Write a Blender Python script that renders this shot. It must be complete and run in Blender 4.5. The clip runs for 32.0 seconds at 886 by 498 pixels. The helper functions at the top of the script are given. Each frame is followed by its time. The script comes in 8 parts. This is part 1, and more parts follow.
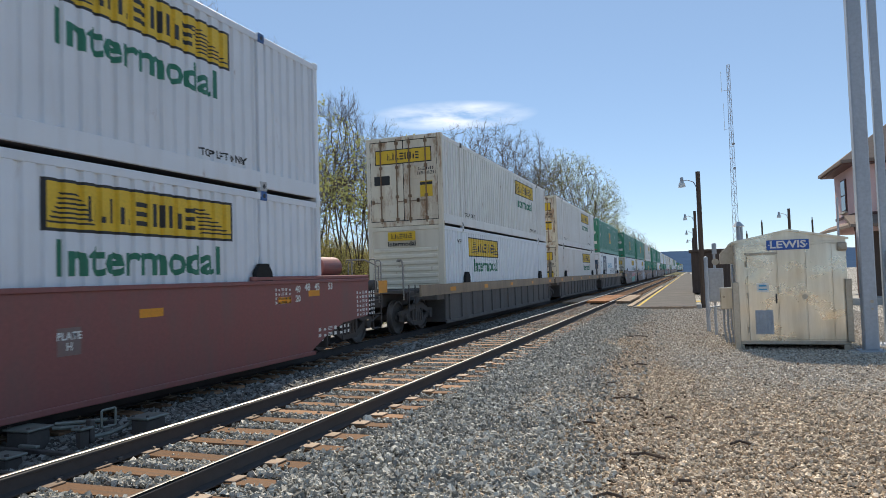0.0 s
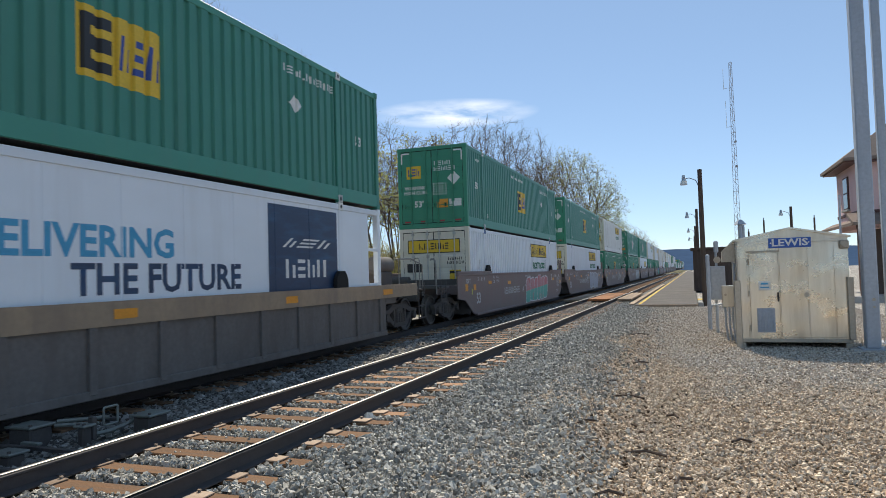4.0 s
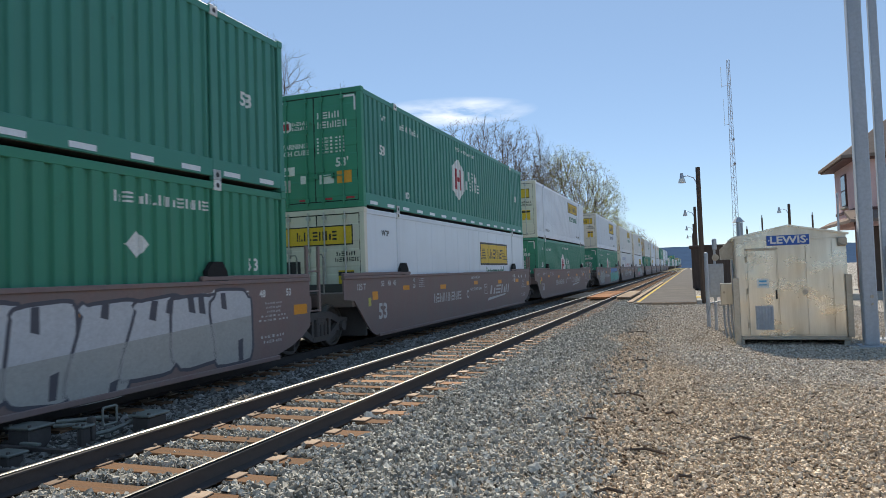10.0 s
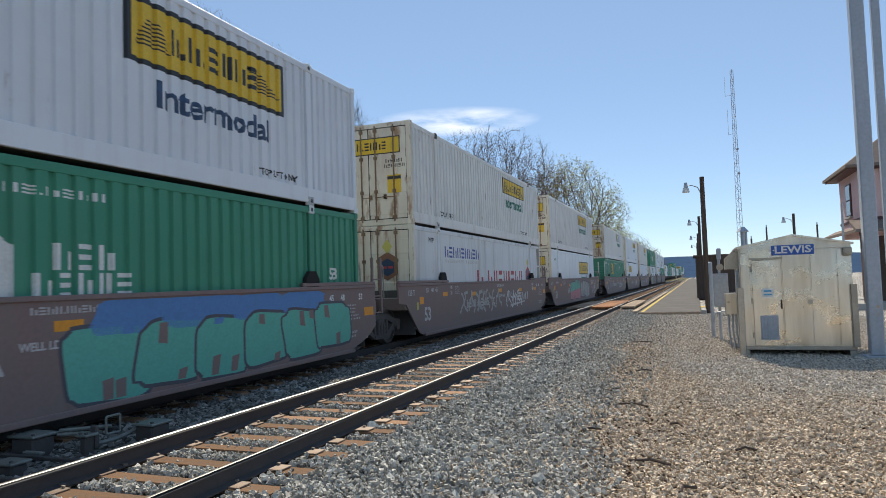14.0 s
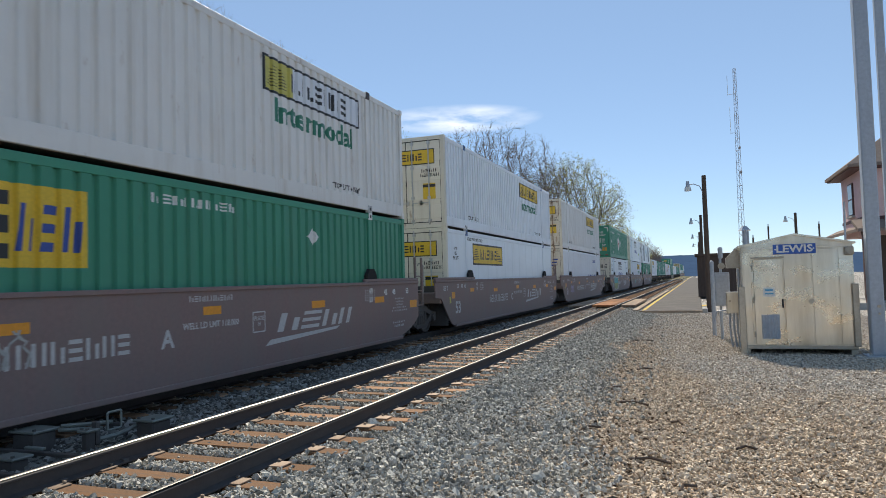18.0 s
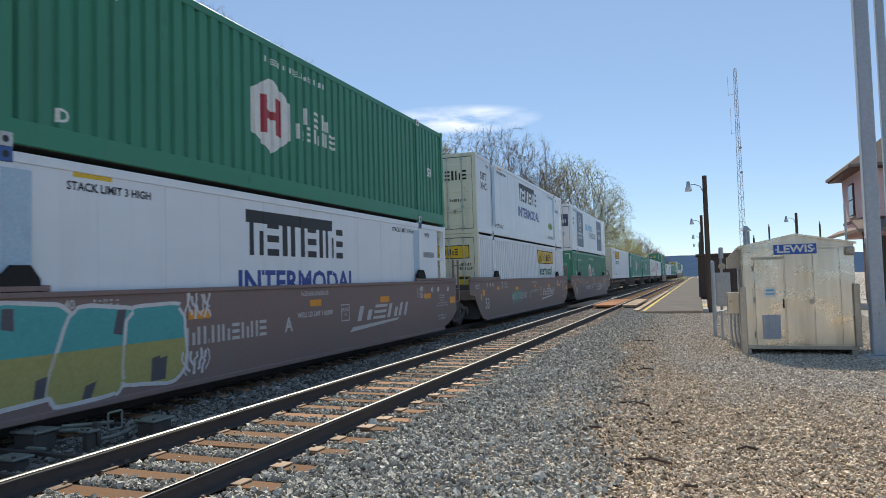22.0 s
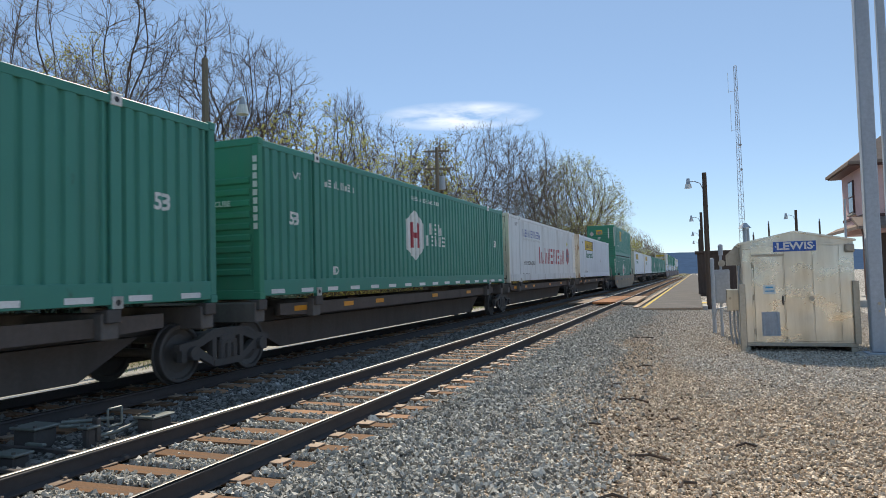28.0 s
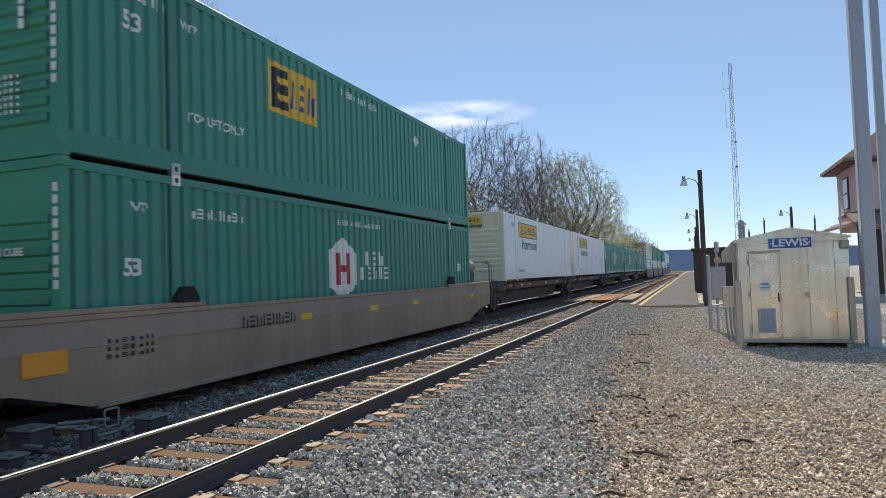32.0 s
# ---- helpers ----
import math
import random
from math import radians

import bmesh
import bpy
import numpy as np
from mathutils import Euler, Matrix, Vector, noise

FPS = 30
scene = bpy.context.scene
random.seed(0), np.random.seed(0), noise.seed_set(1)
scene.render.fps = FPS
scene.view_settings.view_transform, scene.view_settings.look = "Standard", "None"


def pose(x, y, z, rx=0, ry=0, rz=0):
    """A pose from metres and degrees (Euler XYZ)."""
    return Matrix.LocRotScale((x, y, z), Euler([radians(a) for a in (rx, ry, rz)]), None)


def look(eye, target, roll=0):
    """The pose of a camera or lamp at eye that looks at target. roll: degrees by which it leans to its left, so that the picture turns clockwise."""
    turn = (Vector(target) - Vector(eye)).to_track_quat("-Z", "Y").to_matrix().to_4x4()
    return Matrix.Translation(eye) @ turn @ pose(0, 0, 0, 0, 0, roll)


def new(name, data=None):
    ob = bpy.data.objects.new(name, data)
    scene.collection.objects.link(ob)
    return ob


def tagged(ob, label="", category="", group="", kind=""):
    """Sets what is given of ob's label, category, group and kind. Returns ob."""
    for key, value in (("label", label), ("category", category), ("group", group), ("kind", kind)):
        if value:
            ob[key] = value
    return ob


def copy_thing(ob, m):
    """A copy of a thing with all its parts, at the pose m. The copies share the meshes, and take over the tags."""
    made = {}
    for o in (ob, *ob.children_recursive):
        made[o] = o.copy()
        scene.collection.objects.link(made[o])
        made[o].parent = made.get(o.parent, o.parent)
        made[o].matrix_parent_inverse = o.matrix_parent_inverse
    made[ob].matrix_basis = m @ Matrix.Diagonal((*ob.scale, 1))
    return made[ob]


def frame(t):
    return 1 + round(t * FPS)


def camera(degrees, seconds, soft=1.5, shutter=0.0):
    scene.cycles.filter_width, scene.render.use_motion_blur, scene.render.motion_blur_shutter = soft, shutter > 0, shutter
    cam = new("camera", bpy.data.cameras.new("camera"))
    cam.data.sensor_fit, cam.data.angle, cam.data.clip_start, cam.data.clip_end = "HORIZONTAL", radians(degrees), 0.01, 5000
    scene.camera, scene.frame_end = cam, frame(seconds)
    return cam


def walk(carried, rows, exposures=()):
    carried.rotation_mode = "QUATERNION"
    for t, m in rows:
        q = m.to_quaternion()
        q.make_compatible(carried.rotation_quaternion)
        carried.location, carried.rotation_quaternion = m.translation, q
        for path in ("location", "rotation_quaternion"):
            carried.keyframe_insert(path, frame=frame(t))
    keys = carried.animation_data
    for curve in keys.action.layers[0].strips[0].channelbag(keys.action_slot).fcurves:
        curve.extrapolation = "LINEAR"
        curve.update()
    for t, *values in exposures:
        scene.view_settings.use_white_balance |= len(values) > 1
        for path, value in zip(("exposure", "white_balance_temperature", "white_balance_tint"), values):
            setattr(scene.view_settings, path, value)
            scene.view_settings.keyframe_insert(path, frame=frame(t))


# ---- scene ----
# The eye stands beside the near track; the hand sways a little.
EYE = Vector((0.0, 0.0, 1.830))
cam = camera(66.28, 32.0, soft=0.6, shutter=0.08)
SWAY = [  # seconds, turn to the left of the track, tilt up, roll
    (0, 20.00, 2.33, -1.78), (0.5, 19.97, 2.27, -1.98), (1, 19.98, 2.20, -1.90), (1.5, 20.02, 2.11, -1.83), (2, 20.10, 2.11, -1.75), (2.5, 20.11, 2.20, -1.82),
    (3, 20.10, 2.25, -1.79), (3.5, 20.12, 2.19, -1.73), (5.5, 20.18, 2.12, -1.78), (6, 20.28, 2.08, -1.58), (6.5, 20.31, 2.11, -1.84), (7, 20.29, 2.11, -1.90),
    (7.5, 20.35, 2.13, -1.70), (8, 20.33, 2.12, -1.77), (8.5, 20.28, 2.15, -2.01), (9, 20.07, 2.11, -1.89), (9.5, 20.07, 2.04, -1.86), (10, 20.02, 2.04, -1.97),
    (10.5, 20.04, 2.04, -2.04), (11, 20.01, 2.08, -1.97), (11.5, 19.97, 2.16, -2.01), (12, 20.00, 2.24, -1.97), (12.5, 19.96, 2.68, -2.00), (13, 19.98, 2.73, -2.04),
    (13.5, 20.08, 2.80, -1.92), (14, 20.31, 2.83, -1.88), (14.5, 20.44, 2.81, -2.02), (16.5, 20.71, 2.63, -1.54), (17, 20.49, 2.62, -1.73), (17.5, 20.41, 2.61, -1.85),
    (18, 20.43, 2.63, -1.62), (18.5, 20.43, 2.63, -1.61), (19, 20.37, 2.56, -1.71), (19.5, 20.39, 2.52, -1.67), (20, 20.40, 2.55, -1.59), (20.5, 20.37, 2.54, -1.56),
    (21, 20.42, 2.56, -1.62), (21.5, 20.42, 2.63, -1.60), (22, 20.48, 2.66, -1.64), (22.5, 20.51, 2.69, -1.56), (23, 20.56, 2.65, -1.54), (23.5, 20.57, 2.69, -1.66),
    (24, 20.59, 2.67, -1.75), (24.5, 20.60, 2.58, -1.61), (25, 20.60, 2.50, -1.57), (25.5, 20.61, 2.47, -1.73), (27.5, 20.56, 2.47, -1.61), (28, 20.46, 2.38, -1.57),
    (28.5, 20.41, 2.40, -1.73), (29, 20.37, 2.45, -1.78), (29.5, 20.34, 2.25, -1.49), (30, 20.24, 2.30, -1.67), (30.5, 20.26, 2.30, -1.82), (31, 20.32, 2.26, -1.93),
    (31.5, 20.27, 2.25, -1.77), (32, 20.16, 2.26, -1.92),
]


def aim(yaw, pitch, roll):
    a, b = radians(yaw), radians(pitch)
    way = Vector((-math.sin(a) * math.cos(b), math.cos(a) * math.cos(b), math.sin(b)))
    return look(EYE, EYE + way * 10, roll)


walk(cam, [(t, aim(y, p, r)) for t, y, p, r in SWAY], exposures=[(0, 0.16, 6900, 10), (32, 0.16, 6900, 10)])

# ---- light ----
SUN_EL, SUN_AZ = radians(47), radians(-16)
world = bpy.data.worlds.new("sky")
scene.world = world
world.use_nodes = True
wn, wl = world.node_tree.nodes, world.node_tree.links
sky = wn.new("ShaderNodeTexSky")
sky.sky_type, sky.sun_disc, sky.sun_elevation, sky.sun_rotation = "NISHITA", False, SUN_EL, SUN_AZ
sky.altitude = 2400
sky.air_density, sky.dust_density, sky.ozone_density = 1.0, 0.0, 2.6
# a thin white cloud low over the trees
tc = wn.new("ShaderNodeTexCoord")
mp = wn.new("ShaderNodeMapping")
mp.vector_type = "TEXTURE"
mp.inputs["Location"].default_value, mp.inputs["Rotation"].default_value, mp.inputs["Scale"].default_value = (-0.312, 0.92, 0.232), (0, 0.0, radians(18)), (0.098, 0.3, 0.017)
wl.new(tc.outputs["Generated"], mp.inputs["Vector"])
dist = wn.new("ShaderNodeVectorMath")
dist.operation = "LENGTH"
wl.new(mp.outputs[0], dist.inputs[0])
wisp = wn.new("ShaderNodeTexNoise")
wisp.inputs["Scale"].default_value, wisp.inputs["Detail"].default_value = 9, 6
stretch = wn.new("ShaderNodeMapping")
stretch.inputs["Scale"].default_value = (1, 1, 4)
wl.new(tc.outputs["Generated"], stretch.inputs["Vector"])
wl.new(stretch.outputs[0], wisp.inputs["Vector"])
fade = wn.new("ShaderNodeMapRange")
fade.inputs["From Min"].default_value, fade.inputs["From Max"].default_value, fade.inputs["To Min"].default_value, fade.inputs["To Max"].default_value = 0.1, 1.25, 1.0, 0.0
wl.new(dist.outputs["Value"], fade.inputs["Value"])
keep = wn.new("ShaderNodeMapRange")
keep.inputs["From Min"].default_value, keep.inputs["From Max"].default_value = 0.34, 0.55
wl.new(wisp.outputs["Fac"], keep.inputs["Value"])
both = wn.new("ShaderNodeMath")
both.operation = "MULTIPLY"
wl.new(fade.outputs[0], both.inputs[0]), wl.new(keep.outputs[0], both.inputs[1])
cloud = wn.new("ShaderNodeMix")
cloud.data_type = "RGBA"
a_in, b_in = [i for i in cloud.inputs if i.type == "RGBA"]
b_in.default_value = (10.5, 10.6, 10.7, 1)
# thin spring haze evens the sky out
veil = wn.new("ShaderNodeMix")
veil.data_type = "RGBA"
veil.inputs["Factor"].default_value = 0.44
va, vb = [i for i in veil.inputs if i.type == "RGBA"]
vb.default_value = (2.55, 4.0, 6.1, 1)
wl.new(sky.outputs[0], va)
wl.new(both.outputs[0], cloud.inputs["Factor"]), wl.new([o for o in veil.outputs if o.type == "RGBA"][0], a_in)
wl.new([o for o in cloud.outputs if o.type == "RGBA"][0], wn["Background"].inputs["Color"])
wn["Background"].inputs["Strength"].default_value = 0.126
sun = new("sun", bpy.data.lights.new("sun", "SUN"))
sun.data.energy, sun.data.angle, sun.data.color = 4.7, radians(0.55), (1.0, 0.93, 0.82)
SUN_WAY = Vector((math.sin(SUN_AZ) * math.cos(SUN_EL), math.cos(SUN_AZ) * math.cos(SUN_EL), math.sin(SUN_EL)))
sun.matrix_world = look(SUN_WAY * 80, (0, 0, 0))

# ---- materials ----
def node_mat(name):
    m = bpy.data.materials.new(name)
    m.use_nodes = True
    n, l = m.node_tree.nodes, m.node_tree.links
    return m, n, l, n["Principled BSDF"]


def ramp(n, stops, kind="LINEAR"):
    r = n.new("ShaderNodeValToRGB")
    r.color_ramp.interpolation = kind
    while len(r.color_ramp.elements) < len(stops):
        r.color_ramp.elements.new(0.5)
    for e, (p, c) in zip(r.color_ramp.elements, stops):
        e.position, e.color = p, (*c, 1) if len(c) == 3 else (c[0], c[0], c[0], 1)
    return r


def noise_tex(n, l, scale, detail=4, rough=0.55, stretch=None, space="Object"):
    tc = n.new("ShaderNodeTexCoord")
    mp = n.new("ShaderNodeMapping")
    mp.inputs["Scale"].default_value = stretch or (1, 1, 1)
    l.new(tc.outputs[space], mp.inputs["Vector"])
    t = n.new("ShaderNodeTexNoise")
    t.inputs["Scale"].default_value, t.inputs["Detail"].default_value, t.inputs["Roughness"].default_value = scale, detail, rough
    l.new(mp.outputs[0], t.inputs["Vector"])
    return t


def blend(n, l, fac, a, b):
    """a and b: colours or sockets."""
    x = n.new("ShaderNodeMix")
    x.data_type = "RGBA"
    l.new(fac, x.inputs["Factor"])
    for s, v in (("A", a), ("B", b)):
        socket = [i for i in x.inputs if i.name == s and i.type == "RGBA"][0]
        if isinstance(v, tuple):
            socket.default_value = (*v, 1)
        else:
            l.new(v, socket)
    return [o for o in x.outputs if o.type == "RGBA"][0]


def surface(name, base, dirt, rough=0.6, metal=0.0, fine=18.0, coarse=1.2, amount=0.5, streak=None, bump=0.15, bump_scale=60.0, vary=0.0, space="Object"):
    """Paint, wood, steel or stone: a base colour, dirt in large patches and fine grain, relief."""
    m, n, l, p = node_mat(name)
    big = noise_tex(n, l, coarse, 5, 0.6, streak, space)
    cut = ramp(n, [(0.62 - 0.32 * amount, (0.0,)), (0.80, (min(1.0, 0.35 + amount),))])
    l.new(big.outputs["Fac"], cut.inputs[0])
    small = noise_tex(n, l, fine, 6, 0.65, None, space)
    lift = ramp(n, [(0.25, tuple(c * 0.82 for c in base)), (0.75, tuple(min(1, c * 1.12) for c in base))])
    l.new(small.outputs["Fac"], lift.inputs[0])
    colour = blend(n, l, cut.outputs[0], lift.outputs[0], dirt)
    if vary:
        info = n.new("ShaderNodeObjectInfo")
        hsv = n.new("ShaderNodeHueSaturation")
        rng = n.new("ShaderNodeMapRange")
        rng.inputs["To Min"].default_value, rng.inputs["To Max"].default_value = 1 - vary, 1 + vary
        l.new(info.outputs["Random"], rng.inputs["Value"])
        l.new(rng.outputs[0], hsv.inputs["Value"])
        l.new(colour, hsv.inputs["Color"])
        colour = hsv.outputs[0]
    l.new(colour, p.inputs["Base Color"])
    rr = n.new("ShaderNodeMapRange")
    rr.inputs["To Min"].default_value, rr.inputs["To Max"].default_value = max(0.05, rough - 0.12), min(1, rough + 0.15)
    l.new(small.outputs["Fac"], rr.inputs["Value"])
    l.new(rr.outputs[0], p.inputs["Roughness"])
    p.inputs["Metallic"].default_value = metal
    if rough >= 0.7:  # dusty, rough surfaces hardly shine
        p.inputs["Specular IOR Level"].default_value = 0.12
    if bump:
        t = noise_tex(n, l, bump_scale, 3, 0.6, None, space)
        b = n.new("ShaderNodeBump")
        b.inputs["Strength"].default_value, b.inputs["Distance"].default_value = bump, 0.01
        l.new(t.outputs["Fac"], b.inputs["Height"])
        l.new(b.outputs[0], p.inputs["Normal"])
    return m


def plain(name, base, rough=0.6, metal=0.0):
    return surface(name, base, tuple(c * 0.7 for c in base), rough, metal, 25, 3, 0.25, None, 0.05)


def paint(name, base, grime, rough=0.42, streaks=0.25, rust=0.0, rust_tone=(0.26, 0.12, 0.05), scuff=0.15, vary=0.06):
    """Sheet-metal paint: an even coat, faint level bleaching, grime run down in streaks, and rust specks with runs below."""
    m, n, l, p = node_mat(name)
    info = n.new("ShaderNodeObjectInfo")
    tc = n.new("ShaderNodeTexCoord")
    shift = n.new("ShaderNodeVectorMath")
    shift.operation, shift.inputs[1].default_value = "MULTIPLY_ADD", (1, 1, 1)
    spread = n.new("ShaderNodeCombineXYZ")
    far = n.new("ShaderNodeMath")
    far.operation, far.inputs[1].default_value = "MULTIPLY", 83.0
    l.new(info.outputs["Random"], far.inputs[0])
    l.new(far.outputs[0], spread.inputs["Y"]), l.new(far.outputs[0], spread.inputs["X"])
    l.new(tc.outputs["Object"], shift.inputs[0]), l.new(spread.outputs[0], shift.inputs[2])

    def tex(scale, stretch, detail, rgh=0.6):
        mp = n.new("ShaderNodeMapping")
        mp.inputs["Scale"].default_value = stretch
        l.new(shift.outputs[0], mp.inputs["Vector"])
        t = n.new("ShaderNodeTexNoise")
        t.inputs["Scale"].default_value, t.inputs["Detail"].default_value, t.inputs["Roughness"].default_value = scale, detail, rgh
        l.new(mp.outputs[0], t.inputs["Vector"])
        return t.outputs["Fac"]

    def cut(fac, lo, hi, top):
        r = n.new("ShaderNodeMapRange")
        r.inputs["From Min"].default_value, r.inputs["From Max"].default_value, r.inputs["To Max"].default_value = lo, hi, top
        l.new(fac, r.inputs["Value"])
        return r.outputs[0]
    grain = ramp(n, [(0.3, tuple(c * 0.955 for c in base)), (0.7, tuple(min(1, c * 1.03) for c in base))])
    l.new(tex(0.35, (1, 1, 2.5), 3), grain.inputs[0])
    c = blend(n, l, cut(tex(1.0, (2.1, 2.1, 0.16), 6, 0.68), 0.50, 0.74, streaks), grain.outputs[0], grime)
    c = blend(n, l, cut(tex(7.0, (1, 1, 1), 6, 0.7), 0.60, 0.74, scuff), c, tuple(0.5 * (a + b) for a, b in zip(base, grime)))
    if rust:
        c = blend(n, l, cut(tex(3.2, (1, 1, 0.30), 7, 0.68), 0.665 - 0.13 * rust, 0.775 - 0.13 * rust, 0.8), c, rust_tone)
        c = blend(n, l, cut(tex(0.9, (1.4, 1.4, 0.5), 6, 0.7), 0.56 - 0.1 * rust, 0.78, 0.6 * min(1, rust)), c, tuple(0.45 * a + 0.55 * b for a, b in zip(base, rust_tone)))
    hsv = n.new("ShaderNodeHueSaturation")
    rng = n.new("ShaderNodeMapRange")
    rng.inputs["To Min"].default_value, rng.inputs["To Max"].default_value = 1 - vary, 1 + vary * 0.5
    l.new(info.outputs["Random"], rng.inputs["Value"]), l.new(rng.outputs[0], hsv.inputs["Value"]), l.new(c, hsv.inputs["Color"])
    l.new(hsv.outputs[0], p.inputs["Base Color"])
    p.inputs["Roughness"].default_value = rough
    p.inputs["Specular IOR Level"].default_value = 0.22
    b = n.new("ShaderNodeBump")
    b.inputs["Strength"].default_value, b.inputs["Distance"].default_value = 0.25, 0.02
    l.new(tex(1.1, (1, 1, 1), 3), b.inputs["Height"]), l.new(b.outputs[0], p.inputs["Normal"])
    return m


TALL = (6, 6, 0.5)
M = {
    "white": paint("white_container_paint", (0.735, 0.775, 0.82), (0.50, 0.48, 0.45), 0.42, 0.30, 0.10),
    "cream": paint("aged_white_container_paint", (0.74, 0.69, 0.57), (0.44, 0.34, 0.22), 0.55, 0.5, 1.1, (0.28, 0.13, 0.05), 0.35),
    "cream_side": paint("rust_speckled_white_paint", (0.75, 0.75, 0.725), (0.48, 0.42, 0.34), 0.5, 0.5, 0.30, (0.30, 0.17, 0.09), 0.25),
    "smooth": paint("white_panel_paint", (0.735, 0.79, 0.84), (0.54, 0.55, 0.55), 0.35, 0.28, 0.0, scuff=0.08),
    "green": paint("green_container_paint", (0.056, 0.268, 0.172), (0.095, 0.23, 0.165), 0.45, 0.4, 0.12, (0.06, 0.06, 0.04), 0.2, 0.12),
    "teal": paint("teal_container_paint", (0.066, 0.268, 0.208), (0.10, 0.23, 0.185), 0.45, 0.4, 0.06, (0.06, 0.07, 0.05), 0.2, 0.12),
    # white of the ends, tinted warm for light bounced off the ground
    "door_white": paint("warm_white_door_paint", (0.72, 0.68, 0.575), (0.47, 0.40, 0.30), 0.5, 0.4, 0.28, (0.30, 0.15, 0.07), 0.25),
    "smooth_old": paint("stained_white_panel_paint", (0.68, 0.70, 0.71), (0.33, 0.31, 0.28), 0.45, 0.75, 0.16, (0.28, 0.19, 0.12), 0.35),
    "post_blue": paint("blue_steel_post_paint", (0.05, 0.13, 0.33), (0.10, 0.12, 0.16), 0.5, 0.3, 0.2),
    "yellow": plain("yellow_decal", (0.72, 0.47, 0.03), 0.5),
    "black": plain("black_decal", (0.02, 0.02, 0.022), 0.5),
    "sign_green": plain("green_lettering", (0.015, 0.17, 0.10), 0.5),
    "letter_white": plain("white_lettering", (0.72, 0.73, 0.70), 0.55),
    "letter_grey": plain("faded_lettering", (0.52, 0.51, 0.50), 0.6),
    "navy": surface("dark_blue_decal", (0.02, 0.045, 0.10), (0.03, 0.12, 0.25), 0.4, 0, 20, 0.8, 0.4, (1, 1, 5), 0.02),
    "sky_blue": plain("light_blue_lettering", (0.05, 0.33, 0.55), 0.5),
    "blue": plain("blue_lettering", (0.03, 0.07, 0.30), 0.5),
    "red": plain("red_decal", (0.40, 0.04, 0.05), 0.5),
    "orange": plain("orange_reflector", (0.75, 0.30, 0.02), 0.45),
    "silver": plain("silver_tape", (0.75, 0.75, 0.75), 0.3, 0.2),
    "gasket": plain("black_rubber_gasket", (0.03, 0.03, 0.03), 0.8),
    "rod": surface("galvanised_rod", (0.50, 0.51, 0.50), (0.25, 0.18, 0.12), 0.4, 0.6, 30, 4, 0.4, None, 0.05),
    "rod_rusty": surface("rust_brown_rod", (0.27, 0.185, 0.125), (0.15, 0.085, 0.05), 0.7, 0.2, 30, 4, 0.5, None, 0.1),
    "tank_rust": surface("rust_orange_steel", (0.36, 0.165, 0.06), (0.20, 0.10, 0.05), 0.75, 0.1, 18, 2.5, 0.6, None, 0.1),
    "car_brown": surface("brown_car_paint", (0.222, 0.148, 0.137), (0.20, 0.165, 0.148), 0.6, 0, 16, 1.1, 0.7, (2, 2, 0.6), 0.12),
    "car_maroon": surface("maroon_car_paint", (0.25, 0.085, 0.078), (0.17, 0.10, 0.09), 0.5, 0, 16, 1.1, 0.5, (2, 2, 0.6), 0.1),
    "car_tan": surface("faded_tan_car_paint", (0.34, 0.25, 0.165), (0.20, 0.15, 0.115), 0.65, 0, 12, 1.0, 0.7, (2, 2, 0.5), 0.12),
    "car_dun": surface("dun_grey_car_paint", (0.31, 0.25, 0.195), (0.21, 0.175, 0.145), 0.65, 0, 12, 1.0, 0.7, (2, 2, 0.5), 0.12),
    "car_grey": surface("grimy_grey_car_paint", (0.165, 0.152, 0.143), (0.115, 0.10, 0.09), 0.7, 0, 14, 1.2, 0.6, (2, 2, 0.6), 0.12),
    # grimy steel, its tone lifted to stand in for veiling lens glare
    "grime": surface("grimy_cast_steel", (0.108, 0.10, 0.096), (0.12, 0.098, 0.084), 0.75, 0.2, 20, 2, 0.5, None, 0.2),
    "wheel": surface("wheel_steel", (0.105, 0.096, 0.09), (0.088, 0.078, 0.07), 0.55, 0.3, 20, 3, 0.4, None, 0.08),
    "rail_side": surface("rusty_rail_web", (0.075, 0.07, 0.07), (0.095, 0.068, 0.056), 0.7, 0.2, 12, 2.0, 0.5, (1, 0.2, 1), 0.15),
    # duller head copy: the weaker sun glint on right-hand rails set in colour
    "rail_dull": surface("worn_rail_head", (0.50, 0.48, 0.46), (0.34, 0.31, 0.28), 0.36, 1.0, 40, 3, 0.4, (6, 0.1, 1), 0.02),
    "rail_top": surface("polished_rail_head", (0.62, 0.60, 0.57), (0.40, 0.37, 0.33), 0.29, 1.0, 40, 3, 0.3, (6, 0.1, 1), 0.02),
    "tie": surface("weathered_tie_wood", (0.31, 0.165, 0.085), (0.20, 0.155, 0.12), 0.85, 0, 26, 1.6, 0.9, (0.5, 11, 11), 0.9, 30, 0.5),
    "tie_plate": surface("tie_plate_steel", (0.34, 0.27, 0.21), (0.20, 0.12, 0.08), 0.7, 0.4, 20, 5, 0.5, None, 0.2, 60, 0.2),
    "hand_steel": surface("dull_grey_rail_steel", (0.26, 0.25, 0.235), (0.14, 0.12, 0.10), 0.6, 0.2, 20, 4, 0.4, None, 0.05),
    "spine_dark": surface("sooty_brown_car_paint", (0.135, 0.112, 0.10), (0.095, 0.08, 0.07), 0.7, 0, 14, 1.2, 0.6, (2, 2, 0.6), 0.12),
    "stone": None, "gravel": None, "ground": None,
}


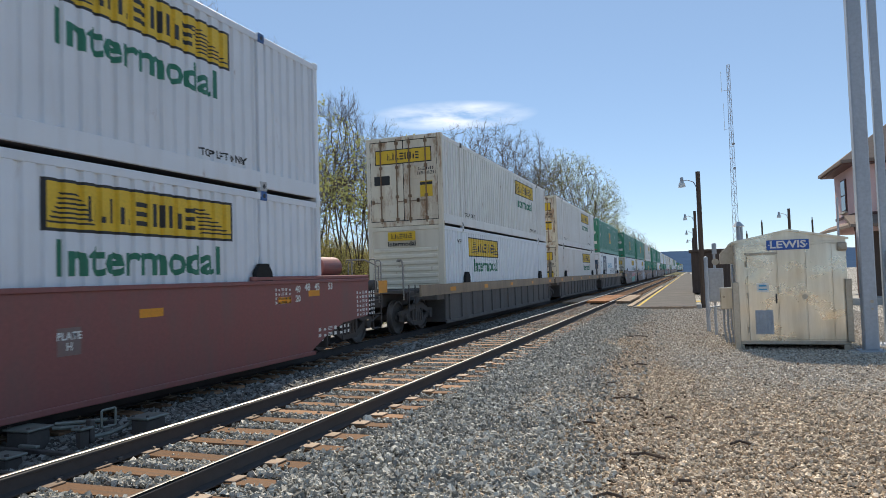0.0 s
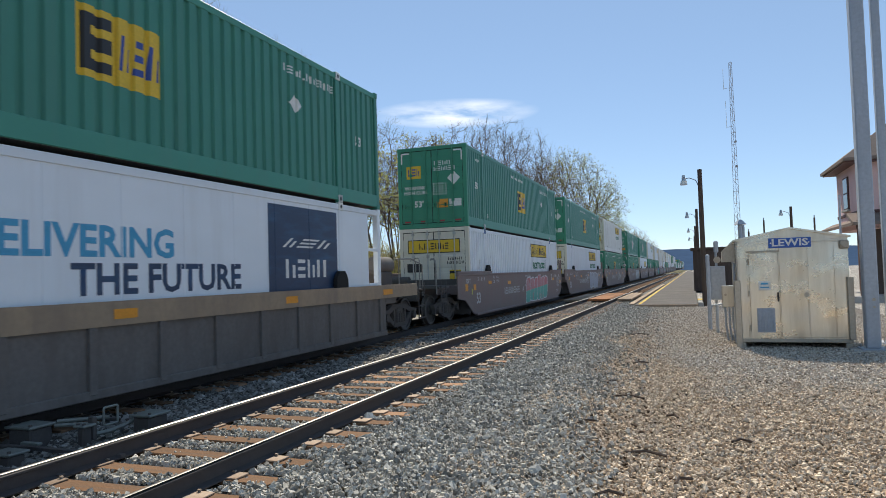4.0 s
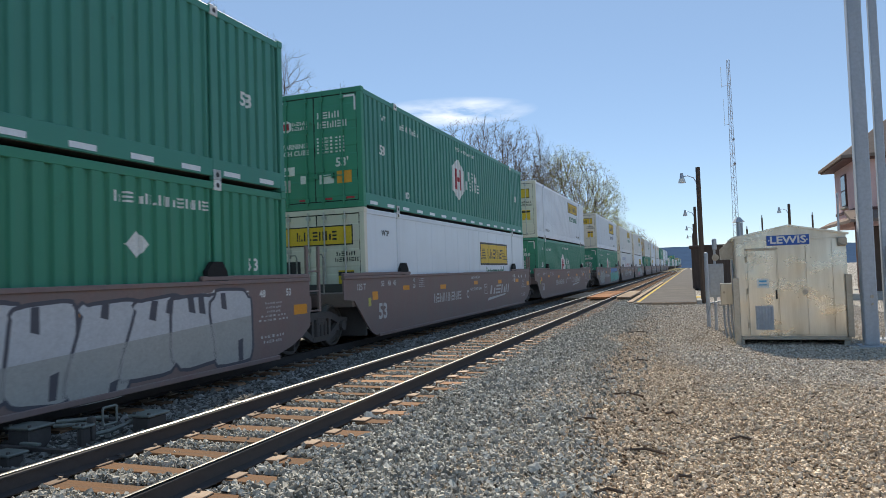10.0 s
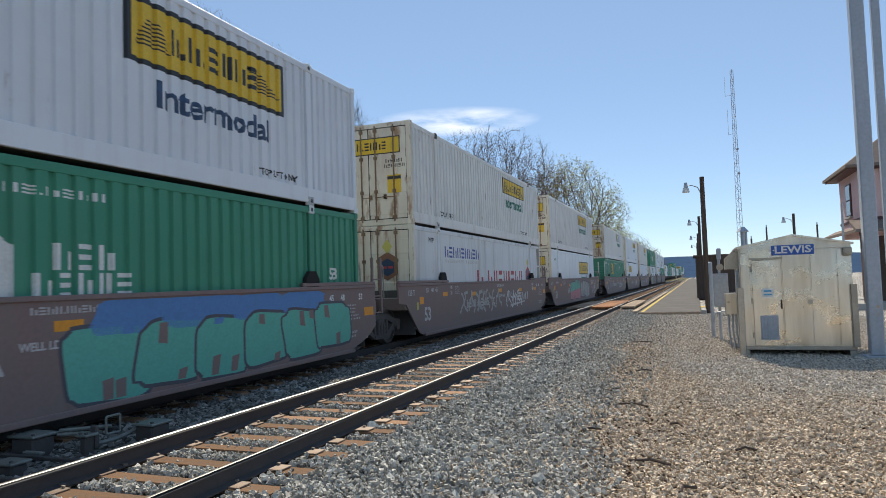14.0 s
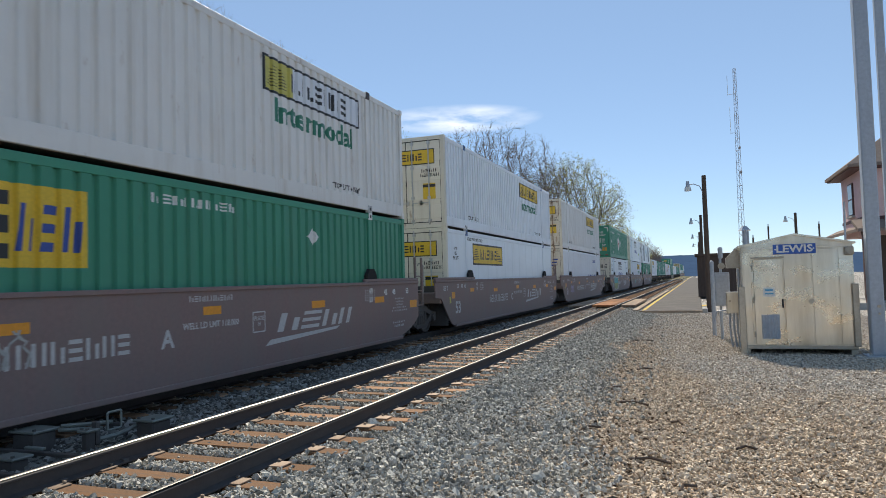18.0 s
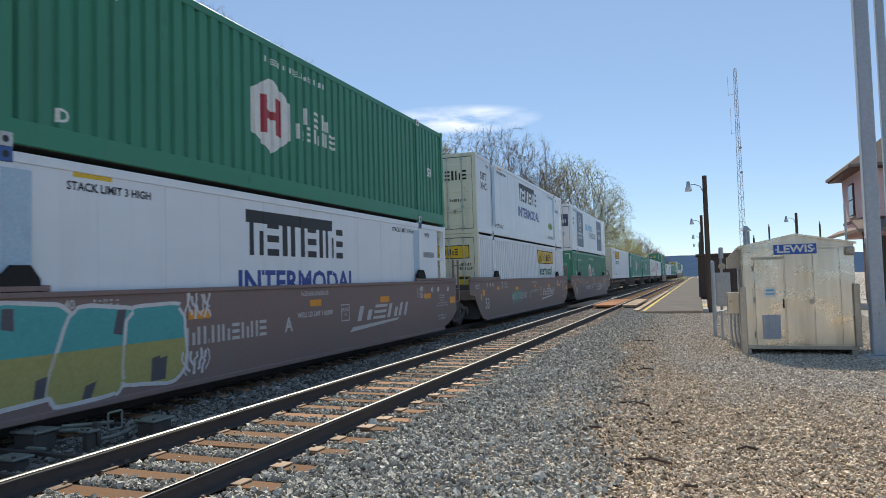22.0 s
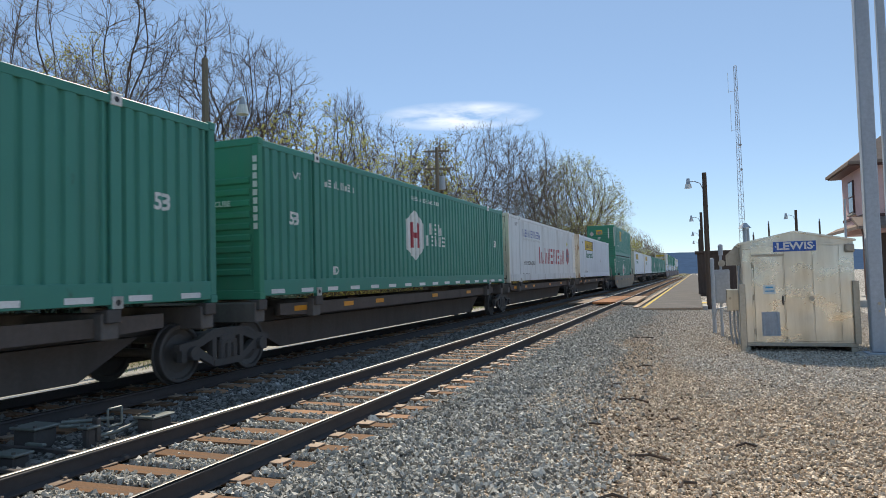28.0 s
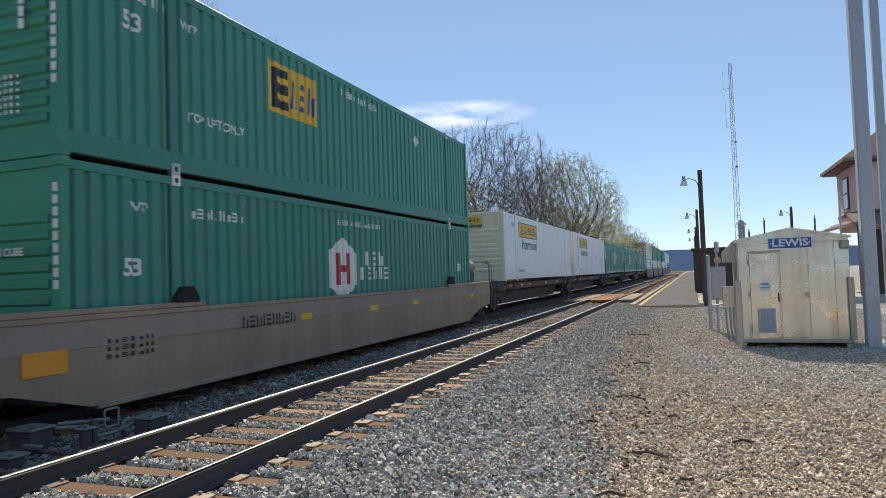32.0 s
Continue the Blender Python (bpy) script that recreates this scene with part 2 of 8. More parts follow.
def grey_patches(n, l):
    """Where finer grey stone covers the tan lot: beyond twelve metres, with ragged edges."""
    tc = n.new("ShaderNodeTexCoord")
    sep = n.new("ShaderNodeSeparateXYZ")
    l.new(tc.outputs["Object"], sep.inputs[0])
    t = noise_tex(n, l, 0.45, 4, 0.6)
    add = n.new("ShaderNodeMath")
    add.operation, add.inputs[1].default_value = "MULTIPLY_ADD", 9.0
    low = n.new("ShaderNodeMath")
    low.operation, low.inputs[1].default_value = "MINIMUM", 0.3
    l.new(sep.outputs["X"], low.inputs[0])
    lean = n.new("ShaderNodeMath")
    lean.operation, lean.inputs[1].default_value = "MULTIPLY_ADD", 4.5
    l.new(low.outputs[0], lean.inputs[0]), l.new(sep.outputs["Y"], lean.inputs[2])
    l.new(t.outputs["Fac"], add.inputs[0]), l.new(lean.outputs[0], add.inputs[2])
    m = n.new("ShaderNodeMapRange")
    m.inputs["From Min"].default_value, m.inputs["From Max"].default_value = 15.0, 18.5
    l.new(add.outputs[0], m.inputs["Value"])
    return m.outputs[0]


def stone_material(name, dark, light, warm, warm_share, grey=None):
    m, n, l, p = node_mat(name)
    geo = n.new("ShaderNodeNewGeometry")
    r = ramp(n, [(0.0, dark), (0.5, tuple(0.5 * a + 0.5 * b for a, b in zip(dark, light))), (1.0, light)])
    l.new(geo.outputs["Random Per Island"], r.inputs[0])
    t = noise_tex(n, l, 0.8, 3)
    k = ramp(n, [(0.5 - warm_share * 0.3, (0.0,)), (0.62, (warm_share,))])
    l.new(t.outputs["Fac"], k.inputs[0])
    patches = None
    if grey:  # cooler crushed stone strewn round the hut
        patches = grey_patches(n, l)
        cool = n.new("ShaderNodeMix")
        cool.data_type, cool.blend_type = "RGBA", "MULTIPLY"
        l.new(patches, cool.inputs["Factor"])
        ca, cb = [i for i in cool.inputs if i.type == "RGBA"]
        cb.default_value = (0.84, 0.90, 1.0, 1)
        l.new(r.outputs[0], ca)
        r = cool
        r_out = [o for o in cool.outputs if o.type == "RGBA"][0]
    else:
        r_out = r.outputs[0]
    grain = noise_tex(n, l, 90, 4)
    g = ramp(n, [(0.3, (0.7,)), (0.75, (1.15,))])
    l.new(grain.outputs["Fac"], g.inputs[0])
    c = blend(n, l, k.outputs[0], r_out, warm)
    mul = n.new("ShaderNodeMix")
    mul.data_type, mul.blend_type = "RGBA", "MULTIPLY"
    mul.inputs["Factor"].default_value = 1
    a, b = [i for i in mul.inputs if i.type == "RGBA"]
    l.new(c, a), l.new(g.outputs[0], b)
    l.new([o for o in mul.outputs if o.type == "RGBA"][0], p.inputs["Base Color"])
    p.inputs["Roughness"].default_value = 0.85
    p.inputs["Specular IOR Level"].default_value = 0.2
    return m


M["stone"] = stone_material("grey_ballast_stone", (0.18, 0.173, 0.152), (0.71, 0.68, 0.60), (0.44, 0.38, 0.29), 0.15)
# ballast under the train, with the train's shade toned into its colour
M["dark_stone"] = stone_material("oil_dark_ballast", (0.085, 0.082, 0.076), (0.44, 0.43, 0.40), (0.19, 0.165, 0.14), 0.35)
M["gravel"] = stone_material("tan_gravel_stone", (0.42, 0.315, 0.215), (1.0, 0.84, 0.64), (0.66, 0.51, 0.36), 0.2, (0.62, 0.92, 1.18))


def ground_material():
    m, n, l, p = node_mat("gravel_lot")
    a = noise_tex(n, l, 38, 6, 0.7, None, "Object")
    v = n.new("ShaderNodeTexVoronoi")
    v.inputs["Scale"].default_value = 32
    tc = n.new("ShaderNodeTexCoord")
    l.new(tc.outputs["Object"], v.inputs["Vector"])
    cells = n.new("ShaderNodeSeparateColor")
    l.new(v.outputs["Color"], cells.inputs[0])
    # lot bed kept dark, painting in the shade between loose stones
    stones = ramp(n, [(0.0, (0.03, 0.023, 0.016)), (0.5, (0.12, 0.09, 0.063)), (1.0, (0.70, 0.54, 0.39))])
    l.new(cells.outputs[0], stones.inputs[0])
    patch = noise_tex(n, l, 0.35, 4, 0.6)
    pk = ramp(n, [(0.42, (0.0,)), (0.62, (0.8,))])
    l.new(patch.outputs["Fac"], pk.inputs[0])
    c = blend(n, l, pk.outputs[0], stones.outputs[0], (0.13, 0.098, 0.07))
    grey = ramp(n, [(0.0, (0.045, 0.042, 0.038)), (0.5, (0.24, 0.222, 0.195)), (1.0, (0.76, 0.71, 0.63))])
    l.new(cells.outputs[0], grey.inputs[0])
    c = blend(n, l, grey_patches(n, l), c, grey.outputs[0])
    # fine stone under the ballast of both tracks, darkened for shade between stones
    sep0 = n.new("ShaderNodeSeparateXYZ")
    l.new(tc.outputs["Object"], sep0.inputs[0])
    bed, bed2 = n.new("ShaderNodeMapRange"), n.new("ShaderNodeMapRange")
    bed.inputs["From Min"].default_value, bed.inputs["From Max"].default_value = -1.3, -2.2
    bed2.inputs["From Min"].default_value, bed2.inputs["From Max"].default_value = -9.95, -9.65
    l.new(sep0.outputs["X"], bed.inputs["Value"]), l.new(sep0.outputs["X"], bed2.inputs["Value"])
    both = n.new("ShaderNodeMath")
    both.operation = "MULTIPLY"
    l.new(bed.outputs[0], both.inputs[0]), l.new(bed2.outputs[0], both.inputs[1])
    shaded_fines = ramp(n, [(0.0, (0.035, 0.033, 0.03)), (0.6, (0.10, 0.095, 0.086)), (1.0, (0.40, 0.385, 0.345))])
    l.new(cells.outputs[1], shaded_fines.inputs[0])
    c = blend(n, l, both.outputs[0], c, shaded_fines.outputs[0])
    pale = n.new("ShaderNodeMapRange")
    pale.inputs["From Min"].default_value, pale.inputs["From Max"].default_value = -9.6, -10.0
    l.new(sep0.outputs["X"], pale.inputs["Value"])
    c = blend(n, l, pale.outputs[0], c, (0.40, 0.38, 0.34))
    # grass and leaf litter beyond the tracks
    sep = n.new("ShaderNodeSeparateXYZ")
    l.new(tc.outputs["Object"], sep.inputs[0])
    far = n.new("ShaderNodeMapRange")
    far.inputs["From Min"].default_value, far.inputs["From Max"].default_value = -12.2, -14.0
    l.new(sep.outputs["X"], far.inputs["Value"])
    grass_n = noise_tex(n, l, 0.9, 6, 0.7)
    grass = ramp(n, [(0.35, (0.07, 0.09, 0.025)), (0.5, (0.15, 0.13, 0.05)), (0.65, (0.19, 0.13, 0.075))])
    l.new(grass_n.outputs["Fac"], grass.inputs[0])
    c = blend(n, l, far.outputs[0], c, grass.outputs[0])
    l.new(c, p.inputs["Base Color"])
    p.inputs["Roughness"].default_value = 0.95
    p.inputs["Specular IOR Level"].default_value = 0.12
    b = n.new("ShaderNodeBump")
    b.inputs["Strength"].default_value, b.inputs["Distance"].default_value = 0.9, 0.02
    l.new(v.outputs["Distance"], b.inputs["Height"])
    b2 = n.new("ShaderNodeBump")
    b2.inputs["Strength"].default_value, b2.inputs["Distance"].default_value = 0.5, 0.01
    l.new(a.outputs["Fac"], b2.inputs["Height"]), l.new(b.outputs[0], b2.inputs["Normal"])
    l.new(b2.outputs[0], p.inputs["Normal"])
    return m


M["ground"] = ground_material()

# ---- building tools ----
RAIL = 0.28  # top of rail
NEAR_X, FAR_X = -4.715, -8.515  # the two tracks
GAUGE = 1.505


def mesh_of(bm, name, smooth=False):
    me = bpy.data.meshes.new(name)
    bm.normal_update()
    bm.to_mesh(me)
    bm.free()
    if smooth:
        me.shade_smooth()
    return me


def part(name, bm, material, parent=None, label="", at=None):
    """Links a bmesh, or a mesh that repeats share, as one object."""
    me = bm if isinstance(bm, bpy.types.Mesh) else mesh_of(bm, name)
    if material is not None and not me.materials:
        me.materials.append(material)
    ob = new(name, me)
    if parent is not None:
        ob.parent = parent
    if at is not None:
        ob.matrix_basis = at
    if material is not None and me.materials[0] != material:
        ob.material_slots[0].link = "OBJECT"
        ob.material_slots[0].material = material
    if label:
        ob["label"] = label
    return ob


def box(bm, x0, x1, y0, y1, z0, z1, bevel=0.0):
    r = bmesh.ops.create_cube(bm, size=1)
    bmesh.ops.scale(bm, vec=(x1 - x0, y1 - y0, z1 - z0), verts=r["verts"])
    bmesh.ops.translate(bm, vec=((x0 + x1) / 2, (y0 + y1) / 2, (z0 + z1) / 2), verts=r["verts"])
    if bevel:
        edges = list({e for v in r["verts"] for e in v.link_edges})
        bmesh.ops.bevel(bm, geom=edges, offset=bevel, segments=1, affect="EDGES")
    return bm


def boxed(x0, x1, y0, y1, z0, z1, bevel=0.0):
    return box(bmesh.new(), x0, x1, y0, y1, z0, z1, bevel)


def rod(bm, a, b, r, n=8, r2=None):
    a, b = Vector(a), Vector(b)
    m = Matrix.Translation((a + b) / 2) @ (b - a).to_track_quat("Z", "Y").to_matrix().to_4x4()
    bmesh.ops.create_cone(bm, cap_ends=True, segments=n, radius1=r, radius2=r if r2 is None else r2, depth=(b - a).length, matrix=m)
    return bm


def pipe(points, r, n=8):
    """One bent tube through the points."""
    bm = bmesh.new()
    pts = [Vector(p) for p in points]
    rings, side = [], None
    for i, p in enumerate(pts):
        d = (pts[min(i + 1, len(pts) - 1)] - pts[max(i - 1, 0)]).normalized()
        side = d.orthogonal() if side is None else side - d * side.dot(d)
        side.normalize()
        up = d.cross(side)
        rings.append([bm.verts.new(p + (side * math.cos(6.28319 * k / n) + up * math.sin(6.28319 * k / n)) * r) for k in range(n)])
    for a, b in zip(rings, rings[1:]):
        for k in range(n):
            bm.faces.new((a[k], a[(k + 1) % n], b[(k + 1) % n], b[k]))
    bm.faces.new(rings[0][::-1]), bm.faces.new(rings[-1])
    return bm


def prism(bm, outline, axis, a, b):
    """A closed outline of two coordinates, pushed from a to b along the axis."""
    def place(p, q, s):
        return {"x": (s, p, q), "y": (p, s, q), "z": (p, q, s)}[axis]
    one = [bm.verts.new(place(p, q, a)) for p, q in outline]
    two = [bm.verts.new(place(p, q, b)) for p, q in outline]
    k = len(outline)
    faces = [bm.faces.new(one), bm.faces.new(two[::-1])]
    faces += [bm.faces.new((one[i], two[i], two[(i + 1) % k], one[(i + 1) % k])) for i in range(k)]
    bmesh.ops.recalc_face_normals(bm, faces=faces)
    return bm


def empty(name, at=None):
    ob = new(name)
    ob.empty_display_size = 0.2
    if at is not None:
        ob.matrix_basis = at
    return ob


TEXTS = {}


def text_mesh(body, size):
    """Lettering in the built-in font as a flat mesh, x to the right and y up."""
    key = (body, size)
    if key not in TEXTS:
        cu = bpy.data.curves.new("lettering", "FONT")
        cu.offset = 0.028 * size
        cu.body, cu.size, cu.resolution_u, cu.align_x, cu.align_y = body, size, 2, "CENTER", "CENTER"
        ob = new("lettering", cu)
        me = bpy.data.meshes.new_from_object(ob.evaluated_get(bpy.context.evaluated_depsgraph_get()))
        bpy.data.objects.remove(ob), bpy.data.curves.remove(cu)
        TEXTS[key] = me
    return TEXTS[key]

# ---- ground and tracks ----
def ground_height(x, y):
    z = 0.0
    if x < -2.2:
        z = 0.06 * min(1, (-2.2 - x) / 0.9)
    if x < -10.6:
        z = 0.06 - 0.22 * min(1, (-10.6 - x) / 1.6)
    if x < -19:
        f = max(0.0, min(1.0, (-19 - x) / 19))
        fade = 1 - max(0.0, min(1.0, (y - 25) / 50))
        z += (10.5 * f * f * (3 - 2 * f) + 0.05 * max(0.0, min(60.0, -38 - x))) * (0.12 + 0.88 * fade)
    if abs(x) < 200 and y < 300:
        z += 0.035 * noise.noise((x * 0.5, y * 0.35, 0)) * (1 if x > -2.2 or x < -11 else 0.2)
    if y > 60:
        z -= 0.000012 * (y - 60) ** 2 if y < 700 else 0.000012 * 640 ** 2 + (y - 700) * 0.002
    return z


def build_ground():
    xs = [-2500, -1200, -500, -200, -120] + [-90 + 3 * i for i in range(23)] + [-22, -20, -18, -16, -14, -13, -12.2, -11.6, -11, -10.6, -10, -8, -6, -4, -3.1]
    xs += [-2.9, -2.65, -2.4, -2.2] + [-2 + 0.5 * i for i in range(20)] + [8.5, 10, 12, 15, 20, 30, 45, 70, 120, 300, 900, 2500]
    ys = [-300, -120, -50, -20, -8] + [-4 + 0.5 * i for i in range(60)] + [26 + 2 * i for i in range(20)] + [70, 80, 95, 110, 130, 150, 180, 220, 280, 350, 450, 600, 800, 1200, 2000, 4000]
    verts = [(x, y, ground_height(x, y)) for y in ys for x in xs]
    w = len(xs)
    faces = [(j * w + i, j * w + i + 1, (j + 1) * w + i + 1, (j + 1) * w + i) for j in range(len(ys) - 1) for i in range(w - 1)]
    me = bpy.data.meshes.new("ground")
    me.from_pydata(verts, [], faces)
    me.shade_smooth()
    me.materials.append(M["ground"])
    return tagged(new("ground", me), "tan and grey gravel lot with grass beyond the tracks", "ground", kind="structure")


build_ground()


def stones(name, label, count, spread, size, material, seed, flat, tilt):
    """Loose stones, each a bent block; spread(rng, n) gives their places."""
    rng = np.random.default_rng(seed)
    ring = np.array([(1, 0.15), (0.1, 1), (-1, -0.1), (-0.15, -1)])
    corner = np.array([(x, y, -0.6) for x, y in ring] + [(0.72 * x, 0.72 * y, 0.55) for x, y in ring])
    quads = np.array([(4, 5, 6, 7), (0, 1, 5, 4), (1, 2, 6, 5), (2, 3, 7, 6), (3, 0, 4, 7)])
    where = spread(rng, count)
    n = len(where)
    shape = corner[None] + rng.uniform(-0.28, 0.28, (n, 8, 3))
    shape = shape * size * rng.lognormal(0, 0.32, (n, 1, 1)) * np.stack([rng.uniform(0.9, 1.5, n), rng.uniform(0.65, 1.0, n), flat * rng.uniform(0.7, 1.3, n)], 1)[:, None]
    yaw, tip, roll = rng.uniform(0, 6.283, n), rng.normal(0, tilt, n), rng.normal(0, tilt, n)
    c, d = np.cos(tip)[:, None], np.sin(tip)[:, None]
    x, y, z = shape[..., 0], shape[..., 1] * c - shape[..., 2] * d, shape[..., 1] * d + shape[..., 2] * c
    c, d = np.cos(roll)[:, None], np.sin(roll)[:, None]
    x, z = x * c + z * d, z * c - x * d
    c, d = np.cos(yaw)[:, None], np.sin(yaw)[:, None]
    v = np.stack([x * c - y * d, x * d + y * c, z], 2) + where[:, None]
    faces = (quads[None] + 8 * np.arange(n)[:, None, None]).reshape(-1, 4)
    me = bpy.data.meshes.new(name)
    me.vertices.add(8 * n), me.loops.add(20 * n), me.polygons.add(5 * n)
    me.vertices.foreach_set("co", v.ravel())
    me.loops.foreach_set("vertex_index", faces.ravel().astype(np.int32))
    me.polygons.foreach_set("loop_start", np.arange(0, 20 * n, 4, dtype=np.int32))
    me.update(calc_edges=True)
    me.shade_flat()
    me.materials.append(material)
    return tagged(new(name, me), label, "stones", kind="stuff")


TIE_PITCH, TIE_START, TIES = 0.562, 0.60, 330


def tie_y(k):
    return TIE_START + k * TIE_PITCH


def ballast_near(rng, n):
    x = rng.uniform(-6.15, -0.7, n)
    y = 2.8 + 36 * rng.uniform(0, 1, n) ** 1.7
    y[::24] = rng.uniform(-5, 3.2, len(y[::24]))
    edge = np.clip((-0.75 - 0.075 * np.clip(y - 5.6, -1, 11) - x + 0.15 * np.sin(y * 1.3)) / 0.9, 0, 1)
    keep = rng.uniform(0, 1, n) < np.clip(edge * 1.6, 0.06, 1)
    on_tie = (np.abs((y - TIE_START) / TIE_PITCH - np.round((y - TIE_START) / TIE_PITCH)) < 0.27) & (np.abs(x - NEAR_X) < 1.25)
    railed = (np.abs(np.abs(x - NEAR_X) - GAUGE / 2) < 0.1)
    keep &= ~(on_tie & (rng.uniform(0, 1, n) > 0.03)) & ~railed
    x, y = x[keep], y[keep]
    z = 0.06 * np.clip((-2.2 - x) / 0.9, 0, 1) + rng.uniform(0.0, 0.044, len(x))
    return np.stack([x, y, z], 1)


def ballast_far(rng, n):
    x, y = rng.uniform(-9.9, -5.6, n), 3 + 30 * rng.uniform(0, 1, n) ** 1.4
    keep = np.abs(np.abs(x - FAR_X) - GAUGE / 2) > 0.1
    x, y = x[keep], y[keep]
    return np.stack([x, y, 0.05 + rng.uniform(-0.01, 0.025, len(x))], 1)


def gravel_lot(rng, n):
    x = rng.uniform(-2.4, 6.0, n)
    y = 3.2 + 30 * rng.uniform(0, 1, n) ** 2.0
    y[::24] = rng.uniform(-5, 3.4, len(y[::24]))
    z = 0.035 * np.array([noise.noise((a * 0.5, b * 0.35, 0)) for a, b in zip(x, y)])
    return np.stack([x, y, z + rng.uniform(0.004, 0.020, n)], 1)


stones("track_ballast", "crushed grey ballast stones beside and between the ties", 150000, ballast_near, 0.0186, M["stone"], 1, 1.15, 0.40)
stones("track_ballast", "dusty grey ballast stones, toned dark for the passing train's shade", 18000, ballast_far, 0.034, M["dark_stone"], 2, 0.8, 0.35)
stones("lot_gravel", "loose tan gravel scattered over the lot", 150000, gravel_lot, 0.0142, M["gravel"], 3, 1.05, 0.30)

M["litter"] = stone_material("bark_and_leaf_litter", (0.03, 0.02, 0.013), (0.16, 0.10, 0.06), (0.09, 0.055, 0.03), 0.3)


def litter(rng, n):
    """Bark, leaves and wood crumbs along the foot of the ballast, and strewn thinly over the lot."""
    y = 3.6 + 24 * rng.uniform(0, 1, n) ** 1.6
    x = -0.95 - 0.05 * np.clip(y - 5, 0, 14) + rng.normal(0, 0.34, n) + 0.25 * np.sin(y * 0.9)
    x[::3] = rng.uniform(-1.2, 5.0, len(x[::3]))
    z = 0.035 * np.array([noise.noise((a * 0.5, b * 0.35, 0)) for a, b in zip(x, y)])
    return np.stack([x, y, z + rng.uniform(0.006, 0.02, n)], 1)


stones("leaf_litter", "dark bark crumbs and dead leaves strewn over the gravel", 3000, litter, 0.021, M["litter"], 4, 0.35, 0.35)

RAIL_OUTLINE = [(-0.07, -0.18), (0.07, -0.18), (0.07, -0.168), (0.012, -0.145), (0.009, -0.045), (0.036, -0.035), (0.036, -0.018), (0.026, -0.012)]
RAIL_OUTLINE += [(-x, z) for x, z in RAIL_OUTLINE[:1:-1]]


def build_track(cx, label):
    track = tagged(empty("railway_track", pose(cx, 0, 0)), label, "track", kind="structure")
    for s in (-1, 1):
        bm = bmesh.new()
        prism(bm, [(s * GAUGE / 2 + x, RAIL + z) for x, z in RAIL_OUTLINE], "y", -40, 330)
        rail = part("rail", bm, M["rail_side"], track, "rusty steel rail with a worn bright head")
        bm = bmesh.new()
        edge, r = s * GAUGE / 2, 0.062  # the crown, worn bright and rounded towards the gauge corner
        turn = [radians(a) for a in (range(-14, 27, 5) if s < 0 else range(-30, 16, 5))]
        arc = [(edge + 0.012 * s + r * math.sin(a), RAIL + 0.006 - r * (1 - math.cos(a))) for a in turn]
        one, two = [[bm.verts.new((x, y, z)) for x, z in arc] for y in (-40, 330)]
        for i in range(len(arc) - 1):
            bm.faces.new((one[i], one[i + 1], two[i + 1], two[i]))
        me = mesh_of(bm, "rail_head", True)
        part("rail_head", me, M["rail_top" if s < 0 else "rail_dull"], rail, "bright polished running surface")
    return track


near_track = build_track(NEAR_X, "near railway track with weathered wooden ties in grey ballast")
far_track = build_track(FAR_X, "far railway track under the passing freight train")


def build_ties(track, first, last, seed, joined_from):
    rng = random.Random(seed)
    shapes = []
    for k in range(6):
        bm = boxed(-1.29, 1.29, -0.112, 0.112, -0.15, 0, 0.008)
        for v in bm.verts:
            v.co.x += rng.uniform(-0.05, 0.05) if abs(v.co.x) > 1 else 0
            v.co.y += rng.uniform(-0.012, 0.012)
            v.co.z += rng.uniform(-0.008, 0.004)
        me = mesh_of(bm, "tie")
        me.materials.append(M["tie"])
        shapes.append(me)
    plate = mesh_of(boxed(-0.19, 0.16, -0.095, 0.095, 0, 0.016, 0.004), "tie_plate")
    plate.materials.append(M["tie_plate"])
    spike_bm = bmesh.new()
    prism(spike_bm, [(-0.008, 0), (0.008, 0), (0.008, 0.012), (0.018, 0.013), (0.013, 0.023), (-0.014, 0.023), (-0.018, 0.013), (-0.008, 0.012)], "y", -0.012, 0.012)
    spike = mesh_of(spike_bm, "spike")
    spike.materials.append(M["tie_plate"])
    rest = bmesh.new()
    for k in range(first, last):
        y, turn = tie_y(k) + rng.uniform(-0.05, 0.05), rng.uniform(-1.2, 1.2)
        if k >= joined_from:
            box(rest, -1.3, 1.3, y - 0.11, y + 0.11, RAIL - 0.33, RAIL - 0.18)
            continue
        tie = part("tie", rng.choice(shapes), None, track, at=pose(rng.uniform(-0.04, 0.04), y, RAIL - 0.182, 0, 0, turn))
        for s in (-1, 1):
            x = s * GAUGE / 2
            part("tie_plate", plate, None, tie, at=pose(x + 0.02 * s, 0, 0.001, 0, 0, 180 if s > 0 else 0))
            if y < 20:
                for dx, dy in ((0.085, 0.06), (-0.085, -0.06)):
                    part("spike", spike, None, tie, at=pose(x + dx, dy + rng.uniform(-0.01, 0.01), 0.017))
    tagged(part("far_ties", rest, M["tie"], track), kind="stuff")


build_ties(near_track, -22, TIES, 5, 90)
build_ties(far_track, -14, TIES, 6, 45)

# ---- freight containers ----
CL, CW, CH = 16.154, 2.591, 2.896
HALF = CW / 2
PERIOD = 0.28
SHAPES = {}


def shape(key, make):
    """One mesh that all alike parts share."""
    if key not in SHAPES:
        SHAPES[key] = make()
    return SHAPES[key]


SECTIONS = ((0.14, 1.90), (2.08, 14.07), (14.25, 16.01))


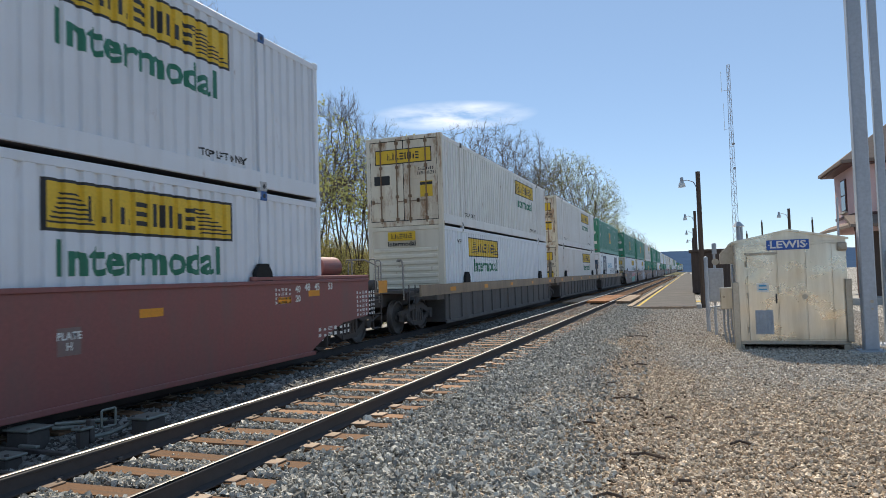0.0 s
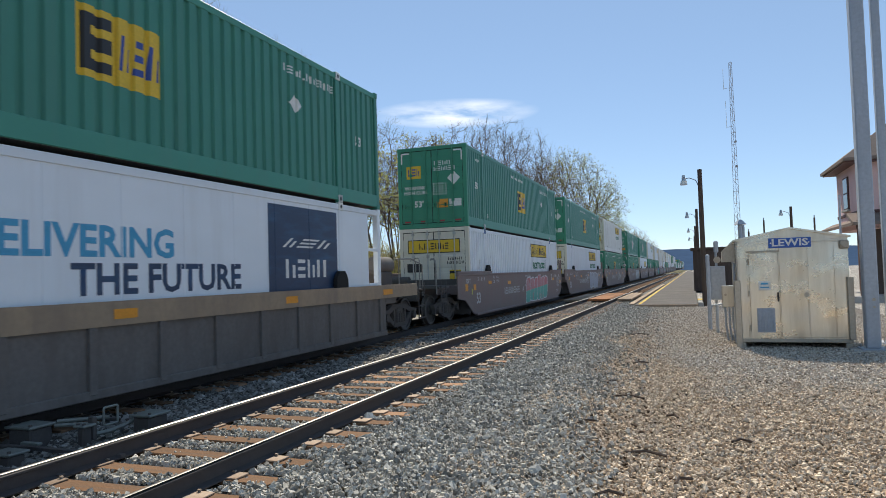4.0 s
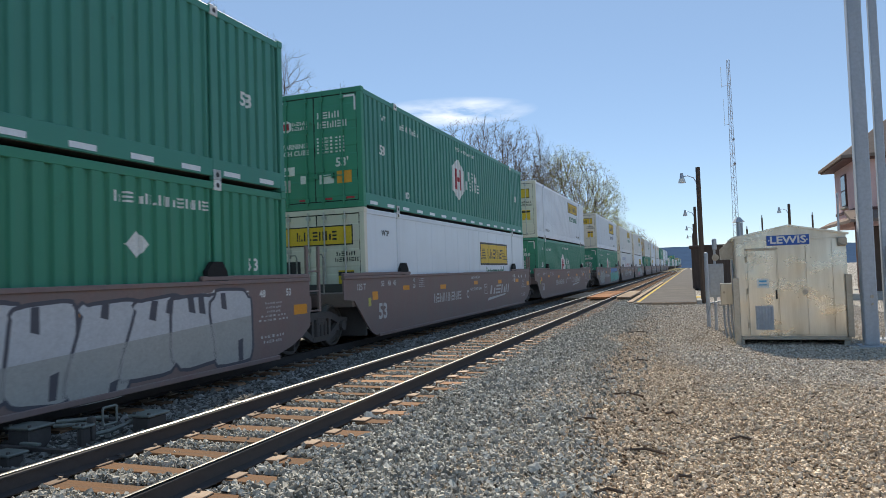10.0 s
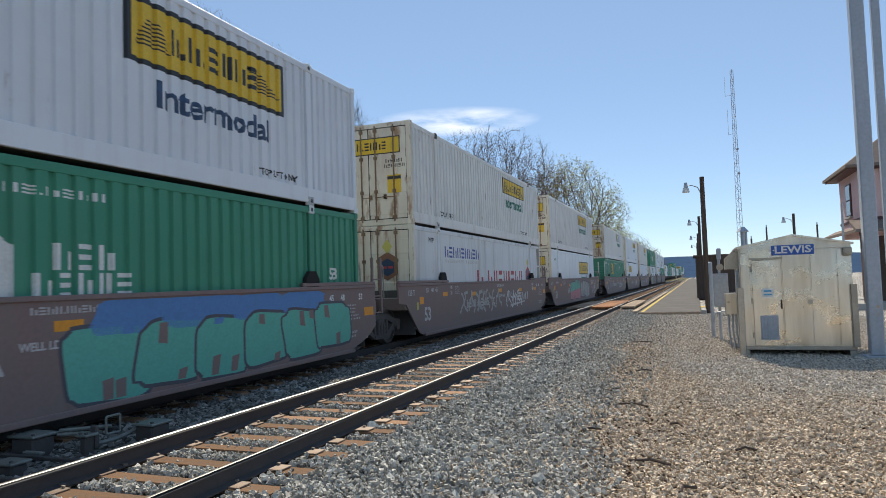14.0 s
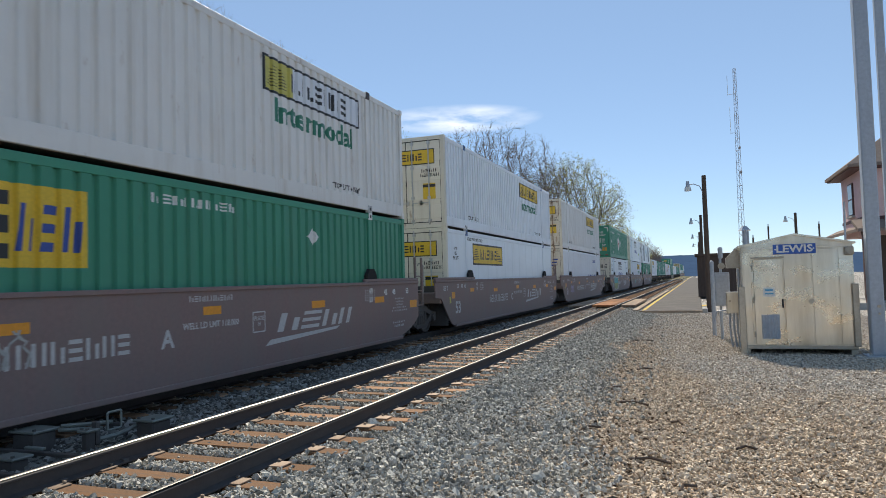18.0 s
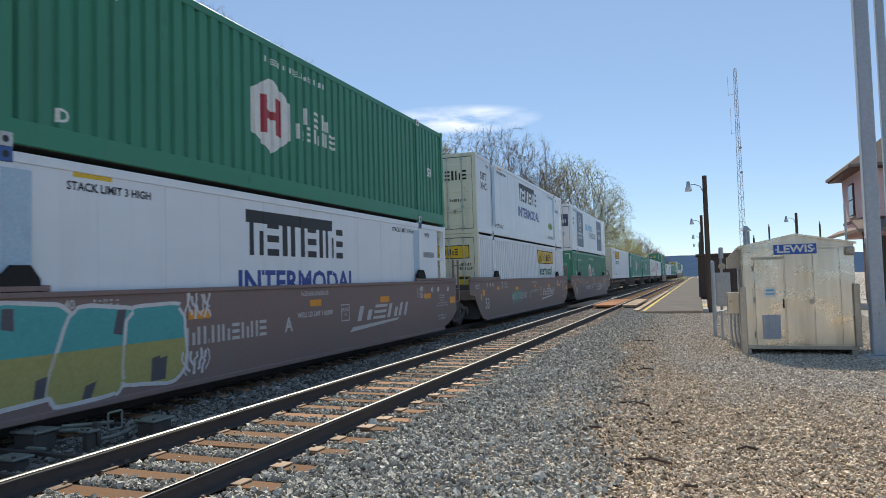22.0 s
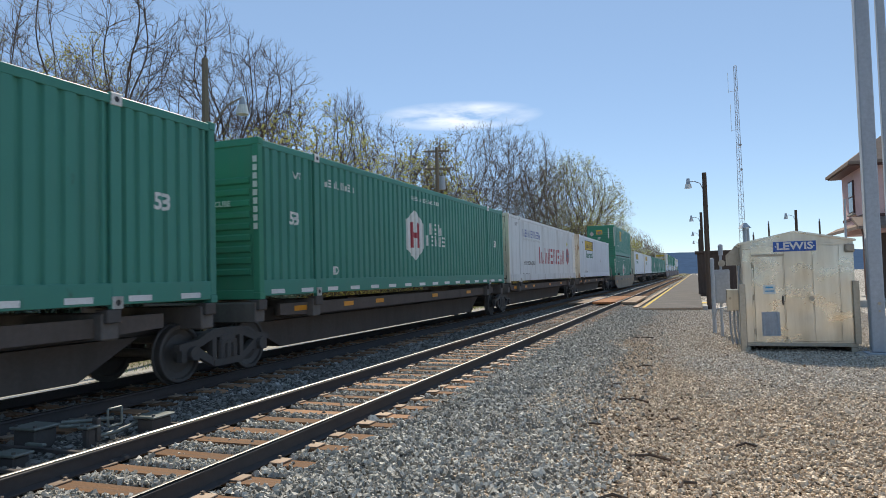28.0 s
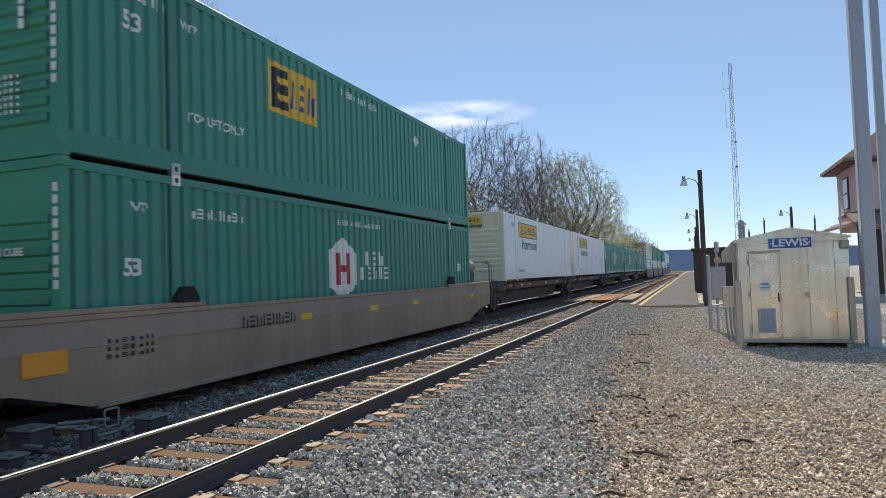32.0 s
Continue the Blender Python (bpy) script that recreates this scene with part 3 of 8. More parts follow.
def wave(corrugated):
    """Places along a container's side and how far the sheet steps in there."""
    pts = []
    for a, b in SECTIONS:
        if not corrugated:
            k = round((b - a) / 1.22)  # flat panels with narrow lapped seams
            pts += [(a, 0.012)]
            for i in range(1, k):
                y = a + (b - a) * i / k
                pts += [(y - 0.014, 0.012), (y - 0.008, 0.006), (y + 0.008, 0.006), (y + 0.012, 0.012)]
            pts += [(b, 0.012)]
            continue
        k = round((b - a - 0.18) / PERIOD)
        p = (b - a - 0.18) / k
        pts += [(a, 0.055), (a + 0.06, 0.055)]  # the sheet steps in beside each post
        for i in range(k):
            s = a + 0.09 + i * p
            pts += [(s + p * f, d) for f, d in ((0.0, 0.0), (0.46, 0.0), (0.56, 0.046), (0.80, 0.046), (0.90, 0.0))]
        pts += [(b - 0.09, 0.0), (b - 0.06, 0.055), (b, 0.055)]
    return pts


WAVE, FLAT = wave(True), wave(False)


def inset(y, corrugated):
    pts = WAVE if corrugated else FLAT
    for (a, da), (b, db) in zip(pts, pts[1:]):
        if a <= y <= b:
            return da + (db - da) * (y - a) / max(1e-6, b - a)
    return 0.0


OPEN_AT = 15.52  # where a refrigerated box ends and its open machine frame begins


def side_sheet(corrugated, z0, z1, stop=CL):
    bm = bmesh.new()
    pts = WAVE if corrugated else FLAT
    if stop < CL:
        pts = [q for q in pts if q[0] < stop] + [(stop, 0.012)]
    low = [bm.verts.new((HALF - 0.012 - d, y, z0)) for y, d in pts]
    high = [bm.verts.new((HALF - 0.012 - d, y, z1)) for y, d in pts]
    low2 = [bm.verts.new((HALF - 0.085, y, z0)) for y, d in (pts[0], pts[-1])]
    high2 = [bm.verts.new((HALF - 0.085, y, z1)) for y, d in (pts[0], pts[-1])]
    for i in range(len(pts) - 1):
        bm.faces.new((low[i], low[i + 1], high[i + 1], high[i]))
    bm.faces.new((low2[0], high2[0], high2[1], low2[1]))
    return mesh_of(bm, "side_wall")


def mirrored(me, name):
    """The same mesh on the other side."""
    bm = bmesh.new()
    bm.from_mesh(me)
    bmesh.ops.scale(bm, vec=(-1, 1, 1), verts=bm.verts)
    bmesh.ops.reverse_faces(bm, faces=bm.faces)
    return mesh_of(bm, name)


def end_sheet(y, out):
    """A closed end with level ribs (the nose) or a plain far end. out: -1 towards the camera's end."""
    bm = bmesh.new()
    box(bm, -HALF + 0.13, HALF - 0.13, min(y, y - out * 0.05), max(y, y - out * 0.05), 0.16, 2.77)
    return mesh_of(bm, "end_wall")


def nose_rib():
    return mesh_of(prism(bmesh.new(), [(0.032, 0), (-0.005, 0.03), (-0.005, 0.11), (0.032, 0.14)], "x", -HALF + 0.2, HALF - 0.2), "nose_rib")


def end_frame(y0, y1, high):
    bm = bmesh.new()
    box(bm, -HALF + 0.11, HALF - 0.11, y0, y1, *((2.76, CH - 0.004) if high else (0.004, 0.17)), 0.01)
    return mesh_of(bm, "end_frame")


def post_mesh(x0, x1, y0, y1):
    bm = boxed(x0, x1, y0, y1, 0.12, CH - 0.12, 0.012)
    for z0, z1 in ((0.0, 0.125), (CH - 0.125, CH)):
        box(bm, x0 - 0.006 if x0 > 0 else x0 - 0.012, x1 + 0.012 if x0 > 0 else x1 + 0.006, y0 - 0.006, y1 + 0.006, z0, z1, 0.008)
    return mesh_of(bm, "post")


def door_mesh(s):
    """One leaf of the doors, with its raised pressings."""
    x0, x1 = (0.012, HALF - 0.14) if s > 0 else (-HALF + 0.14, -0.012)
    line = [(0.06, 0.18), (0.012, 0.18)]
    for z in (0.5, 1.1, 1.7, 2.3):
        line += [(0.012, z - 0.22), (0.003, z - 0.19), (0.003, z + 0.19), (0.012, z + 0.22)]
    bm = prism(bmesh.new(), line + [(0.012, 2.75), (0.06, 2.75)], "x", x0, x1)
    return mesh_of(bm, "door")


def lock_rod(x, s):
    bm = rod(bmesh.new(), (x, -0.025, 0.1), (x, -0.025, 2.82), 0.02, 6)
    for z in (0.22, 0.95, 1.9, 2.68):
        box(bm, x - 0.05, x + 0.05, -0.04, 0.02, z - 0.045, z + 0.045)
    rod(bm, (x, -0.05, 0.78), (x + 0.32 * s, -0.05, 0.80), 0.014, 5)
    box(bm, x + 0.28 * s - 0.03, x + 0.28 * s + 0.03, -0.06, 0.012, 0.74, 0.86)
    return mesh_of(bm, "lock_rod")


def gasket_mesh():
    bm = bmesh.new()
    for x in (-HALF + 0.135, 0.0, HALF - 0.135):
        box(bm, x - 0.014, x + 0.014, 0.004, 0.05, 0.17, 2.76)
    for z in (0.175, 2.755):
        box(bm, -HALF + 0.135, HALF - 0.135, 0.005, 0.05, z - 0.013, z + 0.013)
    return mesh_of(bm, "door_gasket")


def roof_mesh(corrugated, stop=CL):
    bm = boxed(-HALF + 0.05, HALF - 0.05, 0.08, stop - 0.08, CH - 0.085, CH - 0.06)
    if corrugated:
        for i in range(56):
            y = 0.35 + i * 0.278
            box(bm, -HALF + 0.16, HALF - 0.16, y, y + 0.12, CH - 0.065, CH - 0.042)
    return mesh_of(bm, "roof")


def decal_rect(y0, y1, z0, z1, lift, corrugated):
    """A painted panel that follows the sheet."""
    ys = sorted({y0, y1, *(y for y, d in (WAVE if corrugated else FLAT) if y0 < y < y1)})
    bm = bmesh.new()
    rows = [[bm.verts.new((HALF - 0.012 - inset(y, corrugated) + lift, y, z)) for y in ys] for z in (z0, z1)]
    for i in range(len(ys) - 1):
        bm.faces.new((rows[0][i], rows[0][i + 1], rows[1][i + 1], rows[1][i]))
    return bm


def decal_shape(bm_flat, y, z, lift, corrugated):
    """A flat drawing (x right, y up), cut along the folds of the sheet and laid on it."""
    bm = bm_flat
    bmesh.ops.translate(bm, vec=(y, z, 0), verts=bm.verts)
    lo, hi = min(v.co.x for v in bm.verts), max(v.co.x for v in bm.verts)
    if corrugated:
        for f, d in WAVE:
            if lo < f < hi:
                bmesh.ops.bisect_plane(bm, geom=[*bm.verts, *bm.edges, *bm.faces], plane_co=(f, 0, 0), plane_no=(1, 0, 0))
    for v in bm.verts:
        a, b = v.co.x, v.co.y
        v.co = (HALF - 0.012 - inset(a, corrugated) + lift, a, b)
    return bm


def text_bm(body, size, stretch=1.0):
    bm = bmesh.new()
    bm.from_mesh(text_mesh(body, size))
    bmesh.ops.scale(bm, vec=(stretch, 1, 1), verts=bm.verts)
    return bm


def bars_bm(w, h, widths, slant=0.0, gap=0.28):
    """A name drawn as plain bars: blocks of the given relative widths filling w by h."""
    bm = bmesh.new()
    unit = w / (sum(widths) + gap * (len(widths) - 1))
    x = -w / 2
    def bar(a, b, lo, hi):
        bm.faces.new([bm.verts.new((p + slant * (q / h + 0.5), q, 0)) for p, q in ((a, lo), (b, lo), (b, hi), (a, hi))])
    for i, k in enumerate(widths):
        a, b = x, x + k * unit
        if len(widths) < 3 or k < 0.45:  # a plain panel, a dot or a thin stroke
            bar(a, b, -h / 2, h / 2 if k >= 0.3 or len(widths) < 3 else -h / 4)
        else:  # plain upright or level bars that mean no letter
            t = (b - a) * 0.3
            if i % 3 == 1:
                for lo in (-0.5, -0.1, 0.3):
                    bar(a, b, lo * h, (lo + 0.2) * h)
            else:
                bar(a, a + t, -h / 2, h / 2)
                bar(b - t, b, -h / 2, h / 2 if i % 2 else h * 0.2)
        x = b + gap * unit
    return bm


def poly_bm(points):
    bm = bmesh.new()
    bm.faces.new([bm.verts.new((x, y, 0)) for x, y in points])
    return bm


def join_bm(*parts):
    out = bmesh.new()
    for b, dx, dy in parts:
        me = bpy.data.meshes.new("t")
        bmesh.ops.translate(b, vec=(dx, dy, 0), verts=b.verts)
        b.to_mesh(me)
        b.free()
        out.from_mesh(me)
        bpy.data.meshes.remove(me)
    return out


def hexagon(w, h):
    return poly_bm([(0, -h / 2), (w / 2, -h / 2 + w * 0.28), (w / 2, h / 2 - w * 0.28), (0, h / 2), (-w / 2, h / 2 - w * 0.28), (-w / 2, -h / 2 + w * 0.28)])


def feather(w, h, s):
    """The little scroll at either end of a company panel, as slanted strokes."""
    return join_bm(*[(poly_bm([(0, 0), (w - 0.1 * i * w, 0), (w - 0.1 * i * w - 0.03 * s, h * 0.06), (-0.03 * s, h * 0.06)]), -w / 2 + s * 0.05 * i * w, -h / 2 + i * h / 7) for i in range(7)])


NAME_BARS = (0.6, 0.25, 1.0, 0.25, 1.0, 1.0, 1.1, 0.9)
DECALS = {
    # kind: (name, material, drawing, y, z) for the side; panels as rectangles
    "company_far": [("company_panel", "black", ("rect", 9.70, 13.28, 1.95, 2.60, 0.002)), ("company_panel", "yellow", ("rect", 9.75, 13.22, 1.99, 2.56, 0.004)),
                    ("company_name", "black", ("bars", 2.0, 0.33, NAME_BARS, 0.0, 11.35, 2.26, 0.006)), ("scroll", "black", ("feather", 10.12, 2.26, 1)), ("scroll", "black", ("feather", 12.85, 2.26, -1)),
                    ("lettering", "sign_green", ("text", "Intermodal", 0.62, 11.40, 1.60, 1.13)), ("lettering", "black", ("text", "TOP LIFT ONLY", 0.17, 13.10, 0.46, 1.0)),
                    ("lettering", "black", ("text", "TOP LIFT ONLY", 0.17, 2.85, 0.46, 1.0))],
    "company_faded": [("company_panel", "black", ("rect", 10.0, 13.72, 1.92, 2.60, 0.002)), ("company_panel", "white", ("rect", 10.05, 13.67, 1.97, 2.55, 0.004)), ("company_panel", "yellow_faded", ("rect", 10.05, 10.95, 1.97, 2.55, 0.006)),
                      ("company_name", "black", ("bars", 2.2, 0.36, NAME_BARS, 0.0, 12.0, 2.26, 0.007)), ("scroll", "black", ("feather", 10.45, 2.26, 1)), ("lettering", "sign_green", ("text", "Intermodal", 0.62, 11.85, 1.60, 1.13)), ("lettering", "black", ("text", "TOP LIFT ONLY", 0.17, 13.10, 0.46, 1.0))],
    "company_tall": [("company_panel", "black", ("rect", 9.42, 13.28, 1.60, 2.58, 0.002)), ("company_panel", "yellow", ("rect", 9.52, 13.18, 1.68, 2.50, 0.004)), ("company_name", "black", ("bars", 2.1, 0.40, NAME_BARS, 0.0, 11.35, 2.1, 0.006)),
                     ("scroll", "black", ("feather", 9.95, 2.1, 1)), ("scroll", "black", ("feather", 12.75, 2.1, -1)), ("lettering", "navy", ("text", "Intermodal", 0.56, 11.40, 1.22, 1.15)), ("lettering", "black", ("text", "TOP LIFT ONLY", 0.17, 13.10, 0.46, 1.0))],
    "company_near": [("company_panel", "black", ("rect", 2.62, 6.40, 1.92, 2.60, 0.002)), ("company_panel", "yellow", ("rect", 2.67, 6.35, 1.96, 2.56, 0.004)),
                     ("company_name", "black", ("bars", 2.0, 0.33, NAME_BARS, 0.0, 4.68, 2.26, 0.006)), ("scroll", "black", ("feather", 3.3, 2.26, 1)), ("scroll", "black", ("feather", 6.06, 2.26, -1)),
                     ("lettering", "sign_green", ("text", "Intermodal", 0.62, 4.69, 1.60, 1.13)), ("lettering", "black", ("text", "TOP LIFT ONLY", 0.17, 2.92, 0.40, 1.0)),
                     ("lettering", "black", ("text", "WTP", 0.2, 1.6, 2.4, 1.0))],
    "plate_far": [("company_panel", "black", ("rect", 9.42, 13.28, 1.5, 2.35, 0.002)), ("company_panel", "yellow", ("rect", 9.50, 13.20, 1.57, 2.28, 0.004)),
                  ("company_name", "black", ("bars", 2.0, 0.36, NAME_BARS, 0.0, 11.35, 1.93, 0.006)), ("scroll", "black", ("feather", 9.85, 1.93, 1)), ("scroll", "black", ("feather", 12.85, 1.93, -1)),
                  ("lettering", "sign_green", ("text", "Intermodal", 0.5, 11.40, 1.24, 1.15)), ("lettering", "black", ("text", "WTP", 0.2, 1.2, 2.3, 1.0)), ("lettering", "black", ("text", "TOP LIFT ONLY", 0.17, 3.2, 0.42, 1.0))],
    "plate_near": [("company_panel", "black", ("rect", 2.7, 6.5, 1.75, 2.5, 0.002)), ("company_panel", "yellow", ("rect", 2.77, 6.43, 1.81, 2.44, 0.004)), ("company_name", "black", ("bars", 2.1, 0.36, NAME_BARS, 0.0, 4.6, 2.13, 0.006)),
                   ("scroll", "black", ("feather", 3.1, 2.13, 1)), ("scroll", "black", ("feather", 6.1, 2.13, -1)),
                   ("lettering", "black", ("text", "WTP\nOR\nPIN LIFT", 0.15, 0.9, 2.1, 1.0)), ("lettering", "black", ("text", "STACK TWO HIGH ONLY", 0.15, 3.0, 2.62, 1.0))],
    "emblem": [("company_panel", "yellow", ("rect", 7.35, 8.85, 1.05, 2.0, 0.002)), ("company_panel", "black", ("rect", 7.45, 7.95, 1.15, 1.9, 0.004)), ("company_panel", "yellow", ("bars", 0.38, 0.12, (1,), 0, 7.77, 1.36, 0.006)), ("company_panel", "yellow", ("bars", 0.38, 0.12, (1,), 0, 7.77, 1.68, 0.006)),
               ("company_name", "blue", ("bars", 0.75, 0.5, (0.7, 0.7, 0.9), 0.05, 8.42, 1.52, 0.004)), ("lettering", "letter_white", ("text", "53", 0.34, 1.15, 1.52, 1.0)), ("lettering", "letter_white", ("text", "WTP", 0.17, 1.35, 2.45, 1.0)),
               ("placard", "letter_white", ("diamond", 0.42, 0.42, 12.45, 1.8)), ("code", "letter_white", ("bars", 1.9, 0.15, (1, 1, 1, 1, 0.2, 1, 1, 1, 1, 1, 1), 0, 13.0, 2.45, 0.003)), ("code", "letter_white", ("bars", 2.1, 0.11, (1, 1, 1, 1, 1, 0.2, 1, 1, 1, 1), 0, 7.4, 2.5, 0.003)),
               ("lettering", "letter_white", ("text", "53", 0.3, 15.1, 1.5, 1.0)), ("lettering", "letter_white", ("text", "5", 0.22, 2.5, 0.5, 1.0))],
    "emblem_near": [("company_panel", "yellow", ("rect", 4.45, 6.17, 1.53, 2.5, 0.002)), ("company_panel", "black", ("rect", 4.56, 5.14, 1.63, 2.4, 0.004)), ("company_panel", "yellow", ("bars", 0.4, 0.12, (1,), 0, 4.94, 1.86, 0.006)), ("company_panel", "yellow", ("bars", 0.4, 0.12, (1,), 0, 4.94, 2.18, 0.006)),
                    ("company_name", "blue", ("bars", 0.86, 0.56, (0.7, 0.7, 0.9), 0.05, 5.64, 2.0, 0.004)), ("lettering", "letter_white", ("text", "53", 0.36, 1.2, 2.05, 1.0)), ("lettering", "letter_white", ("text", "WTP", 0.17, 2.35, 2.35, 1.0)),
                    ("lettering", "letter_white", ("text", "TOP LIFT ONLY", 0.2, 3.0, 0.95, 1.0)), ("placard", "letter_white", ("diamond", 0.4, 0.4, 11.6, 2.2)), ("code", "letter_white", ("bars", 1.9, 0.14, (1, 1, 1, 1, 0.2, 1, 1, 1, 1), 0, 8.2, 2.55, 0.003)), ("code", "letter_white", ("bars", 1.4, 0.2, (1, 1, 1, 0.2, 1, 1, 1), 0, 1.15, 2.5, 0.003))],
    "hexagon": [("company_panel", "letter_white", ("hex", 1.25, 1.42, 7.14, 1.48)), ("company_panel", "red", ("hbars", 0.66, 0.7, 7.14, 1.48)),
                ("company_name", "letter_white", ("bars", 0.9, 0.33, (0.9, 0.8, 0.9), 0, 8.75, 1.72, 0.003)), ("company_name", "letter_white", ("bars", 1.46, 0.30, (1, 0.7, 0.9, 0.8, 0.9), 0, 8.75, 1.37, 0.003)),
                ("lettering", "letter_white", ("text", "53", 0.34, 1.15, 1.5, 1.0)), ("lettering", "letter_white", ("text", "53", 0.34, 15.0, 1.5, 1.0)), ("lettering", "letter_white", ("text", "WTP", 0.17, 1.3, 2.35, 1.0)),
                ("code", "letter_white", ("bars", 1.3, 0.16, (1, 1, 1, 1, 0.2, 1, 1, 1, 1), 0, 2.95, 2.35, 0.003)), ("code", "letter_white", ("bars", 2.1, 0.11, (1, 1, 1, 1, 1, 0.2, 1, 1, 1, 1), 0, 8.0, 2.5, 0.003)), ("lettering", "letter_white", ("text", "D", 0.24, 2.75, 0.5, 1.0))],
    "frozen": [("picture_panel", "navy", ("rect", 2.15, 4.75, 0.35, 2.66, 0.003)), ("emblem", "letter_white", ("ring", 0.52, 3.45, 1.92)), ("company_name", "letter_white", ("bars", 0.7, 0.45, (1, 0.9, 1), 0.1, 3.42, 1.92, 0.006)),
               ("company_name", "letter_white", ("bars", 2.0, 0.17, (1, 0.9, 1, 0.9, 0.9, 1, 0.3, 1, 1, 1, 1), 0, 3.45, 1.22, 0.006)), ("company_name", "letter_white", ("bars", 1.4, 0.17, (1, 0.9, 1, 0.9, 0.9, 1, 1), 0, 3.45, 0.95, 0.006)),
               ("lettering", "sky_blue", ("text", "DELIVERING", 0.57, 7.45, 1.80, 1.04)), ("lettering", "navy", ("text", "THE FUTURE", 0.57, 8.95, 1.30, 1.04)), ("picture_panel", "navy", ("rect", 11.45, 14.0, 0.35, 2.66, 0.003)),
               ("emblem", "letter_white", ("bars", 1.6, 0.18, (0.5, 1.0, 0.6), 0.3, 12.7, 1.95, 0.006)), ("company_name", "letter_white", ("bars", 1.5, 0.36, (1, 0.8, 0.8, 1.1), 0, 12.75, 1.45, 0.006)), ("lettering", "black", ("text", "53 ft\nXHC", 0.28, 0.95, 1.9, 1.0)),
               ("lettering", "black", ("text", "STACK LIMIT 3 HIGH", 0.17, 1.6, 2.62, 1.0))],
    "prime": [("company_name", "black", ("bars", 3.3, 0.62, (1, 0.9, 0.4, 1.2, 0.8, 0.35, 0.8, 0.7), 0, 8.1, 2.1, 0.003)), ("company_panel", "black", ("rect", 6.35, 9.3, 2.36, 2.58, 0.003)), ("lettering", "blue", ("text", "INTERMODAL", 0.60, 8.2, 1.28, 1.12)),
              ("lettering", "black", ("text", "53FT\nXHC", 0.36, 1.0, 1.95, 1.0)), ("lettering", "black", ("text", "TOP LIFT ONLY", 0.2, 2.9, 0.42, 1.0)), ("lettering", "black", ("text", "WTP", 0.16, 1.5, 2.55, 1.0)), ("emblem", "leaf_green", ("disc", 1.15, 0.36, 13.0, 1.05)), ("emblem", "black", ("bars", 0.8, 0.16, (1, 0.8, 1), 0, 12.9, 1.05, 0.007)), ("lettering", "black", ("text", "TOP LIFT ONLY", 0.2, 12.9, 0.45, 1.0)), ("lettering", "black", ("text", "STACK LIMIT 3 HIGH", 0.15, 3.5, 2.56, 1.0)), ("hazard_mark", "yellow", ("rect", 2.9, 3.5, 2.68, 2.74, 0.004)), ("lettering", "black", ("text", "STACK LIMIT 3 HIGH", 0.15, 13.05, 2.60, 1.0)), ("lettering", "black", ("text", "WTP", 0.17, 14.72, 2.55, 1.0)), ("code", "black", ("bars", 0.8, 0.15, (1, 1, 0.4, 1, 0.1, 1, 1, 1, 1, 1), 0, 14.83, 2.0, 0.003)), ("tape_strip", "sky_faded", ("rect", 13.72, 14.06, 0.4, 2.66, 0.006)),
              ("tape_strip", "sky_faded", ("rect", 1.92, 2.30, 0.4, 2.66, 0.05))],
    "swift": [("company_name", "blue", ("bars", 3.6, 0.8, (0.9, 1.3, 0.4, 0.9, 0.9), 0.25, 11.2, 0.95, 0.003)), ("code", "blue", ("bars", 1.5, 0.19, (1, 1, 1, 1, 0.2, 1, 1, 1, 1, 1, 1), 0, 12.75, 2.33, 0.003))],
    "crest": [("company_name", "red", ("bars", 6.6, 0.8, (0.9, 0.2, 0.7, 0.6, 0.6, 0.6, 0.3, 0.6, 0.6, 0.6), 0.0, 9.1, 1.25, 0.003)), ("company_name", "blue", ("bars", 3.5, 0.34, (1, 0.9, 1, 1, 0.9, 1, 1, 1, 1), 0, 4.3, 2.2, 0.003)), ("company_name", "letter_grey", ("bars", 3.4, 0.1, (1, 1, 1, 1, 1, 0.2, 1, 1, 1, 1), 0, 4.3, 1.92, 0.003)),
              ("emblem", "red", ("hex", 0.9, 1.05, 13.55, 1.35)), ("emblem", "navy", ("hbars", 0.6, 0.7, 13.55, 1.35)), ("emblem", "yellow_faded", ("diamond", 0.4, 0.36, 13.55, 2.05)), ("web_line", "black", ("bars", 2.2, 0.16, (1, 1, 1, 1, 1, 1, 1, 1, 0.3, 1, 1), 0, 3.8, 0.85, 0.003)), ("lettering", "black", ("text", "TOP LIFT ONLY", 0.18, 3.0, 0.3, 1.0)), ("lettering", "black", ("text", "WTP", 0.2, 1.4, 2.5, 1.0))],
}
M["yellow_faded"] = plain("faded_yellow_tag", (0.55, 0.50, 0.12), 0.6)
M["sky_faded"] = plain("faded_blue_strip", (0.40, 0.55, 0.68), 0.5)
M["leaf_green"] = plain("leaf_green_emblem", (0.25, 0.45, 0.06), 0.5)
M["crest_brown"] = plain("brown_crest", (0.22, 0.10, 0.06), 0.5)
M["sticker_orange"] = plain("orange_sticker", (0.75, 0.33, 0.04), 0.5)


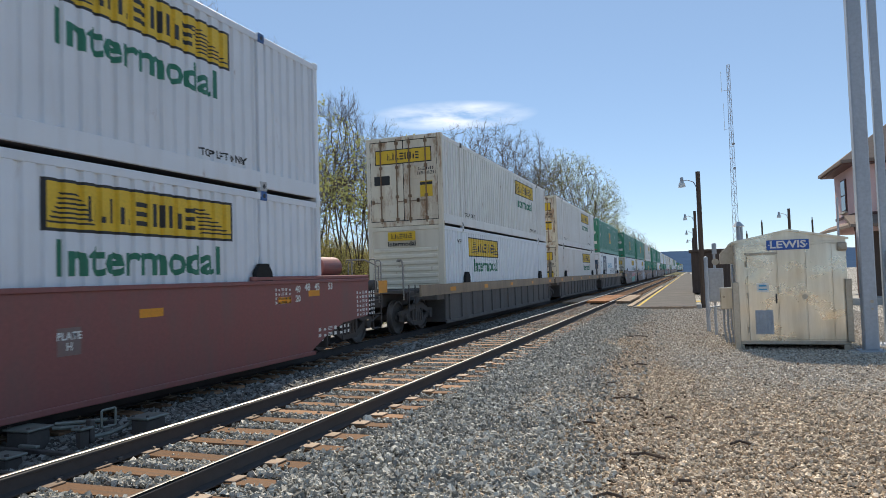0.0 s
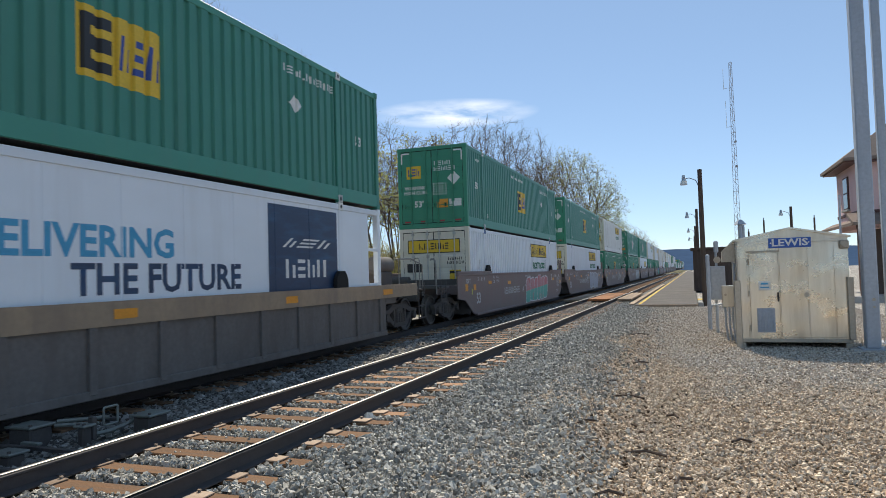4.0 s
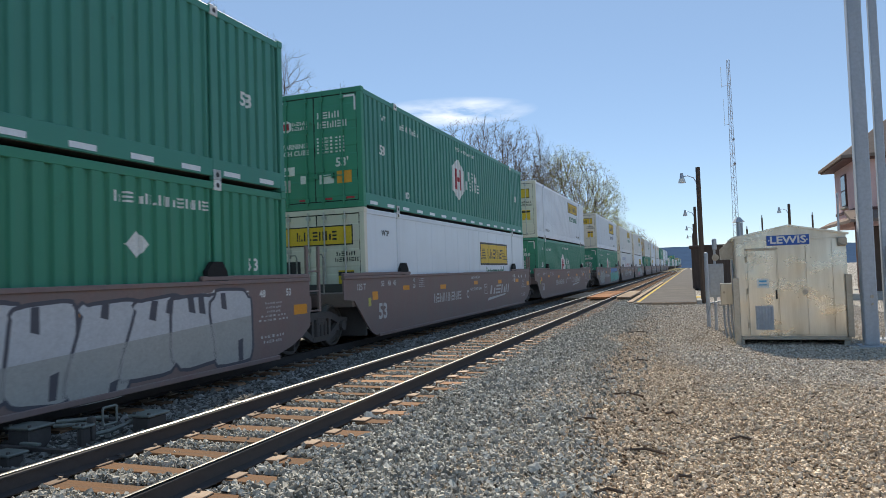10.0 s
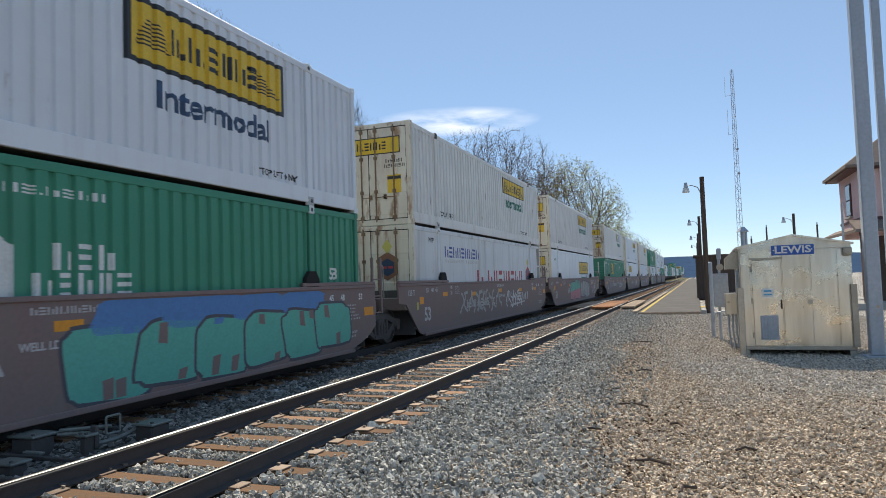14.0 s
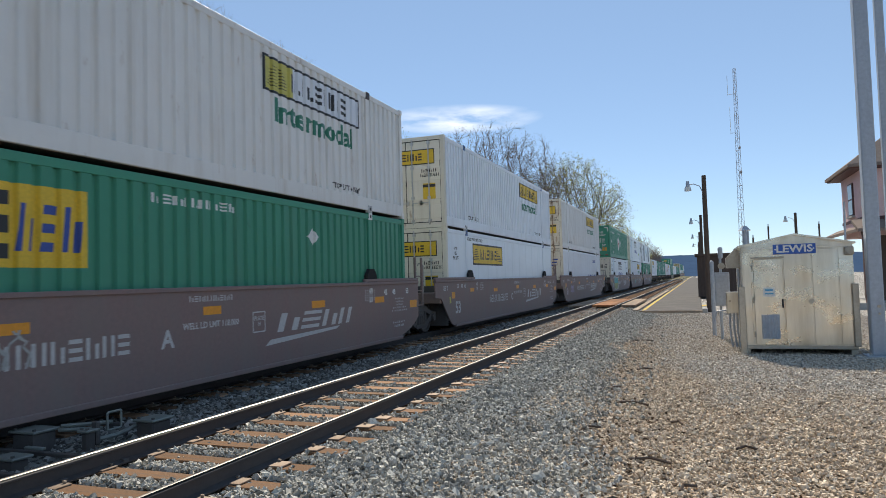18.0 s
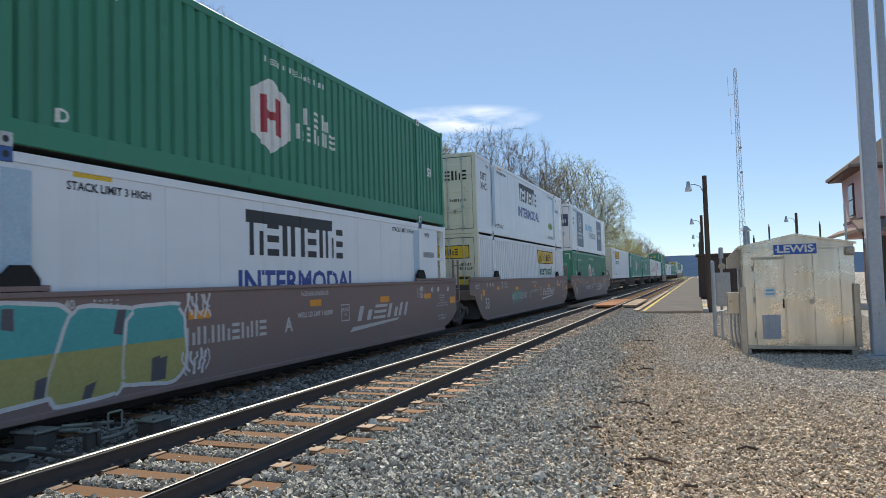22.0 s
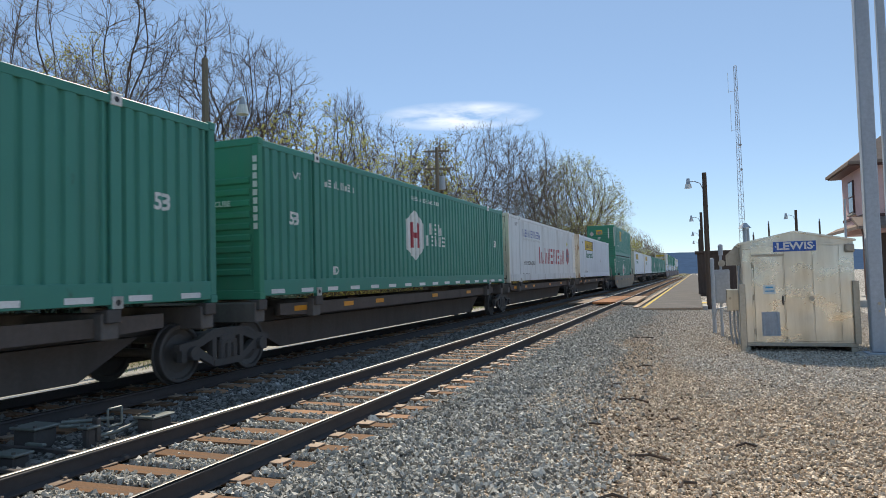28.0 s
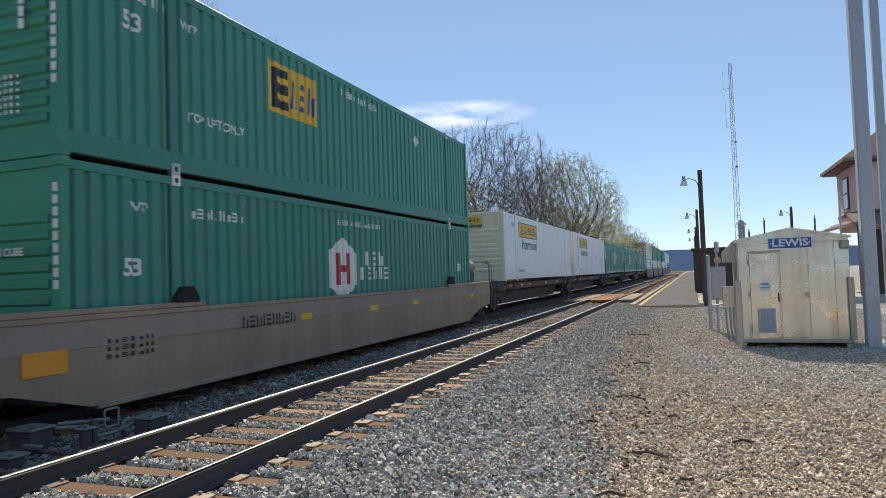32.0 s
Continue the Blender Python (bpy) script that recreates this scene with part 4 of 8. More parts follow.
def decal_mesh(spec, corrugated):
    kind = spec[0]
    if kind == "rect":
        return decal_rect(*spec[1:6], corrugated)
    if kind == "bars":
        w, h, widths, slant, y, z, lift = spec[1:]
        return decal_shape(bars_bm(w, h, widths, slant), y, z, lift, corrugated)
    if kind == "text":
        body, size, y, z, stretch = spec[1:]
        return decal_shape(text_bm(body, size, stretch), y, z, 0.004, corrugated)
    if kind == "feather":
        return decal_shape(feather(0.7, 0.42, spec[3]), spec[1], spec[2], 0.006, corrugated)
    if kind == "diamond":
        w, h, y, z = spec[1:]
        return decal_shape(poly_bm([(0, -h / 2), (w / 2, 0), (0, h / 2), (-w / 2, 0)]), y, z, 0.004, corrugated)
    if kind == "disc":
        w, h, y, z = spec[1:]
        return decal_shape(poly_bm([(w / 2 * math.cos(a * 0.2618), h / 2 * math.sin(a * 0.2618)) for a in range(24)]), y, z, 0.004, corrugated)
    if kind == "hex":
        w, h, y, z = spec[1:]
        return decal_shape(hexagon(w, h), y, z, 0.004, corrugated)
    if kind == "hbars":
        w, h, y, z = spec[1:]
        b = join_bm((bars_bm(w * 0.3, h, (1,)), -w * 0.35, 0), (bars_bm(w * 0.3, h, (1,)), w * 0.35, 0), (bars_bm(w * 0.4, h * 0.22, (1,)), 0, 0))
        return decal_shape(b, y, z, 0.007, corrugated)
    r, y, z = spec[1:]
    bm = bmesh.new()
    k = 20
    ring = [[bm.verts.new((rr * math.cos(6.2832 * i / k), rr * math.sin(6.2832 * i / k), 0)) for i in range(k)] for rr in (r, r * 0.86)]
    for i in range(k):
        bm.faces.new((ring[0][i], ring[0][(i + 1) % k], ring[1][(i + 1) % k], ring[1][i]))
    return decal_shape(bm, y, z, 0.007, corrugated)


def flat_on_end(bm, x, z, y=-0.002):
    for v in bm.verts:
        v.co = (v.co.x + x, y, v.co.y + z)
    return bm


END_DECALS = {
    "company": [("company_panel", "black", lambda: bars_bm(1.96, 0.48, (1,)), 0, 2.25, -0.001), ("company_panel", "yellow", lambda: bars_bm(1.9, 0.42, (1,)), 0, 2.25, -0.003), ("company_name", "black", lambda: bars_bm(1.1, 0.22, NAME_BARS), 0, 2.25, -0.006), ("notice", "yellow", lambda: bars_bm(0.42, 0.5, (1,)), 0.78, 1.15, -0.003), ("notice", "black", lambda: bars_bm(0.42, 0.09, (1,)), 0.78, 1.32, -0.006),
                ("notice", "black", lambda: bars_bm(0.55, 0.3, (1,)), -0.75, 1.5, -0.003), ("code", "black", lambda: bars_bm(0.5, 0.1, (1, 1, 1, 1)), 0.78, 1.8, -0.003), ("code", "black", lambda: bars_bm(0.62, 0.1, (1, 1, 1, 1, 1, 1)), 0.8, 1.66, -0.003)],
    "emblem": [("reflective_strip", "letter_white", lambda: join_bm(*[(bars_bm(a, b, (1,)), x, z) for a, b, x, z in ((0.05, 0.34, -1.13, 2.5), (0.05, 0.34, 1.13, 2.5), (0.3, 0.05, -0.98, 2.69), (0.3, 0.05, 0.98, 2.69))]), 0, 0, -0.003), ("reflective_strip", "red", lambda: join_bm(*[(bars_bm(0.22, 0.05, (1,)), x, 0.24) for x in (-0.95, -0.35, 0.35, 0.95)]), 0, 0, -0.003),
               ("company_panel", "yellow", lambda: bars_bm(0.55, 0.45, (1,)), -0.68, 2.0, -0.003), ("company_name", "blue", lambda: bars_bm(0.42, 0.26, (0.8, 1.0, 0.7)), -0.68, 2.0, -0.006), ("code", "letter_white", lambda: bars_bm(0.6, 0.15, (1, 1, 1, 1)), 0.4, 2.28, -0.003), ("code", "letter_white", lambda: bars_bm(0.78, 0.15, (1, 1, 1, 1, 1, 1)), 0.48, 2.08, -0.003),
               ("placard", "letter_white", lambda: poly_bm([(0, -0.24), (0.24, 0), (0, 0.24), (-0.24, 0)]), 0.82, 1.72, -0.003), ("lettering", "letter_white", lambda: text_bm("WARNING\nHIGH CUBE", 0.17), -0.62, 1.35, -0.003), ("lettering", "letter_white", lambda: text_bm("53'", 0.3), -0.5, 0.85, -0.003),
               ("notice", "sticker_orange", lambda: bars_bm(0.42, 0.3, (1,)), 0.38, 0.85, -0.003), ("notice", "letter_white", lambda: bars_bm(0.45, 0.26, (1,)), 0.86, 0.86, -0.003), ("code", "letter_white", lambda: join_bm(*[(bars_bm(0.5, 0.05, (1, 0.6, 1.2)), 0, -0.09 * i) for i in range(5)]), 0.3, 1.55, -0.003)],
    "hexagon": [("reflective_strip", "letter_white", lambda: join_bm(*[(bars_bm(a, b, (1,)), x, z) for a, b, x, z in ((0.05, 0.34, -1.13, 2.5), (0.05, 0.34, 1.13, 2.5), (0.3, 0.05, -0.98, 2.69), (0.3, 0.05, 0.98, 2.69))]), 0, 0, -0.003), ("reflective_strip", "red", lambda: join_bm(*[(bars_bm(0.22, 0.05, (1,)), x, 0.24) for x in (-0.95, -0.35, 0.35, 0.95)]), 0, 0, -0.003),
               ("company_panel", "letter_white", lambda: hexagon(0.3, 0.34), -0.78, 2.1, -0.003), ("company_panel", "red", lambda: bars_bm(0.16, 0.16, (1, 1)), -0.78, 2.1, -0.006), ("company_name", "letter_white", lambda: bars_bm(0.4, 0.09, (1, 1, 1, 1)), -0.4, 2.15, -0.003), ("company_name", "letter_white", lambda: bars_bm(0.42, 0.09, (1, 1, 1, 1, 1)), -0.4, 2.03, -0.003),
                ("code", "letter_white", lambda: bars_bm(0.6, 0.16, (1, 1, 1, 1)), 0.4, 2.28, -0.003), ("code", "letter_white", lambda: bars_bm(0.8, 0.16, (1, 1, 1, 1, 1, 1)), 0.5, 2.05, -0.003), ("lettering", "letter_white", lambda: text_bm("WARNING\nHIGH CUBE", 0.17), -0.6, 1.5, -0.003), ("lettering", "letter_white", lambda: text_bm("53'", 0.3), 0.75, 1.1, -0.003),
                ("code", "letter_white", lambda: join_bm(*[(bars_bm(0.75, 0.05, (1, 0.6, 1.2, 0.8)), 0, -0.085 * i) for i in range(5)]), 0.45, 1.72, -0.003), ("notice", "letter_white", lambda: bars_bm(0.42, 0.22, (1,)), -0.78, 0.98, -0.003), ("notice", "letter_white", lambda: bars_bm(0.4, 0.22, (1,)), 0.32, 0.72, -0.003), ("notice", "sticker_orange", lambda: bars_bm(0.4, 0.3, (1,)), 0.8, 0.75, -0.003),
                ("notice", "letter_grey", lambda: bars_bm(0.2, 0.3, (1,)), -0.8, 0.62, -0.003), ("notice", "letter_white", lambda: bars_bm(0.18, 0.2, (1,)), -0.32, 0.75, -0.003)],
    "dark_panel": [("company_panel", "navy", lambda: bars_bm(1.0, 0.75, (1,)), -0.62, 2.0, -0.003), ("company_name", "letter_white", lambda: bars_bm(0.7, 0.2, (1, 0.8, 0.8, 1.1)), -0.62, 1.95, -0.006), ("company_panel", "navy", lambda: bars_bm(1.0, 0.75, (1,)), 0.6, 1.9, -0.003), ("company_name", "letter_white", lambda: bars_bm(0.7, 0.2, (1, 0.8, 0.8, 1.1)), 0.6, 1.85, -0.006), ("company_name", "sky_blue", lambda: bars_bm(1.7, 0.2, (1, 1, 1, 1, 1, 1, 1)), 0, 1.1, -0.003), ("code", "black", lambda: bars_bm(1.3, 0.16, (1, 1, 1, 1, 0.2, 1, 1, 1)), 0, 2.55, -0.003)],
    "prime": [("company_name", "black", lambda: bars_bm(1.9, 0.34, (1, 0.9, 0.4, 1.2, 0.8, 0.35, 0.8, 0.7)), 0, 2.1, -0.003), ("code", "black", lambda: bars_bm(0.4, 0.12, (1, 1, 1, 1)), -0.9, 1.55, -0.003), ("code", "black", lambda: bars_bm(0.45, 0.12, (1, 1, 1, 1, 1)), -0.88, 1.4, -0.003), ("code", "black", lambda: bars_bm(0.6, 0.1, (1, 1, 1, 1)), 0.6, 1.2, -0.003)],
    "swift": [("company_name", "blue", lambda: bars_bm(1.8, 0.42, (0.9, 1.3, 0.4, 0.9, 0.9), 0.12), 0, 2.1, -0.003)],
    "crest": [("emblem", "crest_brown", lambda: hexagon(0.62, 0.8), 0.5, 1.75, -0.003), ("emblem", "navy", lambda: hexagon(0.4, 0.5), 0.5, 1.72, -0.006), ("emblem", "yellow_faded", lambda: poly_bm([(0, -0.2), (0.16, 0), (0, 0.2), (-0.16, 0)]), 0.5, 2.3, -0.003), ("emblem", "red", lambda: bars_bm(0.34, 0.06, (1, 1)), 0.5, 1.72, -0.009), ("company_name", "black", lambda: bars_bm(1.1, 0.2, (1, 0.8, 1, 1)), 0.1, 0.95, -0.003)],
    "nose_company": [("company_panel", "yellow", lambda: bars_bm(0.95, 0.28, (1,)), -0.1, 2.58, -0.045), ("company_name", "black", lambda: bars_bm(0.7, 0.15, NAME_BARS), -0.1, 2.58, -0.05), ("lettering", "black", lambda: text_bm("Intermodal", 0.2, 1.1), -0.1, 2.33, -0.045)],
    "nose_hexagon": [("company_panel", "letter_white", lambda: hexagon(0.32, 0.38), -0.85, 2.42, -0.045), ("company_panel", "red", lambda: bars_bm(0.18, 0.18, (1, 1)), -0.85, 2.42, -0.05), ("company_name", "letter_white", lambda: bars_bm(0.4, 0.1, (1, 1, 1, 1, 1)), -0.4, 2.42, -0.045), ("lettering", "letter_white", lambda: text_bm("WARNING HIGH CUBE", 0.14), 0.0, 1.72, -0.045), ("code", "letter_white", lambda: join_bm(*[(bars_bm(0.09, 0.11, (1,)), 0, -0.15 * i) for i in range(9)]), HALF - 0.06, 2.5, -0.018)],
    "nose_emblem": [("company_panel", "yellow", lambda: bars_bm(0.6, 0.42, (1,)), -0.15, 2.25, -0.045), ("company_name", "blue", lambda: bars_bm(0.45, 0.26, (0.8, 1.0, 0.7)), -0.15, 2.25, -0.05), ("lettering", "letter_white", lambda: text_bm("53'", 0.28), -0.15, 1.65, -0.045), ("placard", "letter_grey", lambda: poly_bm([(0, -0.24), (0.22, 0), (0, 0.24), (-0.22, 0)]), -0.85, 2.1, -0.045), ("notice", "letter_white", lambda: bars_bm(0.4, 0.25, (1,)), -0.6, 0.55, -0.045), ("code", "letter_white", lambda: join_bm(*[(bars_bm(0.45, 0.05, (1, 0.6, 1.2)), 0, -0.09 * i) for i in range(6)]), 0.45, 1.05, -0.045), ("code", "letter_white", lambda: join_bm(*[(bars_bm(0.09, 0.11, (1,)), 0, -0.15 * i) for i in range(12)]), HALF - 0.06, 2.6, -0.018), ("code", "letter_white", lambda: join_bm(*[(bars_bm(0.1, 0.13, (1,)), 0, -0.16 * i) for i in range(6)]), 0.72, 2.5, -0.045)],
}


def tape_mesh():
    bm = bmesh.new()
    box(bm, HALF - 0.003, HALF + 0.003, 0, 0.42, 0.09, 0.17)
    return mesh_of(bm, "reflective_tape")


def container(label, paint_name, end_paint, corrugated, side, end, nose=False, tape=False, group="freight containers"):
    """A 53-foot container; y from its near end, which shows its doors or its ribbed nose."""
    c = tagged(empty("shipping_container"), label, "container", group)
    pm, em = M[paint_name], M[end_paint]
    cold = side in ("frozen", "prime", "crest")
    s = ("sheet", corrugated, cold)
    part("side_wall", shape(s, lambda: side_sheet(corrugated, 0.33, 2.76, OPEN_AT if cold else CL)), pm, c)
    part("side_wall", shape((*s, "far"), lambda: mirrored(shape(s, None), "side_wall")), pm, c)
    part("roof", shape(("roof", corrugated, cold), lambda: roof_mesh(corrugated, OPEN_AT + 0.02 if cold else CL)), pm, c)
    if cold:
        for z in (1.02, 1.86):
            for sx in (-1, 1):
                part("frame_bar", shape(("frame bar", z, sx), lambda: mesh_of(boxed(sx * (HALF - 0.05) - 0.03, sx * (HALF - 0.05) + 0.03, OPEN_AT - 0.01, CL - 0.13, z, z + 0.07, 0.006), "frame_bar")), pm, c)
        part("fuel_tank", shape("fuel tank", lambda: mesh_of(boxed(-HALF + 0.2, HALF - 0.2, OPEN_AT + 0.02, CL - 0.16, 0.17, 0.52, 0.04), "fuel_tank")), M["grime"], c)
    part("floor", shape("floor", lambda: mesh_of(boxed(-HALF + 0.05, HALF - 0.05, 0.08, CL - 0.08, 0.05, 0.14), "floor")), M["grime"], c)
    for k, (x0, x1) in enumerate(((HALF - 0.065, HALF - 0.004), (-HALF + 0.004, -HALF + 0.065))):
        part("top_rail", shape(("top", k), lambda: mesh_of(boxed(x0, x1, 0.1, CL - 0.1, 2.74, CH - 0.03, 0.008), "top_rail")), pm, c)
        part("bottom_rail", shape(("bottom", k), lambda: mesh_of(boxed(x0, x1, 0.1, CL - 0.1, 0.055, 0.345, 0.008), "bottom_rail")), pm, c)
    for k, (x0, x1) in enumerate(((HALF - 0.14, HALF), (-HALF, -HALF + 0.14))):
        for y0 in (0.0, CL - 0.14):
            part("corner_post", shape(("corner", k, y0), lambda: post_mesh(x0, x1, y0, y0 + 0.14)), em if y0 == 0 else pm, c)
        for y0 in (1.90, 14.07):
            part("lift_post", shape(("lift", k, y0), lambda: post_mesh(x0 + (0.07 if k == 0 else 0), x1 - (0.07 if k else 0), y0, y0 + 0.18)), pm, c)
    for y0 in (1.90, 14.07):
        for z0, paint_c in ((-0.002, "rod"), (CH - 0.17, "post_blue" if side in ("prime", "plate_near") or (side == "company_far" and paint_name == "white") else "grime" if "cream" in paint_name else "letter_white")):
            plate = part("lift_casting", shape(("casting", y0, z0), lambda: mesh_of(boxed(HALF - 0.02, HALF + 0.018, y0, y0 + 0.18, z0, z0 + 0.17, 0.006), "lift_casting")), M[paint_c], c)
            # a black disc paints in the shade inside the casting's hole
            part("casting_hole", shape(("hole", y0, z0), lambda: mesh_of(rod(bmesh.new(), (HALF, y0 + 0.09, z0 + 0.085), (HALF + 0.0195, y0 + 0.09, z0 + 0.085), 0.042, 10), "casting_hole")), M["black"], plate)
    for name, high in (("end_header", True), ("end_sill", False)):
        part(name, shape((name, 0), lambda: end_frame(0.0, 0.1, high)), em, c)
        part(name, shape((name, 1), lambda: end_frame(CL - 0.1, CL, high)), pm, c)
    part("end_wall", shape(("back", cold), lambda: end_sheet(OPEN_AT - 0.02 if cold else CL - 0.03, 1)), pm, c)
    if nose:
        part("end_wall", shape("nose", lambda: end_sheet(0.03, -1)), em, c, "ribbed nose end")
        for i in range(9):
            part("nose_rib", shape("nose rib", nose_rib), em, c, at=pose(0, 0, 0.42 + i * 0.205))
    else:
        part("door_gasket", shape("gasket", gasket_mesh), M["gasket"], c)
        for k in (-1, 1):
            leaf = part("door", shape(("door", k), lambda: door_mesh(k)), em, c)
            for x in (0.22, 0.78):
                part("lock_rod", shape(("rod", k, x), lambda: lock_rod(k * x, 1 if x < 0.5 else -1)), M["rod_rusty"] if end_paint == "cream" else em if end_paint in ("green", "teal") else M["rod"], leaf)
    if tape:
        for i in range(16):
            part("reflective_tape", shape("tape", tape_mesh), M["silver"], c, at=pose(0, 0.35 + i, 0))
    for i, (name, mat, spec) in enumerate(DECALS.get(side, ())):
        part(name, shape(("decal", side, i, corrugated), lambda: mesh_of(decal_mesh(spec, corrugated), name)), M[mat], c)
    for i, (name, mat, draw, x, z, y) in enumerate(END_DECALS.get(end, ())):
        part(name, shape(("end decal", end, i), lambda: mesh_of(flat_on_end(draw(), x, z, y), name)), M[mat], c)
    return c


KINDS = {
    "jbh": ("white corrugated intermodal container with a yellow company panel and green lettering", "white", "door_white", True, "company_far", "company"),
    "jbh_old": ("rust-stained white corrugated container with faded yellow panels", "cream_side", "cream", True, "company_far", "company"),
    "jbh_faded": ("rust-stained white corrugated container with a bleached company panel", "cream_side", "cream", True, "company_faded", "company"),
    "jbh_tall": ("white corrugated container with a tall yellow panel and navy lettering", "white", "door_white", True, "company_tall", "company"),
    "jbh_nose": ("white corrugated container showing its ribbed nose and yellow panel", "white", "door_white", True, "company_near", "nose_company", True),
    "jbh_stained": ("white corrugated container with a rust-streaked ribbed nose", "white", "cream", True, "company_near", "nose_company", True),
    "plate": ("smooth white plate container with a yellow company panel", "smooth", "door_white", False, "plate_far", "company"),
    "plate_near": ("smooth pale blue-white plate container with a yellow company panel", "smooth", "door_white", False, "plate_near", "company"),
    "plate_nose": ("smooth white container with a yellow panel and ribbed nose", "white", "door_white", False, "company_near", "nose_company", True),
    "emp": ("green corrugated container with a yellow square emblem", "teal", "green", True, "emblem", "emblem"),
    "emp_low": ("dark green corrugated container with a yellow square emblem", "green", "green", True, "emblem", "emblem"),
    "emp_nose_low": ("dark green corrugated container with an emblem near its closed end", "green", "green", True, "emblem_near", "nose_emblem", True),
    "emp_nose": ("green corrugated container with a yellow square emblem near its closed end", "teal", "green", True, "emblem_near", "nose_emblem", True),
    "hub": ("green corrugated container with a white hexagon emblem and reflective tape", "teal", "green", True, "hexagon", "hexagon", False, True),
    "hub_low": ("dark green corrugated container with a white hexagon emblem", "green", "green", True, "hexagon", "hexagon"),
    "hub_nose": ("green corrugated container with a white hexagon emblem and ribbed nose", "teal", "green", True, "hexagon", "nose_hexagon", True, True),
    "frozen": ("smooth white container with dark blue picture panels and blue lettering", "smooth", "white", False, "frozen", "dark_panel"),
    "prime": ("smooth white container with dark lettering and a pale blue strip", "smooth", "door_white", False, "prime", "prime"),
    "swift": ("white corrugated container with slanted blue company name", "white", "cream", True, "swift", "swift"),
    "crest": ("weathered smooth white container with a red company name and crest", "smooth_old", "cream", False, "crest", "crest"),
}
FIRST = {}


def load(kind):
    if kind not in FIRST:
        FIRST[kind] = container(*KINDS[kind])
        return FIRST[kind]
    return copy_thing(FIRST[kind], Matrix.Identity(4))

# ---- railway cars ----
def side_plate(near, far, z0, z1, x0, x1):
    """A deep side sill, cut up steeply over the trucks at both ends; y from the container's near end."""
    bm = bmesh.new()
    if near < -1.4:  # over an end truck the plate stays deep
        end = [(near, z1), (near, 0.74), (-0.75, 0.66), (-0.32, 0.42), (0.08, z0 + 0.06), (0.3, z0), (15.5, z0)]
    else:
        end = [(near, z1), (near, 1.04), (-0.77, 1.0), (-0.14, 0.40), (0.10, z0 + 0.08), (0.34, z0), (15.5, z0)]
    end += [(16.1, 0.27), (16.5, 0.42), (far, 0.60), (far, z1)] if far < 17.5 else [(16.2, 0.42), (16.9, 0.62), (far - 0.06, 0.70), (far, 0.78), (far, z1)]
    if z1 < 1.3:  # the low sided car tapers gently
        end = [(near, z1), (near, 0.46), (-0.7, 0.36), (0.35, z0), (15.8, z0), (16.9, 0.36), (far, 0.46), (far, z1)]
    prism(bm, end, "x", x0, x1)
    return bm


def bogie():
    """A three-piece freight truck: side frames, bolster, springs; the axles are set in by wheel_set()."""
    t = empty("truck")
    for s in (-1, 1):
        bm = bmesh.new()
        x = s * 0.98
        prism(bm, [(-1.16, 0.52), (-1.16, 0.62), (-0.75, 0.66), (-0.38, 0.80), (0.38, 0.80), (0.75, 0.66), (1.16, 0.62), (1.16, 0.52), (0.72, 0.53), (0.34, 0.66), (-0.34, 0.66), (-0.72, 0.53)], "x", x - 0.06, x + 0.06)
        prism(bm, [(-0.36, 0.19), (0.36, 0.19), (0.36, 0.30), (-0.36, 0.30)], "x", x - 0.07, x + 0.07)
        for f in (-1, 1):
            prism(bm, [(f * 0.34, 0.19), (f * 0.34, 0.31), (f * 0.72, 0.54), (f * 0.84, 0.54), (f * 0.80, 0.42)], "x", x - 0.055, x + 0.055)
            prism(bm, [(f * 0.30, 0.28), (f * 0.40, 0.28), (f * 0.40, 0.68), (f * 0.30, 0.68)], "x", x - 0.06, x + 0.06)
            prism(bm, [(f * 0.70, 0.34), (f * 0.70, 0.56), (f * 1.10, 0.56), (f * 1.10, 0.34), (f * 0.98, 0.34), (f * 0.98, 0.46), (f * 0.80, 0.46), (f * 0.80, 0.34)], "x", x - 0.05, x + 0.05)
        for y in (-0.88, 0.88):
            rod(bm, (x - 0.08 * s, y, 0.46), (x + 0.13 * s, y, 0.46), 0.11, 10)
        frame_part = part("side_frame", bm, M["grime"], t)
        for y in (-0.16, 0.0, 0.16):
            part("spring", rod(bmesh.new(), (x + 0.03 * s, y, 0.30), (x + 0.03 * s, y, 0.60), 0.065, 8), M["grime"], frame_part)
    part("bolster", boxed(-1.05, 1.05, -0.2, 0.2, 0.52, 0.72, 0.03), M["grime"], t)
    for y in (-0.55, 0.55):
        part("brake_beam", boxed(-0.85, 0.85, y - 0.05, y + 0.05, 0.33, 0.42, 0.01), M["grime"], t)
    return t


